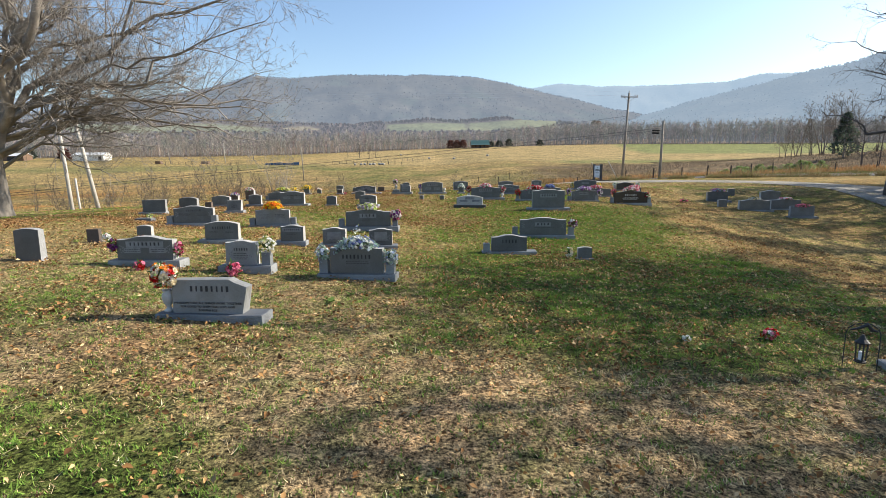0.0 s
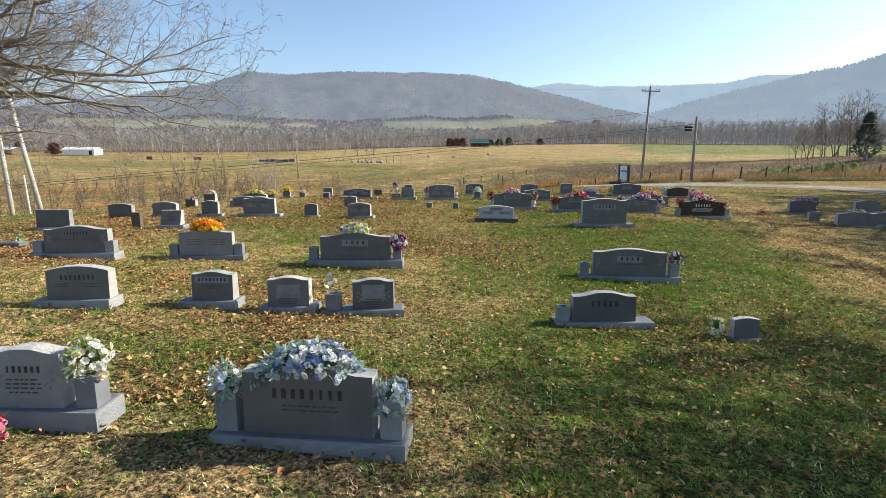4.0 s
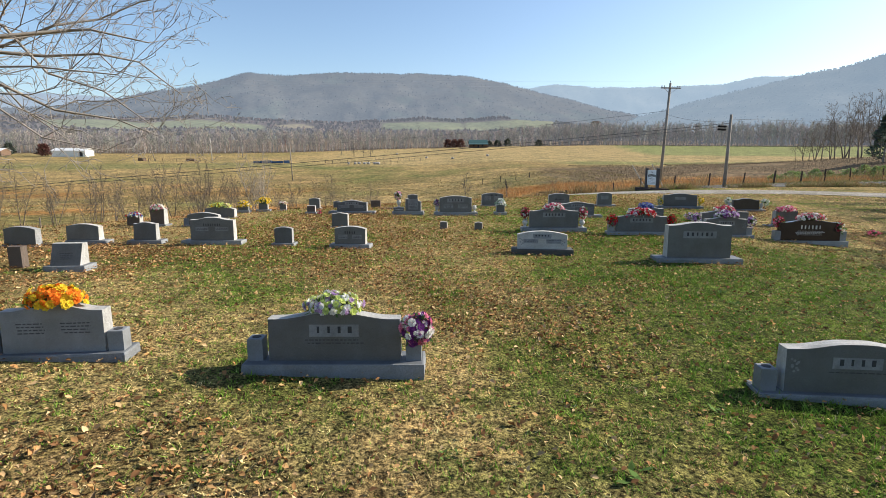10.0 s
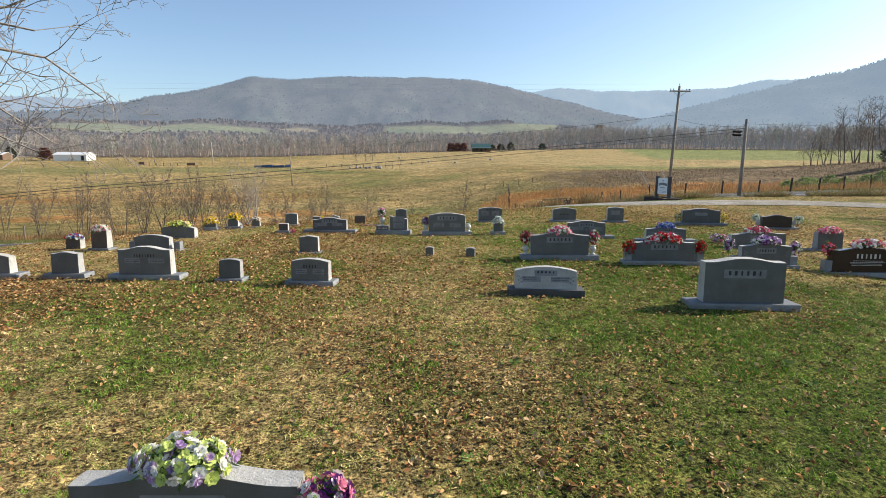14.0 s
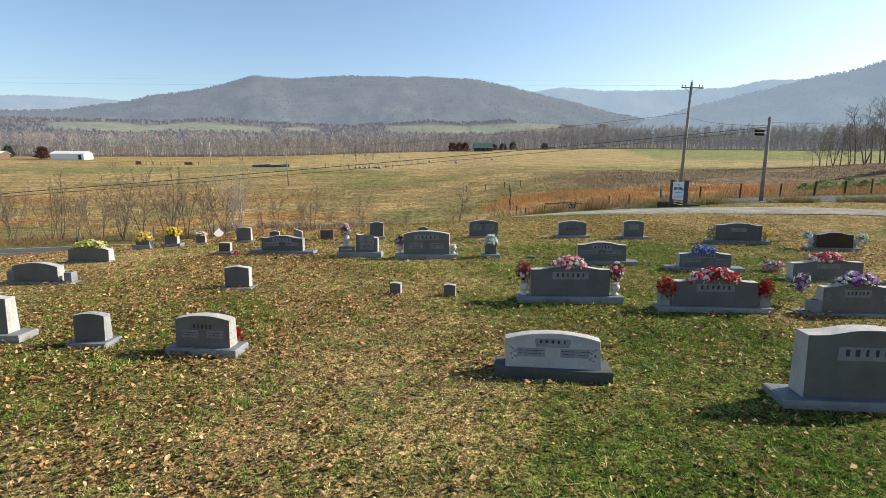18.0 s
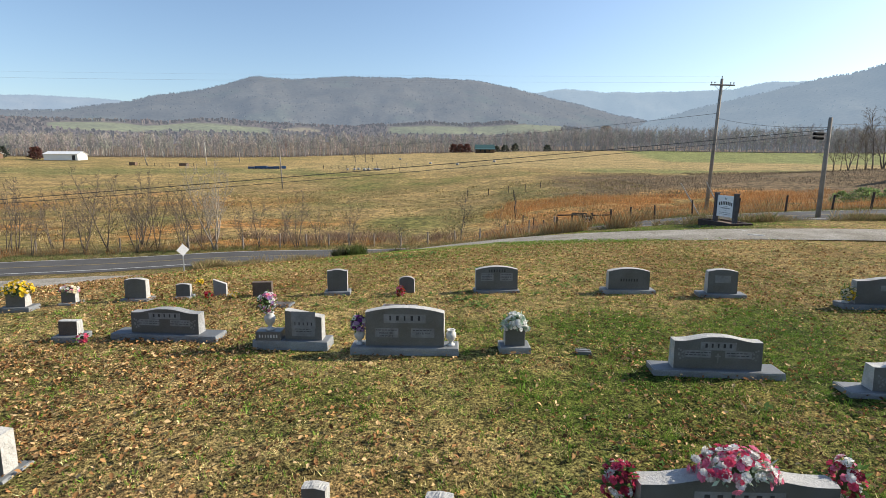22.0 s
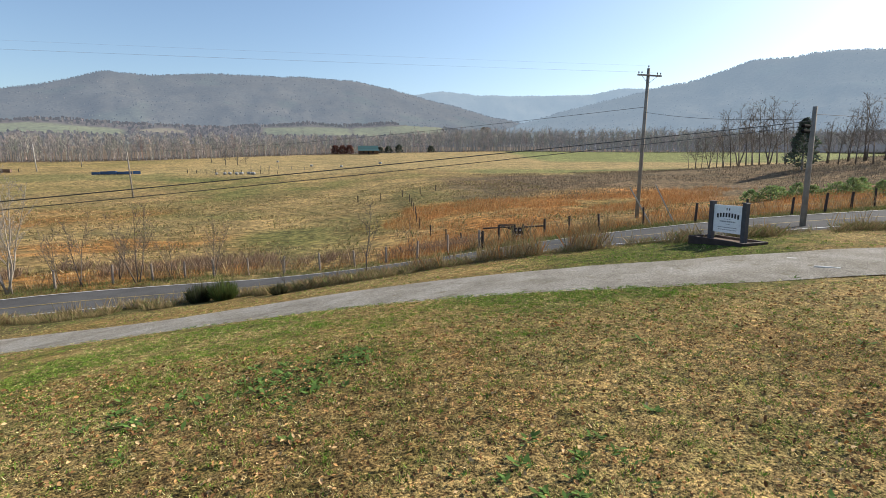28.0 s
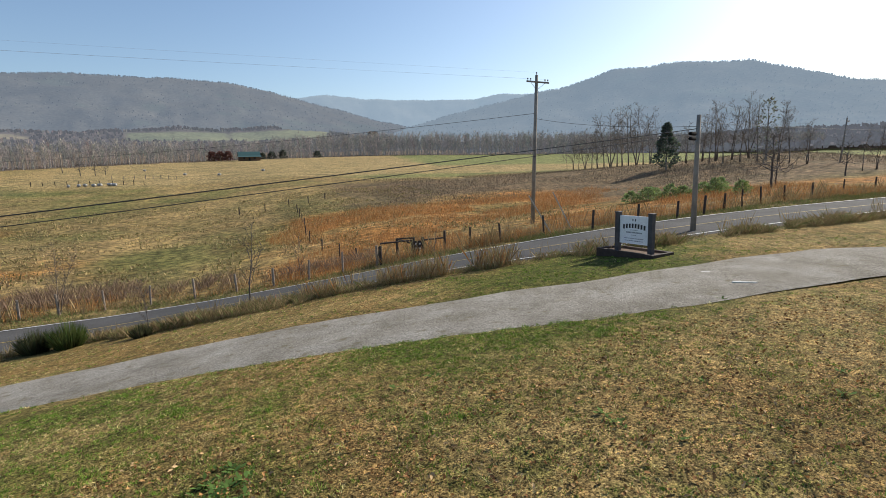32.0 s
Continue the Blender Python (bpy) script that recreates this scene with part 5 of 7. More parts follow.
sap_at = [(-21.9, 70.6, 1.25), (-60, 66, 0.9), (-55, 65, 1.0), (-50, 68, 0.9), (-46, 67, 1.05), (-42, 66.5, 0.95), (-38.5, 68, 1.0), (-36, 67, 0.8), (-33.5, 70, 1.1), (-31, 69.2, 1.2), (-29, 71, 1.1), (-27, 70.5, 1.05), (-25, 72, 0.95), (-18, 72, 0.8), (-14.5, 72.5, 0.85), (-9.6, 73.5, 0.75), (1.0, 62.8, 1.0), (-3.6, 61.5, 0.62), (8.5, 55.6, 0.45), (-12.8, 73.6, 0.6), (5, 72, 0.7),
          (-35, 69, 0.9), (-32.2, 67.8, 0.7), (-28, 69, 0.85), (-26.2, 73, 0.8), (-23.6, 71.8, 0.9), (-40, 69, 0.8), (-44, 68.6, 0.85), (-48, 66, 0.75), (-20, 73.4, 0.7), (-30, 73, 0.9), (-52.5, 67, 0.85), (-16.4, 74, 0.6), (-37.2, 71, 0.9)]
for k, (sx, sy, sc) in enumerate(sap_at):
    if k < 5:
        sap_made.append(bare_tree(sx, sy, saps[k], "white-barked young tree beside the fence" if k == 0 else "bare young tree in the roadside brush", "bark_pale" if k == 0 else "bark_brown", 0.04, group="roadside saplings", size=sc, name="sapling"))
    elif sx > -7:
        if slim is not None:
            lone = bare_tree(sx, sy, slim, "slim bare sapling by the road", "bark_dark", 0.03, group="roadside saplings", size=sc, name="sapling")
            slim = None
        else:
            copy_thing(lone, pose(sx, sy, gz(sx, sy) - 0.1, 0, 0, sp.uniform(0, 360))).scale = (sc, sc, sc)
    else:
        c = copy_thing(sap_made[1 + k % 4], pose(sx, sy, gz(sx, sy) - 0.1, 0, 0, sp.uniform(0, 360)))
        c.scale = (sc, sc, sc)

for gxx, gyy, s, turn in ((-44.4, 275.5, 1.15, 10), (-39.5, 275.5, 1.0, 120), (-36.5, 278.0, 0.75, 200)):
    copy_thing(round_tree, pose(gxx, gyy, gz(gxx, gyy) - 0.1, 0, 0, turn)).scale = (s, s, s)

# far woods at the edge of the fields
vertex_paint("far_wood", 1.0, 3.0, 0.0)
# haze in front of the woods, put in as a faint even glow
far_haze = MATS["far_wood"].node_tree.nodes["Principled BSDF"]
far_haze.inputs["Emission Color"].default_value, far_haze.inputs["Emission Strength"].default_value = (0.33, 0.35, 0.39, 1), 0.13


def wood_tree(rng, h, twigs):
    """One tall bare tree of the far woods: a slim trunk, rising limbs and a haze of twigs. Vertices, faces, and a tone for each vertex."""
    top = np.array((rng.randn() * 0.4, rng.randn() * 0.4, h * 0.93))
    v, f = prisms([(np.zeros(3), top * 0.5 + rng.randn(3) * (0.12, 0.12, 0), 0.17, 0.12), (top * 0.5, top, 0.12, 0.04)], 3)
    tone = [np.full(len(v), 0.95)]
    m = 11
    k, a, run = rng.uniform(0.3, 0.92, m), rng.rand(m) * 6.28, rng.uniform(0.14, 0.26, m) * h
    foot = top * k[:, None]
    tip = foot + np.stack([np.cos(a) * run * 0.62, np.sin(a) * run * 0.62, run * (1.15 - 0.3 * k)], 1)
    side = rng.randn(m, 3) * 0.06
    limbs = np.stack([foot - side, foot + side, tip + side * 0.4, tip - side * 0.4], 1).reshape(-1, 3)
    tone.append(np.full(4 * m, 1.05))
    i, q = rng.randint(m, size=twigs), rng.uniform(0.25, 1.1, (twigs, 1))
    c = foot[i] * (1 - q) + tip[i] * q + rng.randn(twigs, 3) * 0.3
    d = rng.randn(twigs, 3) * (0.6, 0.6, 0.45) + (0, 0, 0.75)
    w = rng.randn(twigs, 3) * 0.05
    fine = np.stack([c - w, c + w, c + d + w * 0.5], 1).reshape(-1, 3)
    tone.append(np.repeat(rng.uniform(0.75, 1.1, twigs), 3))
    n0, n1 = len(v), len(v) + 4 * m
    quads = np.concatenate([f, n0 + np.arange(4 * m).reshape(-1, 4)])
    tris = np.concatenate([quads[:, [0, 1, 2]], quads[:, [0, 2, 3]], n1 + np.arange(3 * twigs).reshape(-1, 3)])
    return np.concatenate([v, limbs, fine]), tris, np.concatenate(tone)


def woods():
    """A deep belt of bare woods at the edge of the fields."""
    rng = np.random.RandomState(4)
    kinds = [[wood_tree(rng, 12, q) for _ in range(7)] for q in (150, 90)]
    line = smooth_line(WOODS, 1.5)
    V, F, T, k = [], [], [], 0
    for row in range(6):
        for a, b in line:
            if rng.rand() < (0.2 if row < 2 else 0.34):
                continue
            x, y = a + rng.randn() * 1.6, b + row * 6 + rng.randn() * 2.4
            v, f, tone = kinds[row > 1][rng.randint(7)]
            s, w = rng.uniform(0.82, 1.15) + (0.1 if row > 3 else 0), rng.uniform(0, 6.28)
            s *= 1 + 0.5 * min(1, max(0, (x - 30) / 90))
            if rng.rand() < 0.22:
                s *= 0.5
            m = np.array([[math.cos(w), -math.sin(w), 0], [math.sin(w), math.cos(w), 0], [0, 0, 1]])
            V.append(v @ m.T * (s * 0.85, s * 0.85, s) + (x, y, gz(x, y) - 0.2))
            F.append(f + k)
            k += len(v)
            # base colour lifted too, towards the paleness of haze
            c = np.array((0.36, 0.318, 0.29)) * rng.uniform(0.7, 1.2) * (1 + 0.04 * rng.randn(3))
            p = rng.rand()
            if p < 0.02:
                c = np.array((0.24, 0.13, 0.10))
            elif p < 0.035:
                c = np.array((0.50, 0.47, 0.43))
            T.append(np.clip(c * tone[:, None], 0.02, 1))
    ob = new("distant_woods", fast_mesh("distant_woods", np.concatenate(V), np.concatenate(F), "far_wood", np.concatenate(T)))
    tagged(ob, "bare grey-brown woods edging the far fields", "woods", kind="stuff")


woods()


# ---- evergreens and brush ----
def evergreen(x, y, h, w, label, name="cedar_tree", colour=(0.05, 0.075, 0.04), seed=1, n=2600, leaf=0.16, taper=0.75):
    """A conifer or dense shrub: trunk, and a crown of many small sprays with gaps and an uneven outline."""
    rng = np.random.RandomState(seed)
    ob = thing(name, pose(x, y, gz(x, y) - 0.05), label, "tree" if h > 3 else "shrub")
    part("trunk", Shape().use("bark").tube([(0, 0, 0), (0.03, 0, h * 0.4), (0, 0.02, h * 0.92)], [h * 0.022, h * 0.016, 0.01], 7), ob)
    u = rng.rand(n) ** 0.8
    lobe = 0.75 + 0.35 * np.sin(3 * rng.rand() * 6 + u * 17) * 0.5 + 0.2 * rng.rand(n)
    a = rng.rand(n) * 6.28
    prof = w * (1 - u) ** taper * (0.35 + 0.65 * ss(u * 6)) * lobe * (1 + 0.22 * np.sin(a * 3 + u * 9))
    r = prof * np.sqrt(rng.rand(n)) ** 0.6
    c = np.stack([r * np.cos(a), r * np.sin(a), 0.05 * h + u * h * 0.95], 1)
    d = np.stack([np.cos(a), np.sin(a), 0.5 + 0 * a], 1) + rng.randn(n, 3) * 0.5
    d /= np.linalg.norm(d, axis=1)[:, None]
    s = np.cross(d, rng.randn(n, 3))
    s /= np.linalg.norm(s, axis=1)[:, None] + 1e-9
    L = leaf * (0.6 + 0.8 * rng.rand(n))[:, None]
    v = np.stack([c - s * L * 0.3, c + d * L * 0.6 - s * L * 0.1, c + d * L * 1.2, c + s * L * 0.35 + d * L * 0.4], 1).reshape(-1, 3)
    t = np.repeat(np.array(colour) * (0.55 + 0.9 * rng.rand(n, 1)) * (1 + 0.1 * rng.randn(n, 3)), 4, 0)
    part("crown", fast_mesh("crown", v, np.arange(4 * n).reshape(-1, 4), "needle", np.clip(t, 0.005, 1)), ob)
    return ob


# cedar colour greyed and lightened to carry the haze in front of it
evergreen(85.0, 114, 9.2, 3.2, "dark dense cedar in the grove", seed=3, n=2800, leaf=0.45, colour=(0.10, 0.125, 0.095))
evergreen(98.0, 102, 11.5, 3.0, "tall thin pine in the grove", seed=4, n=260, leaf=0.5, colour=(0.13, 0.14, 0.10), taper=0.5)
for k, (ex, ey, eh, ew) in enumerate(((40.2, 78.0, 1.9, 1.6), (41.6, 77.0, 2.3, 1.7), (43.0, 77.6, 2.1, 1.7), (44.2, 76.4, 2.4, 1.5), (45.6, 76.0, 1.8, 1.5), (47.4, 75.0, 2.1, 1.6), (48.8, 74.6, 2.6, 1.5), (50.6, 75.4, 1.7, 1.2), (46.2, 69.6, 2.2, 1.1), (54.0, 78.0, 2.3, 1.3))):
    evergreen(ex + 0.8, ey - 0.4, eh * 0.64, ew * 0.95, "bushy green cedar in the rough pasture", "cedar_shrub", (0.24, 0.31, 0.13), 20 + k, 700, 0.2, 0.5 if k % 3 else 0.7)


def tufted_bush(x, y, h, w, label, colour, seed, n=1500):
    """A bush of many upright stems that fan out from its foot."""
    rng = np.random.RandomState(seed)
    ob = thing("evergreen_bush", pose(x, y, gz(x, y) - 0.05), label, "shrub", "roadside bushes")
    a, q = rng.rand(n) * 6.28, np.sqrt(rng.rand(n))
    foot = np.stack([np.cos(a) * q * w * 0.6, np.sin(a) * q * w * 0.6, 0 * a], 1)
    L = h * (0.45 + 0.65 * rng.rand(n)) * (1.05 - 0.4 * q)
    tip = foot + np.stack([np.cos(a) * q * w * 0.55 + rng.randn(n) * 0.1, np.sin(a) * q * w * 0.55 + rng.randn(n) * 0.1, L], 1)
    side = np.stack([-np.sin(a + 1), np.cos(a + 1), 0 * a], 1) * (0.006 + 0.008 * rng.rand(n, 1))
    v = np.stack([foot - side, foot + side, (foot * 0.35 + tip * 0.65) + side * 1.3, tip], 1).reshape(-1, 3)
    t = np.array(colour) * (0.45 + 1.0 * rng.rand(n, 1)) * (1 + 0.1 * rng.randn(n, 3))
    part("bush_body", fast_mesh("bush_body", v, np.arange(4 * n).reshape(-1, 4), "needle", np.repeat(np.clip(t, 0.005, 1), 4, 0)), ob)



tufted_bush(-7.2, 63.6, 1.5, 0.8, "tufted green bush by the roadside", (0.10, 0.135, 0.04), 40)
tufted_bush(-8.6, 63.9, 1.3, 0.75, "tufted dark bush by the roadside", (0.075, 0.085, 0.04), 41)
tufted_bush(-3.9, 61.3, 0.8, 0.5, "low tufted bush by the roadside", (0.10, 0.10, 0.05), 42, 700)
for k, (ex, ey) in enumerate(((-205, 285), (44, 436), (52, 437), (37, 432), (80, 452), (-235, 300))):
    evergreen(ex, ey, 4.2 + k % 3 * 0.9, 3.4, "dark evergreen at the edge of the woods", "evergreen_tree", (0.07, 0.082, 0.065), 60 + k, 500, 0.9, 0.5)
for k, (ex, ey) in enumerate(((4, 405), (9, 406), (13.5, 404), (-203, 282))):
    evergreen(ex, ey, 6, 3.2, "round tree with russet autumn leaves", "russet_tree", (0.15, 0.072, 0.06), 80 + k, 900, 0.8, 0.35)


evergreen(150, 535, 22, 9.0, "broad round-crowned tree standing above the woods", "round_tree", (0.30, 0.26, 0.235), 91, 2600, 1.2, 0.3)


def stalks(name, label, n, place, height, width, colours, seed, category, lean=0.22, keep=None):
    """Dry stems and grass blades standing on the ground, as one heap. place(rng, n): their x and y."""
    rng = np.random.RandomState(seed)
    x, y = place(rng, n)
    if keep is not None:
        m = keep(x, y)
        x, y = x[m], y[m]
    n = len(x)
    z = land(x, y) - 0.03
    h = height * (0.25 + 1.1 * rng.rand(n) ** 1.5) * (0.35 + 1.0 * value_noise(x, y, 2.4, seed + 50, 3))
    a = rng.rand(n) * 6.28
    w = width * (0.6 + 0.8 * rng.rand(n))
    lx, ly = rng.randn(n) * lean * h, rng.randn(n) * lean * h
    dx, dy = np.cos(a) * w, np.sin(a) * w
    v = np.stack([np.stack([x - dx, y - dy, z], 1), np.stack([x + dx, y + dy, z], 1), np.stack([x + lx * 0.5 + dx * 0.6, y + ly * 0.5 + dy * 0.6, z + h * 0.6], 1), np.stack([x + lx, y + ly, z + h], 1)], 1)
    cols = np.array(colours)
    t = cols[rng.randint(len(cols), size=n)] * (0.7 + 0.6 * rng.rand(n, 1))
    ob = new(name, fast_mesh(name, v.reshape(-1, 3), np.arange(4 * n).reshape(-1, 4), "leafy", np.repeat(t, 4, 0)))
    return tagged(ob, label, category, kind="stuff")


def along(line, lo, hi, x0, x1, clump=0.0):
    """Places spread beside a line, from lo to hi metres on its left, between x0 and x1."""
    way = np.gradient(line, axis=0)
    way /= np.linalg.norm(way, axis=1)[:, None]
    left = np.stack([-way[:, 1], way[:, 0]], 1)
    ok = np.where((line[:, 0] > x0) & (line[:, 0] < x1))[0]

    def place(rng, n):
        k = ok[rng.randint(len(ok), size=n)]
        p = line[k] + left[k] * rng.uniform(lo, hi, n)[:, None] + way[k] * rng.uniform(-0.6, 0.6, n)[:, None]
        return p[:, 0], p[:, 1]

    return place


BROWN = [(0.34, 0.25, 0.13), (0.27, 0.19, 0.10), (0.42, 0.33, 0.18), (0.24, 0.175, 0.095), (0.28, 0.24, 0.105), (0.36, 0.28, 0.145)]
RUST = [(0.48, 0.24, 0.085), (0.52, 0.30, 0.125), (0.42, 0.19, 0.065), (0.50, 0.34, 0.17), (0.36, 0.175, 0.07)]
WEED = [(0.15, 0.20, 0.06), (0.18, 0.215, 0.075), (0.18, 0.165, 0.07), (0.24, 0.19, 0.10)]
clumps = lambda size, cut, seed: (lambda x, y: value_noise(x, y, size, seed, 2) > cut)  # noqa: E731
stalks("roadside_brush", "dry brown weeds and briars beside the road", 60000, along(ROAD, -4.3, -3.1, -16, 62), 0.36, 0.005, BROWN + WEED[:2], 1, "brush", 0.5, keep=clumps(1.6, 0.54, 3))
stalks("roadside_brush", "tall tangled dry brush beside the sign", 6000, along(ROAD, -4.4, -3.2, 5, 13.5), 0.8, 0.003, BROWN + RUST[2:3], 44, "brush", 0.2, keep=clumps(1.3, 0.48, 45))
stalks("roadside_brush", "tall dead weed stems beside the road", 8000, along(ROAD, -4.3, -3.1, -16, 62), 0.85, 0.0045, BROWN, 31, "brush", 0.16, keep=clumps(1.1, 0.54, 33))
stalks("roadside_brush", "dry brown weeds between drive and road", 34000, along(ROAD, -5.4, -3.1, -21, 6), 0.5, 0.005, BROWN + WEED[:1], 2, "brush", 0.35, keep=clumps(1.5, 0.42, 5))
stalks("roadside_brush", "low dry brush along the road verge", 26000, along(ROAD, -4.6, -3.1, 14, 62), 0.45, 0.006, BROWN + WEED[:1], 46, "brush", 0.45, keep=clumps(1.4, 0.40, 47))
stalks("fence_brush", "low green and brown weeds on the road bank", 70000, along(ROAD, 3.2, 5.8, -70, 60), 0.26, 0.010, WEED + WEED[:2] + BROWN[:1], 34, "brush", 0.5, keep=clumps(2.6, 0.30, 35))
stalks("fence_brush", "tangled dry brush along the fence", 52000, along(ROAD, 5.2, 8.4, -70, 60), 0.5, 0.005, BROWN + RUST[:2], 3, "brush", 0.3, keep=clumps(2.2, 0.52, 7))
stalks("fence_brush", "tall dead weed stems along the fence", 13000, along(ROAD, 5.0, 8.4, -70, 60), 1.2, 0.005, BROWN, 36, "brush", 0.25, keep=clumps(1.7, 0.55, 37))
stalks("fence_brush", "tall russet briars behind the fence", 34000, along(ROAD, 7.5, 13, -32, 4), 0.75, 0.0045, [(0.36, 0.27, 0.17), (0.25, 0.17, 0.12), (0.24, 0.165, 0.12), (0.30, 0.21, 0.14), (0.21, 0.15, 0.11)], 4, "brush", 0.3, keep=clumps(4.0, 0.5, 9))
stalks("broom_sedge", "rust-coloured tall dry grass in the pasture", 110000, lambda r, n: (r.uniform(-2, 60, n), r.uniform(60, 108, n)), 0.62, 0.012, RUST, 5, "grass", 0.2, keep=lambda x, y: (away(x, y, ROAD[::3]) > 5.0) & (value_noise(x, y, 7, 13, 4) > 0.47 - 0.05 * (y < 78)) & (y > 66 - 0.2 * x) & (x - 1 - 0.28 * (y - 66) + 26 * (value_noise(x, y, 22, 3, 4) - 0.5) > 0))
stalks("broom_sedge", "patches of rusty dry grass beside the fence", 26000, along(ROAD, 5.0, 8.5, -65, 75), 0.7, 0.011, RUST + [(0.36, 0.28, 0.17)], 6, "grass", 0.15, keep=clumps(2.0, 0.56, 17))
stalks("pasture_scrub", "grey-brown scrub on the far side of the pasture", 70000, lambda r, n: (r.uniform(12, 165, n), r.uniform(84, 176, n)), 0.55, 0.03, [(0.20, 0.155, 0.11), (0.15, 0.115, 0.085), (0.25, 0.195, 0.13)], 7, "brush", 0.3, keep=lambda x, y: (value_noise(x, y, 12, 19, 2) > 0.40) & (x - 22 - 0.2 * (y - 100) + 44 * (value_noise(x, y, 16, 29, 3) - 0.5) > 0) & (y - 108 + 24 * ss((x - 44) / 10) + 26 * (value_noise(x, y, 11, 39, 3) - 0.5) > 0))
stalks("pasture_grass", "rough tussocks in the pasture", 80000, lambda r, n: (r.uniform(-75, 40, n), r.uniform(74, 150, n)), 0.30, 0.06, [(0.40, 0.31, 0.15), (0.20, 0.20, 0.075), (0.48, 0.37, 0.19), (0.24, 0.17, 0.09)], 8, "grass", 0.5, keep=clumps(3, 0.5, 23))

# ---- poles and wires ----
plain("pole_wood", (0.27, 0.235, 0.195), 0.9, vary=0.3, scale=1.2, bumps=0.6, fine=30.0)
plain("pole_pale", (0.46, 0.43, 0.38), 0.9, vary=0.25, scale=1.2, bumps=0.5, fine=30.0)
plain("wire_black", (0.03, 0.03, 0.032), 0.6)
plain("rubber", (0.015, 0.015, 0.016), 1.0)
MATS["rubber"].node_tree.nodes["Principled BSDF"].inputs["Specular IOR Level"].default_value = 0.05
plain("wire_grey", (0.32, 0.33, 0.35), 0.5, 0.6)
plain("wire_dull", (0.14, 0.145, 0.155), 0.8)
plain("wire_pale", (0.7, 0.72, 0.75), 0.5, 0.3)
plain("insulator", (0.30, 0.28, 0.26), 0.3)
plain("steel", (0.42, 0.43, 0.44), 0.4, 0.8)


def utility_pole(x, y, z0, top, r, mat, label, arm=None):
    """A wooden pole from its foot to `top`; arm: bearing in degrees of a cross-arm with insulators."""
    foot = Vector((x, y, z0 - 0.5))
    head = Vector(top)
    ob = thing("utility_pole", Matrix.Translation((x, y, z0)), label, "utility pole", "utility poles")
    o = Vector((x, y, z0))
    pts = [foot - o, (foot + head) / 2 - o, head - o]
    part("pole", Shape().use(mat).tube(pts, [r, r * 0.85, r * 0.7], 12), ob, smooth=True)
    if arm is not None:
        a = radians(arm)
        d = Vector((math.cos(a), math.sin(a), 0))
        c = head - o + Vector((0, 0, -0.55))
        turn = Matrix.Translation(c + d.cross(Vector((0, 0, 1))) * 0.14) @ Matrix.Rotation(a, 4, "Z")
        part("crossarm", Shape().use(mat).box(-1.15, 1.15, -0.05, 0.05, -0.06, 0.06, 0.01, turn=turn), ob)
        for k in (-1.05, -0.75, 0.75, 1.05):
            s = Shape().use("insulator").lathe([(0.02, 0), (0.02, 0.08), (0.06, 0.09), (0.05, 0.13), (0.065, 0.15), (0.03, 0.2)], 8)
            part("insulator", s, ob).matrix_local = turn @ Matrix.Translation((k, 0, 0.06))
        s = Shape().use("insulator").lathe([(0.02, 0), (0.02, 0.1), (0.06, 0.11), (0.05, 0.16), (0.03, 0.24)], 8)
        part("insulator", s, ob).location = head - o
        for k in (-0.75, 0.75):
            p, q = turn @ Vector((k, 0, -0.05)), c + Vector((0, 0, -0.6))
            part("brace", Shape().use("steel").tube([p, q], [0.016, 0.016], 5), ob)
    return ob


def wire(a, b, sag, r, mat="wire_black", label="black cable slung between poles"):
    a, b = Vector(a), Vector(b)
    pts = [a.lerp(b, i / 24) - Vector((0, 0, sag * 4 * (i / 24) * (1 - i / 24))) for i in range(25)]
    s = Shape().use(mat).tube([p - a for p in pts], [r] * 25, 5)
    ob = new("overhead_wire", s.mesh("overhead_wire"))
    ob.location = a
    return tagged(ob, label, "wire", "overhead wires")


utility_pole(23.3, 70.0, gz(23.3, 70), (23.9, 70.3, 10.55), 0.17, "pole_wood", "tall weathered pole with a wooden cross-arm", arm=8)
utility_pole(21.4, 52.95, gz(21.4, 52.95), (21.5, 53.0, 5.75), 0.14, "pole_wood", "short weathered pole carrying a cable closure")
utility_pole(-27.1, 38.3, gz(-27.1, 38.3), (-27.9, 38.9, 6.2), 0.15, "pole_pale", "pale leaning wooden pole beside the brush")
utility_pole(-24.4, 37.4, gz(-24.4, 37.4), (-25.6, 37.0, 7.0), 0.15, "pole_pale", "pale leaning wooden pole beside the brush")
utility_pole(-30.5, 44, gz(-30.5, 44), (-30.7, 44, 1.0), 0.1, "pole_pale", "short pale wooden stub pole")
utility_pole(-40.2, 150, gz(-40.2, 150), (-40.6, 150, 7.0), 0.16, "pole_wood", "thin weathered pole in the pasture")
utility_pole(-101, 243, gz(-101, 243), (-101.3, 243, 11.5), 0.2, "pole_pale", "pale wooden pole by the farmyard")
utility_pole(-126, 243, gz(-126, 243), (-128, 243, 11.5), 0.2, "pole_wood", "leaning wooden pole by the farmyard")
utility_pole(-97, 268, gz(-97, 268), (-97, 268, 10.5), 0.18, "pole_wood", "wooden pole by the farmyard")
utility_pole(-55, 300, gz(-55, 300), (-55, 300, 13), 0.2, "pole_wood", "wooden pole at the field's edge")
utility_pole(100, 90, gz(100, 90), (101, 90, 10.2), 0.16, "pole_wood", "pole with a cross-arm behind the rise", arm=20)
BTOP = Vector((21.5, 53.0, 5.1))
LEFT = Vector((-27.2, 50.1, 0.8))
wire(BTOP, LEFT, 0.13, 0.018)
wire(BTOP - Vector((0, 0, 0.2)), LEFT - Vector((0, 0, 0.2)), 0.2, 0.013)
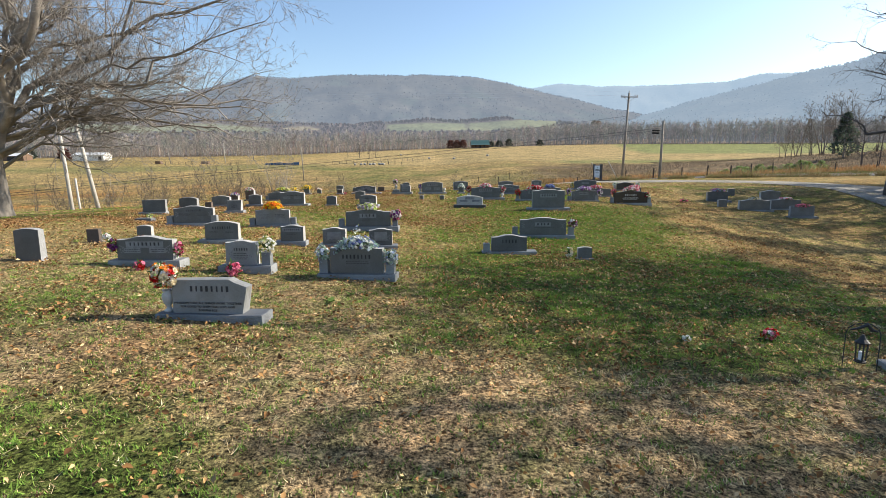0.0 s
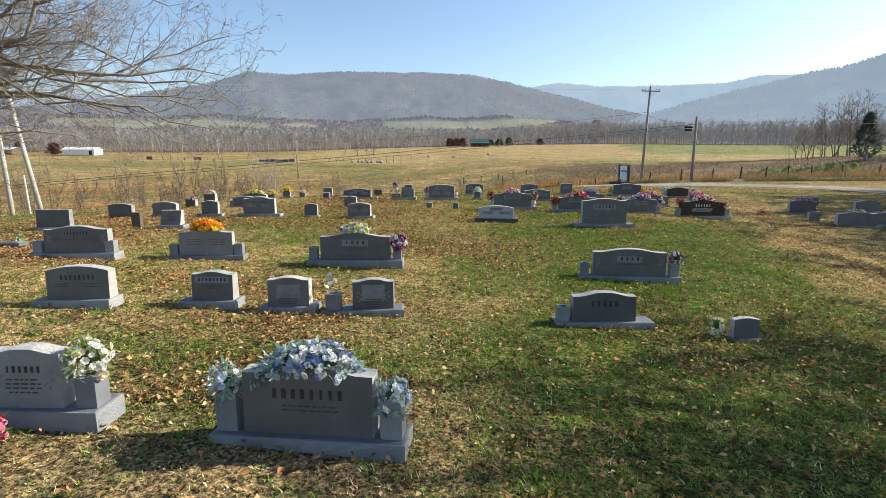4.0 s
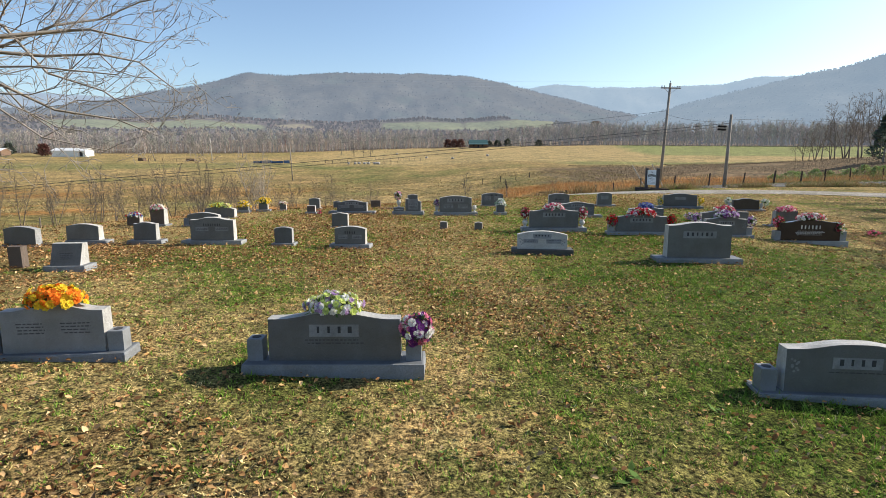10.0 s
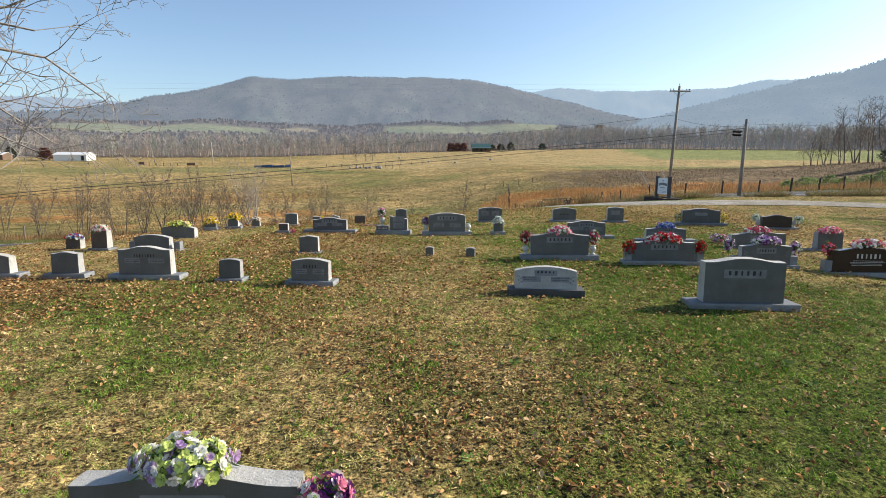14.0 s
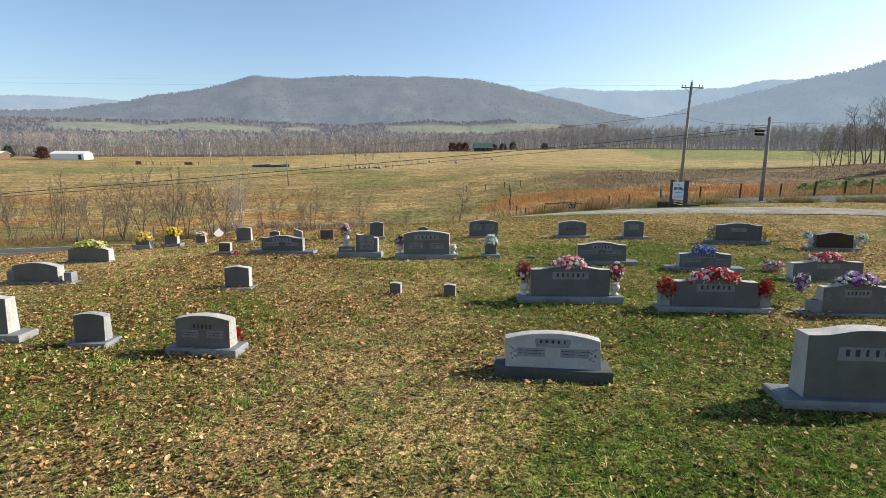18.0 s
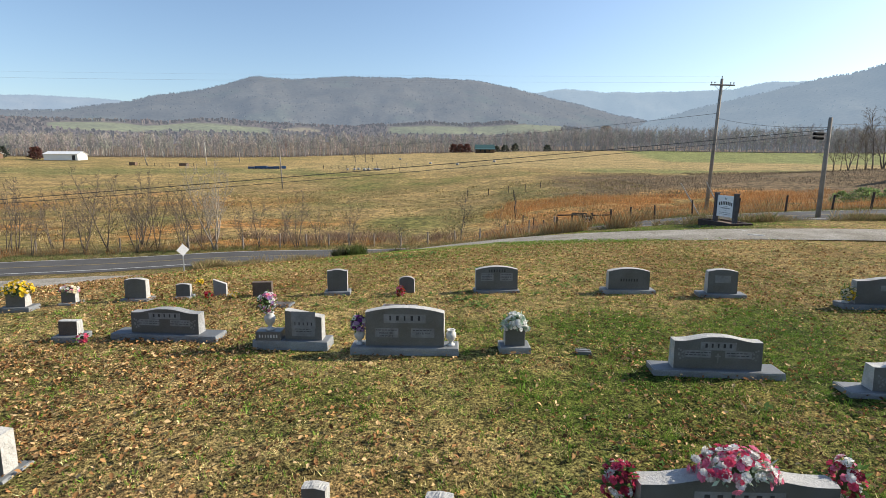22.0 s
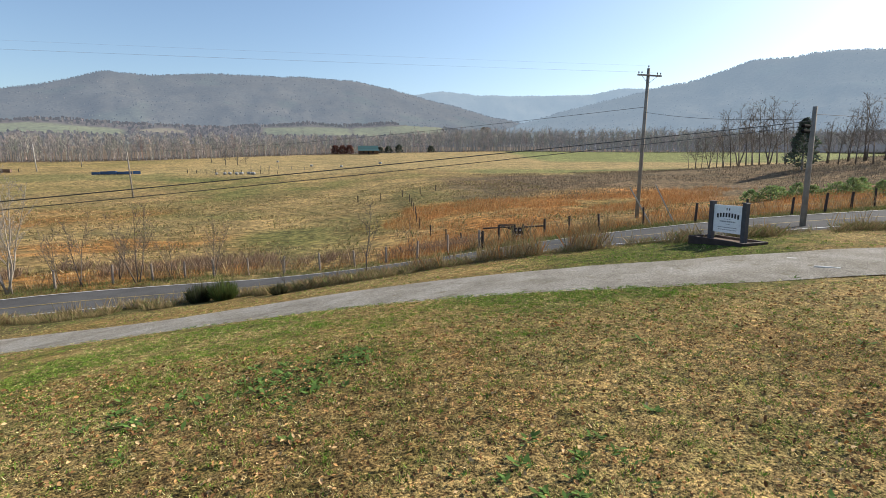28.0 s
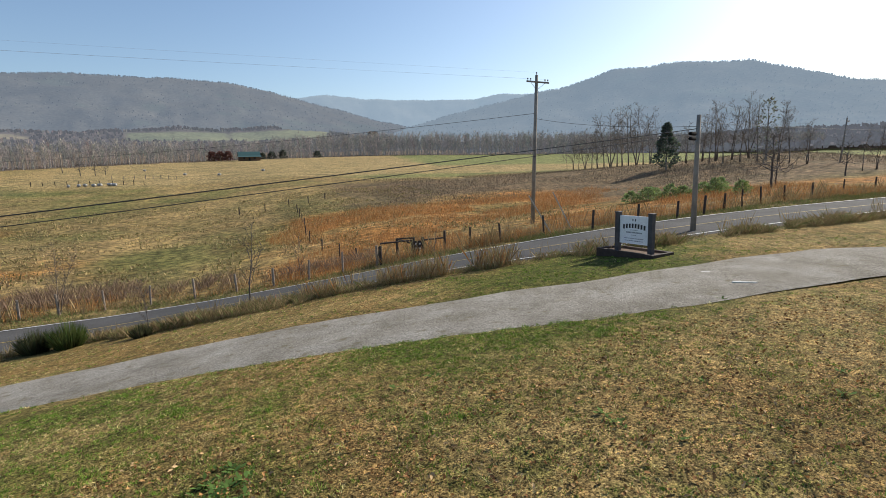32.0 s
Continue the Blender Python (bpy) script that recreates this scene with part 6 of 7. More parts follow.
wire(LEFT, (-82, 46.8, -4.0), 0.1, 0.018)
wire(LEFT - Vector((0, 0, 0.2)), (-82, 46.8, -4.3), 0.1, 0.013)
utility_pole(-82.2, 46.8, gz(-82.2, 46.8), (-82.2, 46.8, -3.6), 0.14, "pole_wood", "weathered pole far along the road")
wire(BTOP + Vector((0, 0, 0.3)), (80, 60, 6.4), 0.5, 0.012, "wire_dull", "grey cable slung between poles")
for k, dz in ((-1.05, -0.3), (0.75, -0.3), (0, 0.2)):
    wire((23.9 + k, 70.3, 10.55 + dz), (23.9 + k - 140, 64.5, 11.4 + dz), 0.6, 0.0032, "wire_pale", "thin power line over the field")
wire((23.7, 70.2, 7.6), (-40.5, 150, 6.4), 0.8, 0.016)
wire((23.7, 70.2, 7.2), BTOP + Vector((0, 0, 0.1)), 0.25, 0.012)
closure = thing("cable_closure", Matrix.Translation((20.7, 52.6, 4.72)), "black cable splice case hanging on the wires", "cable case")
for k in (-0.13, 0.10):
    s = Shape().use("rubber").tube([(-0.5, -0.24, k), (-0.42, -0.2, k), (0.3, 0.16, k), (0.4, 0.2, k)], [0.03, 0.085, 0.085, 0.03], 10)
    part("case", s, closure)

# ---- cemetery sign ----
plain("sign_post", (0.065, 0.063, 0.07), 0.7, vary=0.25)
plain("sign_timber", (0.05, 0.032, 0.027), 0.85, vary=0.3, bumps=0.4)
plain("sign_white", (0.86, 0.87, 0.89), 0.5, vary=0.05, bumps=0.03)
plain("sign_ink", (0.03, 0.03, 0.035), 0.6)
plain("sign_grey_ink", (0.25, 0.26, 0.29), 0.6)
plain("soil", (0.13, 0.085, 0.055), 1.0, vary=0.3, bumps=0.8)


def entrance_sign():
    a, b = Vector((14.15, 50.3)), Vector((14.35, 48.8))
    yaw = math.degrees(math.atan2(b.y - a.y, b.x - a.x))
    c = (a + b) / 2
    ob = thing("cemetery_sign", pose(c.x, c.y, gz(c.x, c.y), 0, 0, yaw), "white sign board between dark posts in a timber bed", "sign")
    for k in (-0.76, 0.76):
        post = part("post", Shape().use("sign_post").box(k - 0.09, k + 0.09, -0.09, 0.09, -0.3, 1.6, 0.004), ob)
        part("cap", Shape().use("sign_post").box(k - 0.11, k + 0.11, -0.11, 0.11, 1.602, 1.64, 0.012), post)
    board = part("board", Shape().use("sign_white").box(-0.665, 0.665, -0.025, 0.025, 0.42, 1.5, 0.004), ob)
    s = Shape().use("sign_ink")
    rng = random.Random(3)
    for i in range(8):
        u = (i - 3.5) / 3.5
        zz = 1.12 - 0.05 * u * u
        s.box(u * 0.47 - 0.042, u * 0.47 + 0.042, -0.029, -0.0255, zz - 0.085, zz + 0.085)
    for k in (-0.06, 0.06):
        s.box(k - 0.022, k + 0.022, -0.029, -0.0255, 1.30, 1.39)
    tagged(part("lettering", s, board, "dark bars of lettering"), kind="stuff")
    s = Shape().use("sign_grey_ink")
    for z, w, h in ((0.955, 0.16, 0.018), (0.86, 0.36, 0.05), (0.76, 0.12, 0.02), (0.63, 0.44, 0.026), (0.54, 0.42, 0.026)):
        x = -w
        while x < w:
            q = rng.uniform(0.03, 0.09)
            s.box(x, min(x + q, w), -0.029, -0.0255, z - h / 2, z + h / 2)
            x += q + 0.018
    tagged(part("small_lettering", s, board, "small grey bars of lettering"), kind="stuff")
    for x0, x1, y0, y1 in ((-1.3, 1.3, -0.62, -0.5), (-1.3, 1.3, 0.5, 0.62), (-1.3, -1.18, -0.497, 0.497), (1.18, 1.3, -0.497, 0.497)):
        part("timber", Shape().use("sign_timber").box(x0, x1, y0, y1, -0.3, 0.2, 0.01), ob)
    part("soil", Shape().use("soil").box(-1.178, 1.178, -0.498, 0.498, -0.3, 0.11), ob)


entrance_sign()

# ---- gate, fences, road sign ----
plain("fence_dark", (0.055, 0.042, 0.036), 0.9, vary=0.35, bumps=0.5)
plain("fence_grey", (0.30, 0.25, 0.20), 0.9, vary=0.35, bumps=0.5)
plain("crate_white", (0.62, 0.62, 0.6), 0.7)


def round_post(r, h, mat, lean=(0, 0)):
    return Shape().use(mat).tube([(0, 0, -0.3), (lean[0] * 0.5, lean[1] * 0.5, h * 0.5), (*lean, h)], [r, r * 0.97, r * 0.92], 8)


def pasture_gate():
    c = Vector((11.1, 65.2))
    g = gz(*c)
    ob = thing("pasture_gateway", pose(c.x, c.y, g, 0, 0, -3), "dark post-and-rail gateway in the pasture fence", "gate")
    for x, y, h in ((-2.15, 0, 1.2), (2.15, 0, 1.25), (-0.75, 1.1, 1.35), (0.35, 0.9, 1.2), (-0.12, -0.1, 1.15), (0.62, -0.05, 1.15)):
        part("post", round_post(0.085, h, "fence_dark"), ob).location = (x, y, gz(c.x + x, c.y + y) - g)
    for p, q in (((-2.15, 0, 1.02), (-0.12, -0.1, 1.1)), ((0.62, -0.05, 1.05), (2.15, 0, 1.1)), ((-0.75, 1.1, 1.1), (0.35, 0.9, 1.1)), ((-0.75, 1.1, 1.1), (-0.12, -0.1, 0.9))):
        part("rail", Shape().use("fence_dark").tube([p, q], [0.055, 0.05], 7), ob)
    leaf = part("gate_leaf", Shape().use("fence_dark").box(-0.05, 0.55, -0.2, -0.16, 0.2, 1.05, 0.01), ob, "dark solid gate leaf")
    for x, z in ((0.12, 0.86), (0.38, 0.86), (0.12, 0.58), (0.38, 0.56), (0.2, 0.34)):
        part("plate", Shape().use("crate_white").box(x - 0.06, x + 0.06, -0.212, -0.202, z - 0.05, z + 0.05), leaf, "small pale plate")


pasture_gate()


def fence_line(pts, mat, h, r, label, every, wires=3, seed=1):
    line = smooth_line(pts, every)
    rng = random.Random(seed)
    o = Vector((*line[0], gz(*line[0])))
    ob = thing("wire_fence", Matrix.Translation(o), label, "fence", "fences")
    tops = []
    for x, y in line:
        z = gz(x, y)
        hh = h * rng.uniform(0.9, 1.1)
        lean = (rng.gauss(0, 0.05), rng.gauss(0, 0.05))
        part("post", round_post(r * rng.uniform(0.85, 1.15), hh, mat, lean), ob).location = Vector((x, y, z)) - o
        tops.append((Vector((x, y, z)) - o, lean))
    for k in range(wires):
        s = Shape().use("wire_dull")
        u = 0.35 + 0.55 * k / max(1, wires - 1)
        s.tube([p + Vector((0, 0, h * 0.9 * u)) for p, _ in tops], [0.004] * len(tops), 3)
        part("strand", s, ob)


fence_line([(-80, 63), (-60, 65), (-44, 66.8), (-30, 69.5), (-19.5, 71.6), (-13.8, 73), (-9.7, 73.4), (-4.6, 73), (0.7, 71.5), (5, 68.5), (8.8, 65.6)], "fence_grey", 1.25, 0.075, "weathered grey posts strung with wire by the road", 5.2, seed=2)
fence_line([(13.3, 65.1), (15.5, 61.8), (20, 58.8), (25.7, 57.8), (31.9, 59.4), (37.3, 60.5), (45, 61.5), (56, 62.5), (70, 64.5), (90, 68)], "fence_dark", 1.2, 0.07, "dark posts strung with wire along the road", 4.2, seed=3)
fence_line([(9.2, 66.5), (8.8, 76), (8.5, 88), (10, 100), (12, 118)], "fence_dark", 1.15, 0.06, "thin dark posts running out into the pasture", 5.0, seed=4)
fence_line([(4, 128), (12, 127), (19, 131)], "fence_dark", 1.2, 0.08, "short run of dark posts in the pasture", 3.0, seed=5)
for k, (gxa, gya, dxa) in enumerate(((18.2, 60.2, -1.5), (20.0, 60.6, -1.3))):
    s = Shape().use("pole_pale").tube([(0, 0, -0.1), (dxa, 0.3, 2.4)], [0.05, 0.04], 7)
    ob = new("leaning_stake", s.mesh("leaning_stake"))
    ob.location = (gxa, gya, gz(gxa, gya))
    tagged(ob, "pale thin stake leaning over the fence", "stake", "leaning stakes")


def road_sign():
    x, y = -18.1, 57.6
    ob = thing("road_sign", pose(x, y, gz(x, y), 0, 0, 47), "bare metal back of a diamond road sign", "road sign")
    part("post", Shape().use("steel").box(-0.03, 0.03, -0.03, 0.03, -0.3, 2.2), ob)
    s = Shape().use("sign_back")
    r = 0.42
    ring = [(0, -r), (r, 0), (0, r), (-r, 0)]
    s.add([(a, -0.045, 1.75 + b) for a, b in ring] + [(a, -0.035, 1.75 + b) for a, b in ring], [(0, 1, 2, 3), (7, 6, 5, 4), (0, 4, 5, 1), (1, 5, 6, 2), (2, 6, 7, 3), (3, 7, 4, 0)])
    part("plate", s, ob, "pale grey diamond plate")


plain("sign_back", (0.55, 0.56, 0.57), 0.6, 0.0, vary=0.12)
road_sign()

# white patches on the drive
for mx, my, w, l in ((12.45, 43.65, 0.09, 0.6), (12.9, 45.2, 0.12, 0.3)):
    s = Shape().use("road_white").box(-l / 2, l / 2, -w / 2, w / 2, -0.03, 0.012, 0.003)
    ob = new("white_slab", s.mesh("white_slab"))
    ob.matrix_world = pose(mx, my, gz(mx, my) + 0.035, 0, 0, -38)
    tagged(ob, "flat white slab let into the gravel drive", "slab", "white slabs")

# ---- farm buildings and farmyard things ----
plain("metal_white", (0.74, 0.74, 0.72), 0.4, 0.1, vary=0.06)
plain("metal_green", (0.05, 0.11, 0.10), 0.45, 0.1, vary=0.15)
plain("wood_brown", (0.16, 0.10, 0.065), 0.85)
# near-black panels on the walls stand for unlit insides at windows and doorways
plain("dark_opening_panel", (0.03, 0.03, 0.035), 0.8)
plain("tarp_blue", (0.03, 0.085, 0.20), 0.5, vary=0.3)
plain("wrap_white", (0.36, 0.35, 0.33), 0.6)
plain("hay", (0.42, 0.34, 0.2), 1.0, bumps=0.6)


def gable_house(x, y, yaw, w, d, h, rise, wall, roof, label, name, openings=(), porch=False, over=0.4):
    ob = thing(name, pose(x, y, gz(x, y) - 0.1, 0, 0, yaw), label, "building")
    s = Shape().use(wall)
    a, b = w / 2, d / 2
    s.add([(-a, -b, 0), (a, -b, 0), (a, b, 0), (-a, b, 0), (-a, -b, h), (a, -b, h), (a, b, h), (-a, b, h), (-a, 0, h + rise), (a, 0, h + rise)],
          [(0, 1, 5, 4), (2, 3, 7, 6), (1, 2, 6, 9, 5), (3, 0, 4, 8, 7), (3, 2, 1, 0)])
    walls = part("wall", s, ob)
    for side in (-1, 1):
        k = rise / b
        e = b + over
        r = Shape().use(roof)
        z0, z1 = h - k * over, h + rise
        pts = [(-a - over, side * e, z0 + 0.02), (a + over, side * e, z0 + 0.02), (a + over, 0, z1 + 0.02), (-a - over, 0, z1 + 0.02)]
        r.add(pts + [(p, q, c + 0.12) for p, q, c in pts], [(0, 1, 2, 3), (7, 6, 5, 4), (0, 4, 5, 1), (2, 6, 7, 3), (1, 5, 6, 2), (3, 7, 4, 0)])
        part("roof", r, ob)
    for x0, x1, z0, z1, mat, nm in openings:
        part(nm, Shape().use(mat).box(x0, x1, -b - 0.06, -b + 0.05, z0, z1), walls)
    if porch:
        r = Shape().use(roof)
        r.add([(-a - 0.6, -b - 3, h * 0.72), (a + 0.6, -b - 3, h * 0.72), (a + 0.6, -b, h * 0.98), (-a - 0.6, -b, h * 0.98)] + [(-a - 0.6, -b - 3, h * 0.72 + 0.12), (a + 0.6, -b - 3, h * 0.72 + 0.12), (a + 0.6, -b, h * 0.98 + 0.12), (-a - 0.6, -b, h * 0.98 + 0.12)],
              [(0, 1, 2, 3), (7, 6, 5, 4), (0, 4, 5, 1), (2, 6, 7, 3), (1, 5, 6, 2), (3, 7, 4, 0)])
        part("porch_roof", r, ob)
        for i in range(6):
            q = -a + i * w / 5
            part("porch_post", Shape().use("wood_brown").box(q - 0.1, q + 0.1, -b - 2.9, -b - 2.7, 0, h * 0.74), ob)


gable_house(26, 401, 0, 13, 8, 3.2, 2.6, "wood_brown", "metal_green", "brown farmhouse with a green metal roof and porch", "farmhouse", [(-4, -2.8, 1, 2.4, "dark_opening_panel", "window"), (2.5, 3.7, 1, 2.4, "dark_opening_panel", "window"), (-0.6, 0.5, 0, 2.2, "dark_opening_panel", "door")], porch=True)
gable_house(-186, 279, 8, 15, 9, 2.9, 1.3, "metal_white", "metal_white", "long white metal farm shed", "farm_shed", [(5.0, 6.4, 0.1, 2.4, "dark_opening_panel", "door")])
gable_house(-236, 288, 8, 16, 8, 2.6, 1.3, "wood_brown", "metal_white", "low open barn with a pale roof", "barn", [(-6, -2, 0.1, 2.2, "dark_opening_panel", "doorway"), (0, 5, 0.1, 2.2, "dark_opening_panel", "doorway")])


def round_bale(x, y, r=0.75, mat="hay", label="round hay bale lying in the field", yaw=20):
    s = Shape().use(mat)
    s.lathe([(r * 0.94, -0.65), (r, -0.55), (r, 0.55), (r * 0.94, 0.65)], 18)
    ob = new("hay_bale", s.mesh("hay_bale", True))
    ob.matrix_world = pose(x, y, gz(x, y) + r * 0.96, 90, 0, yaw)
    tagged(ob, label, "hay bale", "hay bales")


for k in range(7):
    round_bale(-37 + 1.9 * k + 0.5 * (k % 2), 217 + 0.8 * (k % 3), 0.42, "wrap_white", "white-wrapped round bale in a row", 15 + 7 * k)
for bx, by in ((-8, 262), (4, 247), (20, 252), (-25, 300)):
    round_bale(bx, by, 0.42, "wrap_white", "white-wrapped round bale in the field", 30)


def trough(x, y, w, d, h, mat, label, name, yaw=0):
    """An open-topped box with thin walls."""
    ob = thing(name, pose(x, y, gz(x, y) - 0.05, 0, 0, yaw), label, "farm gear")
    s = Shape().use(mat)
    t = 0.08
    for x0, x1, y0, y1 in ((-w / 2, w / 2, -d / 2, -d / 2 + t), (-w / 2, w / 2, d / 2 - t, d / 2), (-w / 2, -w / 2 + t, -d / 2 + t, d / 2 - t), (w / 2 - t, w / 2, -d / 2 + t, d / 2 - t)):
        s.box(x0, x1, y0, y1, 0.1, h, 0.01)
    s.box(-w / 2 + t, w / 2 - t, -d / 2 + t, d / 2 - t, 0.1, 0.18)
    part("body", s, ob)
    for k in (-0.4, 0.4):
        part("skid", Shape().use("fence_dark").box(k * w - 0.08, k * w + 0.08, -d / 2, d / 2, -0.1, 0.098), ob)


for k in range(6):
    trough(-75 + 2.35 * k, 224 + 0.5 * (k % 2), 2.2, 2.0, 0.85 + 0.15 * (k % 3), "tarp_blue", "blue plastic feed trough in a row", "feed_trough", 4 * k)
trough(-108, 238, 3.2, 2.0, 1.2, "wood_brown", "brown wooden feed bunk in the farmyard", "feed_bunk", 8)
trough(-130, 240, 2.6, 1.6, 1.4, "wood_brown", "brown wooden feed bunk in the farmyard", "feed_bunk", -6)
fence_line([(-125, 236), (-112, 234), (-104, 238)], "fence_dark", 1.3, 0.1, "dark rails round the farmyard", 3.0, seed=8)
fence_line([(-48, 226), (-30, 222), (-18, 219)], "fence_dark", 1.3, 0.1, "dark posts beside the wrapped bales", 3.0, seed=9)
fence_line([(-30, 245), (-20, 246), (-10, 239)], "fence_grey", 1.3, 0.1, "grey posts crossing the hay field", 3.0, seed=10)


# ---- flowers ----
WHITE, CREAM, YELLOW, LIMEW = (0.80, 0.80, 0.77), (0.80, 0.70, 0.48), (0.85, 0.62, 0.05), (0.62, 0.72, 0.22)
ORANGE, RED, PINK, ROSE = (0.85, 0.25, 0.03), (0.50, 0.02, 0.025), (0.78, 0.25, 0.38), (0.62, 0.08, 0.16)
PURPLE, LILAC, BLUE, SKYB, MAROON = (0.20, 0.05, 0.24), (0.48, 0.33, 0.58), (0.08, 0.12, 0.38), (0.46, 0.54, 0.68), (0.26, 0.03, 0.06)
GREEN, SAGE = (0.09, 0.17, 0.05), (0.36, 0.48, 0.38)


def blooms(rng, c, n_dir, r, petals=7):
    """Open flowers: two rings of petals each, at centres c, facing n_dir."""
    n = len(c)
    nd = n_dir / (np.linalg.norm(n_dir, axis=1)[:, None] + 1e-9)
    s = np.cross(nd, rng.randn(n, 3))
    s /= np.linalg.norm(s, axis=1)[:, None] + 1e-9
    u = np.cross(nd, s)
    quads = []
    for ring, (reach, rise, turn) in enumerate(((1.0, 0.25, 0.0), (0.62, 0.55, 0.5))):
        for k in range(petals):
            a = 2 * math.pi * (k + turn) / petals
            w = math.pi / petals * 0.95

            def at(ang, q, h):
                return c + (s * math.cos(ang) + u * math.sin(ang)) * (r * q * reach)[:, None] + nd * (r * h)[:, None]

            quads.append(np.stack([at(a, 0.08, 0.05), at(a - w, 0.82, rise * 0.8), at(a, 0.98, rise), at(a + w, 0.82, rise * 0.8)], 1))
    return np.concatenate(quads).reshape(-1, 3)


def bouquet(x, y, z, size, colours, n, label, r=0.035, dome=True, leaf=GREEN, seed=None, name="flower_arrangement", spill=0.0):
    """A bunch of artificial flowers over an ellipsoid of half-axes `size`."""
    seed = seed if seed is not None else int(abs(x) * 131 + y * 17) % 9999
    n = int(n * 1.3)
    rng = np.random.RandomState(seed)
    ob = thing(name, Matrix.Translation((x, y, z)), label, "flowers", "grave flowers")
    size = np.array(size)
    parts_of = np.array_split(rng.permutation(n), len(colours))
    d = rng.randn(n, 3)
    d /= np.linalg.norm(d, axis=1)[:, None]
    if dome:
        d[:, 2] = np.abs(d[:, 2]) * 1.0 - 0.12
    c = d * size * (0.72 + 0.34 * rng.rand(n, 1))
    c[:, 2] -= spill * np.abs(c[:, 0] / size[0]) ** 2
    for k, col in enumerate(colours):
        i = parts_of[k]
        v = blooms(rng, c[i], d[i] + rng.randn(len(i), 3) * 0.25, r * (0.7 + 0.6 * rng.rand(len(i))))
        t = np.array(col) * (0.75 + 0.4 * rng.rand(len(v) // 4, 1)).repeat(4, 0)
        tagged(part("blossom_mass", fast_mesh("blossom_mass", v, np.arange(len(v)).reshape(-1, 4), "petal", np.clip(t, 0, 0.95)), ob), kind="stuff")
    m = int(n * 1.3)
    dl = rng.randn(m, 3)
    dl /= np.linalg.norm(dl, axis=1)[:, None]
    if dome:
        dl[:, 2] = np.abs(dl[:, 2]) - 0.25
    cl = dl * size * (0.45 + 0.45 * rng.rand(m, 1))
    w = np.cross(dl, rng.randn(m, 3))
    w /= np.linalg.norm(w, axis=1)[:, None] + 1e-9
    L = (0.035 + 0.04 * rng.rand(m))[:, None]
    out = dl + rng.randn(m, 3) * 0.4
    v = np.stack([cl, cl + out * L * 0.5 + w * L * 0.22, cl + out * L, cl + out * L * 0.5 - w * L * 0.22], 1).reshape(-1, 3)
    t = np.array(leaf) * (0.6 + 0.8 * rng.rand(m, 1)).repeat(4, 0)
    tagged(part("foliage", fast_mesh("foliage", v, np.arange(4 * m).reshape(-1, 4), "petal", np.clip(t, 0, 0.9)), ob), kind="stuff")
    if n < 12:
        return ob
    core = Shape().use("flower_core")
    core.lathe([(0.2 * size[0], -0.3 * size[2]), (0.5 * size[0], 0), (0.4 * size[0], 0.4 * size[2]), (0.1 * size[0], 0.6 * size[2])], 10)
    e = part("foam", core, ob)
    e.scale = (1, size[1] / size[0], 1)
    return ob


plain("flower_core", (0.05, 0.08, 0.03), 0.9)


def on(x, y, h, size, colours, n, label, **kw):
    """Flowers fixed on the top of a headstone that is h high and stands with its front at (x, y)."""
    return bouquet(x, y + 0.17, gz(x, y) + h, size, colours, n, label, **kw)


# flower saddles on the stones
on(-1.55, 9.73, 0.62, (0.44, 0.2, 0.2), (SKYB, WHITE, (0.55, 0.63, 0.70), WHITE, SAGE, (0.16, 0.20, 0.42)), 230, "blue and white silk flower saddle on a headstone", leaf=SAGE, spill=0.16, r=0.03)
on(-5.28, 16.35, 0.62, (0.30, 0.2, 0.18), (YELLOW, ORANGE, YELLOW, ORANGE), 140, "orange and yellow flower saddle on a headstone", r=0.042)
on(-2.30, 16.25, 0.70, (0.31, 0.2, 0.17), (WHITE, LIMEW, LILAC, LIMEW, WHITE), 120, "white, lime and lilac flower saddle on a headstone", r=0.036)
on(2.05, 25.89, 0.66, (0.30, 0.2, 0.18), (ROSE, WHITE, PINK, WHITE), 120, "rose and white flower saddle on a headstone", leaf=SAGE)
on(4.38, 25.41, 0.57, (0.46, 0.2, 0.2), (RED, RED, ROSE, WHITE), 130, "red and white flower saddle on a headstone", leaf=SAGE, spill=0.08)
on(6.70, 25.33, 0.57, (0.36, 0.2, 0.17), (LILAC, PURPLE, LILAC, WHITE), 110, "lilac flower saddle on a headstone")
on(7.98, 27.79, 0.47, (0.36, 0.2, 0.15), (PINK, WHITE, ROSE), 90, "pink and white flower saddle on a headstone")
on(9.99, 27.82, 0.54, (0.36, 0.2, 0.16), (PINK, ROSE, WHITE), 90, "pink flower saddle on a headstone")
on(8.87, 25.09, 0.68, (0.42, 0.2, 0.17), (PINK, WHITE, ROSE, WHITE), 110, "pink and white flower saddle on a black headstone")
on(5.73, 28.53, 0.44, (0.27, 0.18, 0.16), (BLUE, (0.13, 0.16, 0.5), SKYB), 100, "deep blue flower saddle on a headstone", leaf=SAGE)
on(14.42, 27.87, 0.57, (0.4, 0.2, 0.14), (PINK, SKYB, LILAC), 60, "pink and blue flower saddle on a headstone")
on(16.87, 24.83, 0.55, (0.36, 0.2, 0.14), (PINK, ROSE), 50, "pink flower saddle on a headstone")
on(17.13, 26.47, 0.53, (0.36, 0.2, 0.13), (WHITE, PINK), 50, "white and pink flower saddle on a headstone")
on(15.38, 26.15, 0.58, (0.3, 0.16, 0.1), (WHITE, CREAM), 30, "white flowers on a headstone")
on(-10.07, 27.42, 0.54, (0.26, 0.18, 0.17), (WHITE, PINK, CREAM, WHITE), 70, "white and pink flowers on a narrow stone")
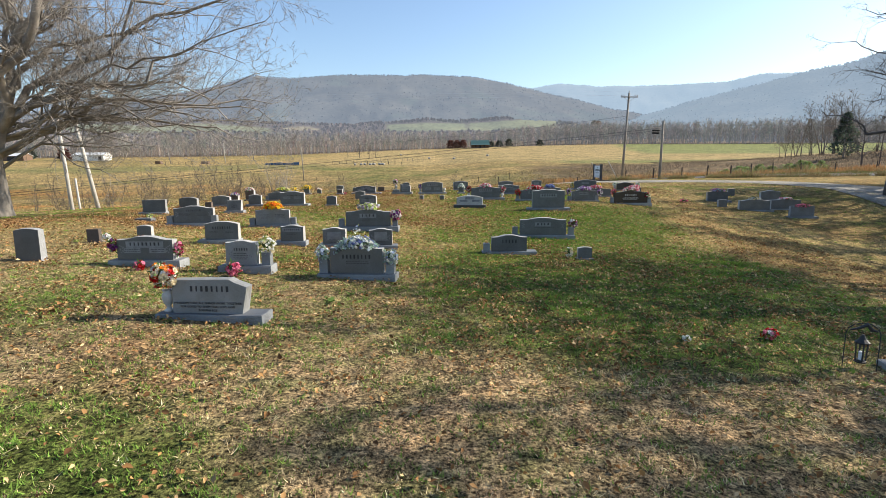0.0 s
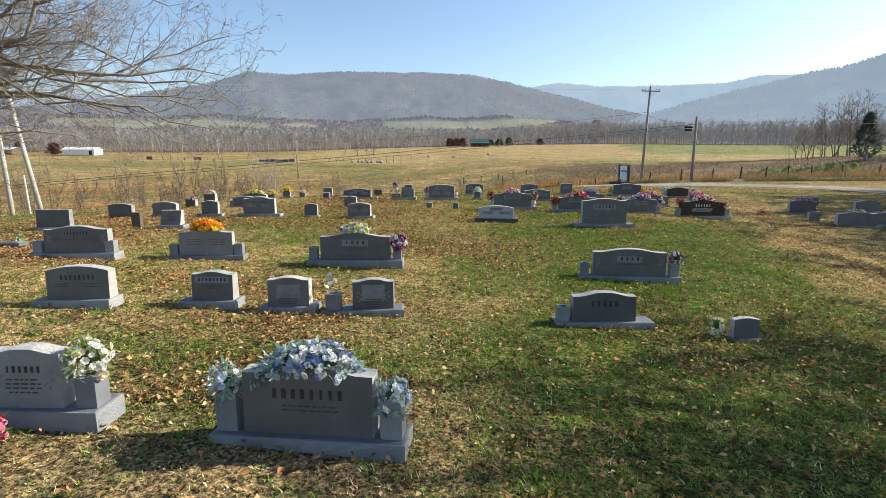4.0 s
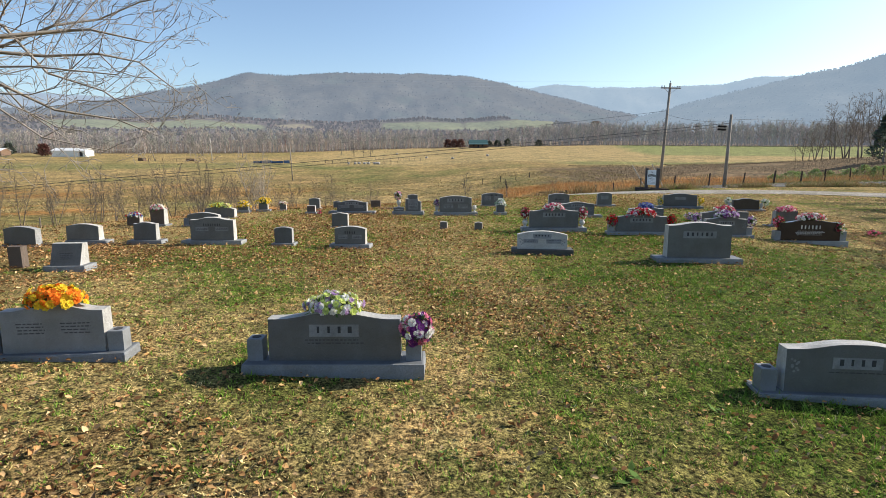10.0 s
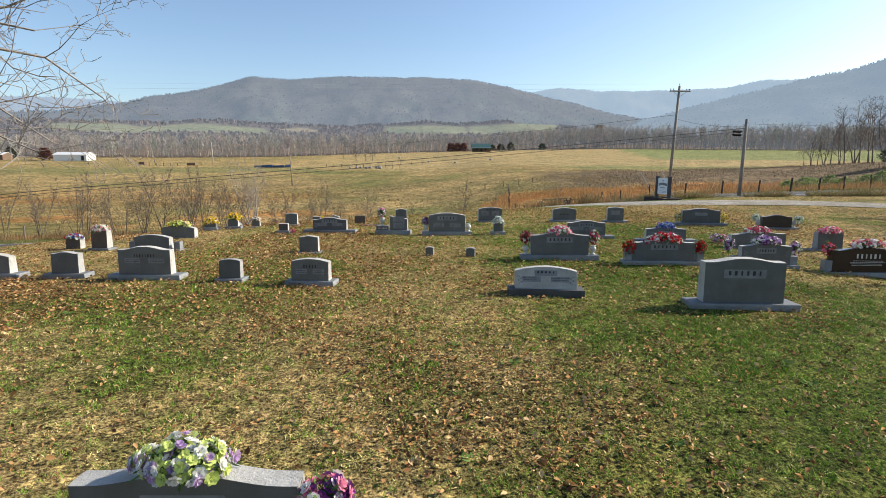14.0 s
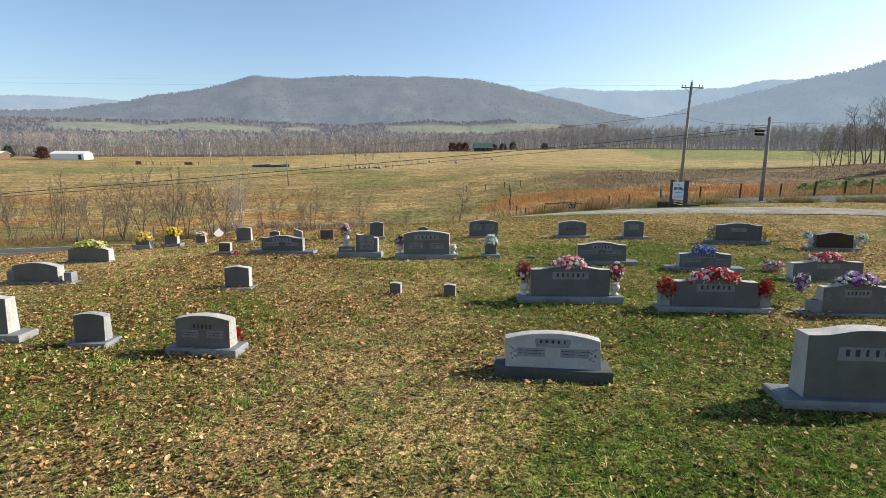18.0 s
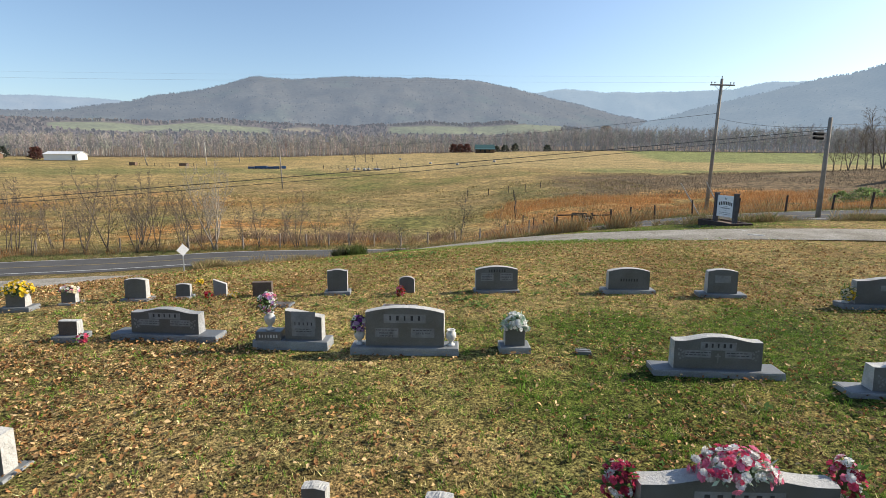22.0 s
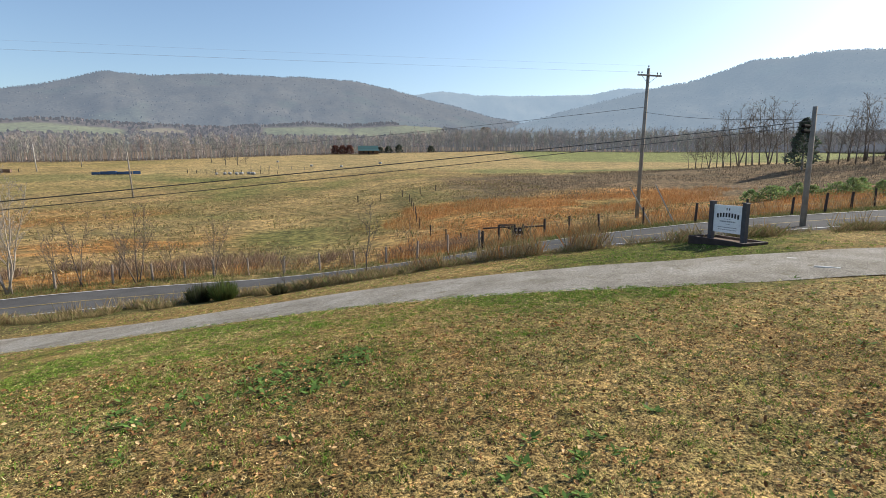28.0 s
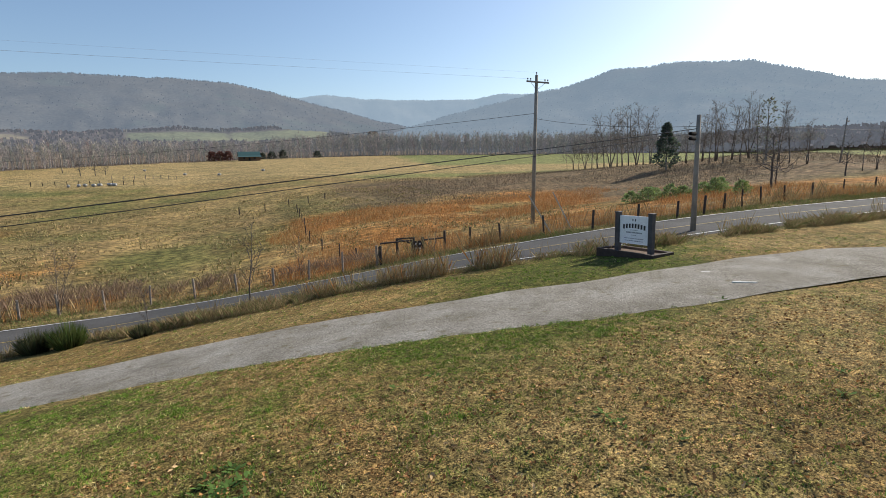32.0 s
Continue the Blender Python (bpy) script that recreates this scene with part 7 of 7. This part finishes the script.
on(-11.02, 27.73, 0.30, (0.26, 0.18, 0.14), (BLUE, WHITE, SKYB, RED), 60, "blue and white flowers on a low stone")
on(-8.99, 29.49, 0.39, (0.42, 0.2, 0.17), (LIMEW, CREAM, LIMEW, YELLOW), 110, "yellow and lime flowers on a low stone")
on(-9.10, 32.00, 0.27, (0.32, 0.24, 0.25), (YELLOW, YELLOW, CREAM), 80, "yellow flowers on a small stone")
on(-8.40, 32.25, 0.36, (0.32, 0.24, 0.25), (YELLOW, YELLOW, YELLOW, CREAM), 90, "yellow flowers on a small stone")
on(-7.76, 32.76, 0.27, (0.18, 0.14, 0.12), (CREAM, PINK, WHITE), 40, "cream and pink flowers on a small stone")
bouquet(0.99, 30.12, gz(0.99, 30.0) + 0.42, (0.2, 0.18, 0.2), (WHITE, SAGE, WHITE), 80, "pale green and white flowers spilling from a stone vase", leaf=SAGE, r=0.035, spill=0.1)

# bunches in the vases
VASE = (0.13, 0.13, 0.15)


def bunch(x, y, z, colours, label, size=VASE, n=46, **kw):
    return bouquet(x, y, gz(x, y) + z, tuple(0.86 * q for q in size), colours, int(n * 1.25), label, dome=False, r=kw.pop("r", 0.032), **kw)


bunch(-2.20, 9.92, 0.42, (SKYB, WHITE, SAGE), "pale blue flowers in a granite vase", leaf=SAGE, size=(0.15, 0.14, 0.19))
bunch(-0.92, 9.80, 0.42, (SKYB, WHITE, SAGE, (0.2, 0.25, 0.45)), "pale blue flowers in a granite vase", leaf=SAGE, size=(0.15, 0.14, 0.21))
bunch(-3.27, 10.0, 0.52, (WHITE, WHITE, CREAM), "tall white flowers in a granite vase", size=(0.2, 0.14, 0.2), leaf=(0.25, 0.35, 0.08))
bunch(-3.66, 7.13, 0.56, (CREAM, RED, WHITE, ORANGE), "cream and red flowers in a stone urn", size=(0.19, 0.17, 0.19), n=60, r=0.048)
bunch(-6.22, 10.1, 0.36, (MAROON, PURPLE), "dark red flowers beside a headstone", size=(0.1, 0.1, 0.14), n=26)
bunch(-4.98, 10.1, 0.36, (MAROON, PINK), "dark red flowers beside a headstone", size=(0.1, 0.1, 0.14), n=26)
bunch(-1.44, 16.35, 0.52, (PURPLE, PINK, WHITE, PURPLE), "purple and pink flowers in a granite vase", size=(0.19, 0.17, 0.2), n=70, r=0.042)
bunch(3.98, 16.2, 0.46, (PURPLE, MAROON, WHITE), "dark purple flowers in a granite vase", size=(0.16, 0.15, 0.16), n=50)
bunch(1.24, 26.11, 0.52, (ROSE, WHITE, MAROON), "rose and white flowers in a white urn", size=(0.14, 0.14, 0.2), n=56)
bunch(2.92, 26.15, 0.52, (ROSE, WHITE, MAROON, PINK), "rose and white flowers in a white urn", size=(0.14, 0.14, 0.22), n=56)
bunch(3.58, 25.56, 0.40, (RED, RED, ROSE), "red flowers in a granite vase", size=(0.16, 0.15, 0.19), n=56)
bunch(5.19, 25.46, 0.40, (RED, MAROON, RED), "red flowers in a granite vase", size=(0.15, 0.15, 0.19), n=56)
bunch(6.08, 25.88, 0.42, (LILAC, PURPLE, WHITE), "lilac flowers in a granite vase", size=(0.15, 0.14, 0.19), n=50)
bunch(7.55, 25.72, 0.42, (LILAC, WHITE, PURPLE), "lilac flowers in a granite vase", size=(0.15, 0.14, 0.19), n=50)
bunch(8.12, 25.4, 0.5, (MAROON, RED, PINK), "dark red flowers beside a black headstone", size=(0.15, 0.15, 0.18), n=46)
bunch(9.62, 25.15, 0.5, (MAROON, ROSE, WHITE), "dark red flowers beside a black headstone", size=(0.15, 0.15, 0.18), n=46)
bunch(-1.34, 30.02, 0.44, (PURPLE, LILAC, WHITE), "purple flowers in a stone urn", size=(0.13, 0.12, 0.14), n=40)
bunch(-2.74, 30.21, 0.70, (PINK, WHITE, LILAC, WHITE), "pink, lilac and white flowers in a stone urn", size=(0.16, 0.15, 0.18), n=60)
bunch(7.88, 32.7, 0.3, (CREAM, YELLOW), "yellow flowers round an urn", size=(0.15, 0.14, 0.18), n=40)
bunch(9.46, 32.52, 0.3, (YELLOW, YELLOW, CREAM), "yellow flowers round an urn", size=(0.15, 0.14, 0.18), n=40)
bunch(10.22, 31.85, 0.36, (WHITE, SAGE), "white and green flowers round an urn", size=(0.15, 0.14, 0.16), n=40, leaf=SAGE)
bunch(11.42, 31.4, 0.36, (WHITE, SAGE), "white and green flowers round an urn", size=(0.15, 0.14, 0.16), n=40, leaf=SAGE)

bunch(-3.07, 23.94, 0.14, (RED, RED, ROSE), "red flowers behind the end of a headstone", size=(0.09, 0.08, 0.1), n=16)

# flowers lying or standing in the grass
bunch(-3.73, 9.55, 0.13, (PINK, ROSE, PINK), "pink flowers in a bunch on the grass", size=(0.15, 0.13, 0.15), n=56)
bunch(-5.52, 9.7, 0.1, (PINK, RED), "small pink flowers on the grass before a headstone", size=(0.11, 0.09, 0.1), n=22)
bunch(-7.72, 12.2, 0.14, (WHITE, WHITE), "white flowers standing in the grass", size=(0.1, 0.1, 0.12), n=22)
bunch(3.12, 12.95, 0.16, (WHITE, CREAM), "white flowers standing in the grass", size=(0.09, 0.09, 0.15), n=22)
bunch(7.31, 28.67, 0.14, (LILAC, PINK, WHITE), "lilac and pink flowers on the grass", size=(0.3, 0.18, 0.14), n=60)
bunch(4.56, 7.25, 0.08, (WHITE, RED, PINK), "red and white flowers fallen on the grass", size=(0.14, 0.09, 0.08), n=34, r=0.03)
bunch(12.3, 27.2, 0.1, (ROSE, PINK), "pink flowers on the grass", size=(0.25, 0.15, 0.1), n=26)
bunch(-5.05, 33.2, 0.07, (RED, ROSE), "red flowers on the grass by a small stone", size=(0.1, 0.08, 0.07), n=14)
bunch(-4.5, 33.2, 0.07, (YELLOW, CREAM), "yellow and white flowers on the grass by a small stone", size=(0.14, 0.08, 0.06), n=16)
bunch(-5.55, 33.9, 0.22, (YELLOW,), "yellow flowers standing in the grass", size=(0.09, 0.06, 0.07), n=10)
bunch(-1.02, 33.38, 0.1, (RED, PINK), "red flowers leaning on a small stone", size=(0.1, 0.08, 0.13), n=30)
bunch(-5.64, 30.25, 0.1, (PINK, ROSE), "pink flowers beside a small stone", size=(0.09, 0.08, 0.08), n=16)
bunch(3.29, 7.0, 0.05, (WHITE,), "small white flower head on the grass", size=(0.06, 0.05, 0.04), n=8)
bunch(-8.35, 13.0, 0.04, (WHITE, PINK), "fallen pale flower heads on the grass", size=(0.1, 0.08, 0.04), n=8)

# ---- small cemetery things ----
v = thing("stone_vase", pose(-2.07, 13.2, gz(-2.07, 13.2)), "square granite vase on a thin base between headstones", "vase")
part("base", plinth(Shape(), 0.32, 0.28, 0.05, 0.003), v)
part("vase", block_vase(0.19, 0.23), v).location = (0, 0, 0.05)
bunch(-2.08, 13.22, 0.44, (WHITE, WHITE, SKYB), "a few white flowers in a square stone vase", size=(0.17, 0.1, 0.13), n=7, leaf=(0.3, 0.36, 0.14))
d = thing("urn_block", pose(-2.72, 30.22, gz(-2.7, 30.1) + 0.13), "low granite block carrying a carved urn", "vase stand")
part("block", Shape().use("granite_polished").box(-0.19, 0.19, -0.11, 0.11, 0, 0.14, 0.006), d)
s = Shape()
word(s, "carved_light", 0, 0.07, 7, 0.045, lambda z: -0.112, random.Random(1))
tagged(part("inscription", s, d, "row of pale cut letters"), kind="stuff")
part("urn", urn(0.085, 0.27), d, "grey stone urn", smooth=True).location = (0, 0, 0.14)


def plaque(x, y, w, dd, h, yaw, label, mat="granite_brown", name="grave_plaque"):
    ob = thing(name, pose(x, y, gz(x, y), 0, 0, yaw), label, "grave plaque", "flat markers")
    part("border", Shape().use("granite_base").box(-w / 2, w / 2, -dd / 2, dd / 2, -0.05, h, 0.006), ob)
    part("plate", Shape().use(mat).box(-w / 2 + 0.05, w / 2 - 0.05, -dd / 2 + 0.04, dd / 2 - 0.04, h - 0.002, h + 0.012, 0.003), ob)
    s = Shape().use("panel_grey")
    for i in range(4):
        s.box(-w * 0.3, w * (0.2 + 0.08 * (i % 2)), 0.05 - i * 0.045, 0.065 - i * 0.045, h + 0.011, h + 0.0135)
    tagged(part("inscription", s, ob), kind="stuff")


plaque(-3.42, 32.62, 0.64, 0.34, 0.02, -2, "dark bronze flat plaque level with the grass")
plaque(-0.96, 32.48, 0.68, 0.34, 0.025, -3, "bronze flat plaque in a pale stone border")
plaque(1.99, 30.0, 0.22, 0.14, 0.06, -6, "tiny low stone marker in the grass", "granite_pale", "foot_marker")
plaque(5.40, 28.0, 0.5, 0.3, 0.02, 3, "flat stone plaque sunk in bare soil", "granite_pale", "foot_marker")
plaque(-9.45, 16.8, 0.5, 0.3, 0.12, 5, "low flat stone marker in the grass", "granite_pale", "foot_marker")
plaque(-6.6, 11.9, 0.6, 0.3, 0.02, 3, "flat stone plaque sunk in the grass", "granite_pale", "foot_marker")
bunch(-9.35, 16.9, 0.17, (WHITE, LIMEW), "pale flowers on a low marker", size=(0.1, 0.09, 0.1), n=18)


def lantern_hook():
    x, y = 5.05, 6.3
    ob = thing("hanging_lantern", pose(x, y, gz(x, y), 0, 0, -20) @ Matrix.Scale(0.78, 4), "dark wire arch with a hanging candle lantern", "lantern")
    pts = [(-0.22, 0, -0.1), (-0.22, 0, 0.55)] + [(-0.22 * math.cos(a), 0, 0.55 + 0.17 * math.sin(a)) for a in (0.5, 1.0, 1.57, 2.1, 2.6)] + [(0.22, 0, 0.55), (0.22, 0, -0.1)]
    part("arch", Shape().use("wire_black").tube(pts, [0.008] * len(pts), 6), ob)
    part("ornament", Shape().use("wire_black").tube([(-0.17, 0, 0.60), (-0.05, 0, 0.64), (0.04, 0, 0.70), (0.1, 0, 0.62), (0.18, 0, 0.60)], [0.012, 0.02, 0.035, 0.03, 0.012], 7), ob)
    lan = part("lantern", Shape().use("wire_black").lathe([(0.075, 0.10), (0.08, 0.12), (0.06, 0.13), (0.06, 0.14)], 10), ob)
    part("cap", Shape().use("wire_black").lathe([(0.09, 0.40), (0.1, 0.42), (0.05, 0.47), (0.015, 0.54)], 10), lan)
    for k in range(4):
        a = k * math.pi / 2
        part("strut", Shape().use("wire_black").tube([(0.065 * math.cos(a), 0.065 * math.sin(a), 0.13), (0.075 * math.cos(a), 0.075 * math.sin(a), 0.41)], [0.012, 0.012], 5), lan)
    part("candle", Shape().use("sign_white").lathe([(0.03, 0.142), (0.03, 0.27), (0.022, 0.275)], 10), lan, "pale candle")


lantern_hook()
h = thing("grave_slab", pose(5.72, 6.2, gz(5.72, 6.2), 0, 0, -14), "low polished dark stone base with a pale top", "grave plaque", "flat markers")
part("base", plinth(Shape(), 0.75, 0.36, 0.09), h)


# ---- cut lettering that can be read ----
def lettering(body, size, mat, parent, at, label, spacing=1.0):
    """Words cut in stone, as a thin mesh on the face of their stone."""
    cu = bpy.data.curves.new("lettering", "FONT")
    cu.body, cu.size, cu.align_x, cu.extrude, cu.space_line, cu.resolution_u, cu.space_character = body, size, "CENTER", 0.0015, 1.15, 2, spacing
    ob = bpy.data.objects.new("lettering", cu)
    scene.collection.objects.link(ob)
    me = bpy.data.meshes.new_from_object(ob.evaluated_get(bpy.context.evaluated_depsgraph_get()))
    bpy.data.objects.remove(ob)
    me.materials.clear()
    me.materials.append(MATS[mat])
    o = new("lettering", me)
    o.parent = parent
    o.matrix_local = at
    return tagged(o, label, kind="stuff")


def slab_of(x):
    """The slab of the headstone that stands at x."""
    st = min((o for o in scene.objects if o.name.startswith("headstone")), key=lambda o: (o.location.xy - Vector(x)).length)
    return next(c for c in st.children if c.name.startswith("slab"))


lettering("WE KNOW THAT ALL THINGS WORK TOGETHER\nFOR GOOD TO THEM THAT LOVE GOD\nROMANS 8:28", 0.042, "carved_dark", slab_of((-3.04, 7.15)), pose(-0.03, -0.1015, 0.225, 86, 0, 0), "line of cut verse")
mid = slab_of((-0.65, 30.05))
lettering("MAR. 23 1922\nJAN. 24 2010", 0.036, "carved_dark", mid, pose(-0.27, -0.0965, 0.298, 88, 0, 0), "cut dates")
lettering("JULY 22 1939", 0.036, "carved_dark", mid, pose(0.27, -0.0965, 0.298, 88, 0, 0), "cut dates")


# ---- grass and fallen leaves ----
def turf(name, n, x0, x1, y0, y1, length, width, seed, label, drop_far=None):
    """Tufts of a dozen blades each; a tuft is green, tan or brown as a whole."""
    rng = np.random.RandomState(seed)
    m = n // 12
    tx, ty = rng.uniform(x0, x1, m), rng.uniform(y0, y1, m)
    ok = road_side(tx, ty) < 0.3 * rng.randn(m)
    near = ok & (ty > 30)
    dd = np.full(m, 9.0)
    dd[near] = away(tx[near], ty[near], DRIVE[(DRIVE[:, 0] > -30) & (DRIVE[:, 1] > 5)])
    ok &= dd > 2.05
    if drop_far is not None:
        ok &= drop_far(tx, ty)
    tx, ty = tx[ok], ty[ok]
    m = len(tx)
    g = greenness(tx, ty)
    lush_t = ss((value_noise(tx, ty, 1.1, 61, 3) - 0.62) / 0.12) * (0.2 + 0.8 * g)
    green_t = (rng.rand(m) < 0.22 + 0.5 * g) | (rng.rand(m) < 0.7 * lush_t)
    tone_t, warm_t = 0.38 + 1.12 * rng.rand(m) ** 1.25, rng.rand(m)
    k = np.repeat(np.arange(m), 12)
    n = len(k)
    x, y = tx[k] + rng.randn(n) * 0.03, ty[k] + rng.randn(n) * 0.03
    z = land(x, y) - 0.004 + (value_noise(x, y, 3.0, 5) - 0.5) * 0.05
    green = green_t[k] ^ (rng.rand(n) < 0.12)
    h = length * (0.45 + 0.75 * rng.rand(n)) * (1 + 0.8 * lush_t[k]) * (0.75 + 0.5 * warm_t[k])
    a = rng.rand(n) * 6.28
    w = width * (0.6 + 0.8 * rng.rand(n))
    tip = rng.randn(n, 2) * h[:, None] * np.where(green, 0.5, 0.6)[:, None]
    dx, dy = np.cos(a) * w, np.sin(a) * w
    v = np.stack([np.stack([x - dx, y - dy, z], 1), np.stack([x + dx, y + dy, z], 1), np.stack([x + tip[:, 0], y + tip[:, 1], z + h * np.where(green, 0.9, 0.55)], 1)], 1)
    cg = np.array((0.142, 0.268, 0.036)) * (0.6 + 0.5 * tone_t[k])[:, None] + np.array((0.062, 0.05, 0.014)) * warm_t[k][:, None]
    ct = np.array((0.68, 0.535, 0.245)) * tone_t[k][:, None]
    br = np.array((0.17, 0.11, 0.05)) * (0.6 + 0.6 * tone_t[k])[:, None]
    ct = np.where((warm_t[k] < 0.3)[:, None], br, ct)
    t = np.where(green[:, None], cg, ct) * (0.8 + 0.4 * rng.rand(n, 1)) * (1 + greyer(y)[:, None] * (0.03, 0.0, 0.28))
    ob = new(name, fast_mesh(name, v.reshape(-1, 3), np.arange(3 * n).reshape(-1, 3), "blade", np.repeat(np.clip(t, 0.01, 0.9), 3, 0)))
    return tagged(ob, label, "grass", kind="stuff")


turf("lawn_grass", 820000, -7.5, 8.5, 1.5, 47, 0.048, 0.0052, 1, "short mown grass, half green and half dormant tan")
turf("lawn_grass", 400000, -24, 24, 0, 62, 0.05, 0.0065, 2, "mown dormant grass on the edges of the lawn", lambda x, y: (x < -7.0) | (x > 8.0) | (y > 46))


def leaves(n, seed, x0, x1, y0, y1, name="fallen_leaves"):
    rng = np.random.RandomState(seed)
    x, y = rng.uniform(x0, x1, n), rng.uniform(y0, y1, n)
    ok = (rng.rand(n) < 0.12 + 0.03 * ss((y - 31) / 4) + (0.88 - 0.28 * ss((y - 17) / 4)) * leaf_drift(x, y) * (0.35 + 0.65 * ss((value_noise(x, y, 0.5, 83, 2) - 0.42) / 0.16))) & (-0.5 * x + 0.87 * y < 40)
    ok &= rng.rand(n) > 0.8 * np.exp(-(((x + 3.1) / 1.5) ** 2) - ((y - 3.6) / 0.8) ** 2)
    x, y = x[ok], y[ok]
    n = len(x)
    z = land(x, y) + 0.018 + 0.035 * rng.rand(n) + (value_noise(x, y, 3.0, 5) - 0.5) * 0.05
    c = np.stack([x, y, z], 1)
    a = rng.rand(n) * 6.28
    u = np.stack([np.cos(a), np.sin(a), rng.randn(n) * 0.5], 1)
    u /= np.linalg.norm(u, axis=1)[:, None]
    w = np.cross(np.stack([rng.randn(n) * 0.55, rng.randn(n) * 0.55, np.ones(n)], 1), u)
    w /= np.linalg.norm(w, axis=1)[:, None]
    up = np.cross(u, w)
    L = ((0.014 + 0.030 * rng.rand(n) ** 1.6) * 0.86)[:, None]
    curl, fold = (0.25 + 0.75 * rng.rand(n))[:, None], rng.uniform(0.35, 0.7, (n, 1))
    pts = [c - u * L, c - u * L * 0.3 + w * L * fold + up * L * curl, c + u * L * 0.35 + w * L * 0.5 + up * L * curl * 0.6, c + u * L * 1.1 + up * L * curl * 0.5, c + u * L * 0.35 - w * L * 0.5 + up * L * curl, c - u * L * 0.3 - w * L * fold + up * L * curl * 0.5]
    v = np.stack(pts, 1).reshape(-1, 3)
    q = np.array([(0, 1, 2, 3), (0, 3, 4, 5)])
    f = (np.arange(n)[:, None, None] * 6 + q[None]).reshape(-1, 4)
    cols = np.array([(0.43, 0.26, 0.115), (0.28, 0.145, 0.062), (0.52, 0.345, 0.17), (0.16, 0.082, 0.038), (0.37, 0.195, 0.078), (0.55, 0.39, 0.21), (0.22, 0.112, 0.048), (0.42, 0.235, 0.095)])
    t = cols[rng.randint(len(cols), size=n)] * (0.55 + 0.85 * rng.rand(n, 1))
    ob = new(name, fast_mesh(name, v, f, "blade", np.repeat(t, 6, 0)))
    return tagged(ob, "curled brown fallen leaves scattered on the lawn", "leaves", kind="stuff")


leaves(640000, 5, -14, 13, 1, 42)


def weeds(n, seed):
    """Flat rosettes of broad green leaves in the mown grass."""
    rng = np.random.RandomState(seed)
    x, y = rng.uniform(-9, 12, n), rng.uniform(6, 43, n)
    ok = (-0.5 * x + 0.87 * y < 38) & (value_noise(x, y, 3.5, 91, 3) > 0.5)
    x, y = x[ok], y[ok]
    for px, py, pr, pn in ((-1.7, 39.6, 0.5, 55), (-0.7, 40.5, 0.3, 18), (-3.4, 39.0, 0.4, 20), (0.3, 33.0, 0.35, 16), (1.2, 36.2, 0.4, 16), (-1.9, 33.1, 0.3, 10), (2.6, 34.8, 0.4, 14)):
        x, y = np.append(x, px + rng.randn(pn) * pr), np.append(y, py + rng.randn(pn) * pr)
    V, T = [], []
    for a, b in zip(x, y):
        z, r = gz(a, b) + 0.01 + (value_noise(a, b, 3.0, 5) - 0.5) * 0.05, rng.uniform(0.05, 0.13)
        q = rng.randint(6, 13)
        w = rng.rand(q) * 6.28
        d = np.stack([np.cos(w), np.sin(w), 0.25 + 0.3 * rng.rand(q)], 1)
        sd = np.stack([-np.sin(w), np.cos(w), 0 * w], 1)
        L = r * (0.6 + 0.6 * rng.rand(q, 1))
        c = np.array((a, b, z)) + rng.randn(q, 3) * (0.04, 0.04, 0.0)
        V.append(np.stack([c, c + d * L * 0.6 - sd * L * 0.22, c + d * L, c + d * L * 0.6 + sd * L * 0.22], 1).reshape(-1, 3))
        T.append(np.repeat(np.array((0.10, 0.17, 0.042)) * (0.7 + 0.7 * rng.rand(q, 1)), 4, 0))
    v, t = np.concatenate(V), np.concatenate(T)
    ob = new("lawn_weeds", fast_mesh("lawn_weeds", v, np.arange(len(v)).reshape(-1, 4), "blade", t))
    tagged(ob, "broad-leaved green weeds in the mown lawn", "weeds", kind="stuff")


weeds(420, 8)
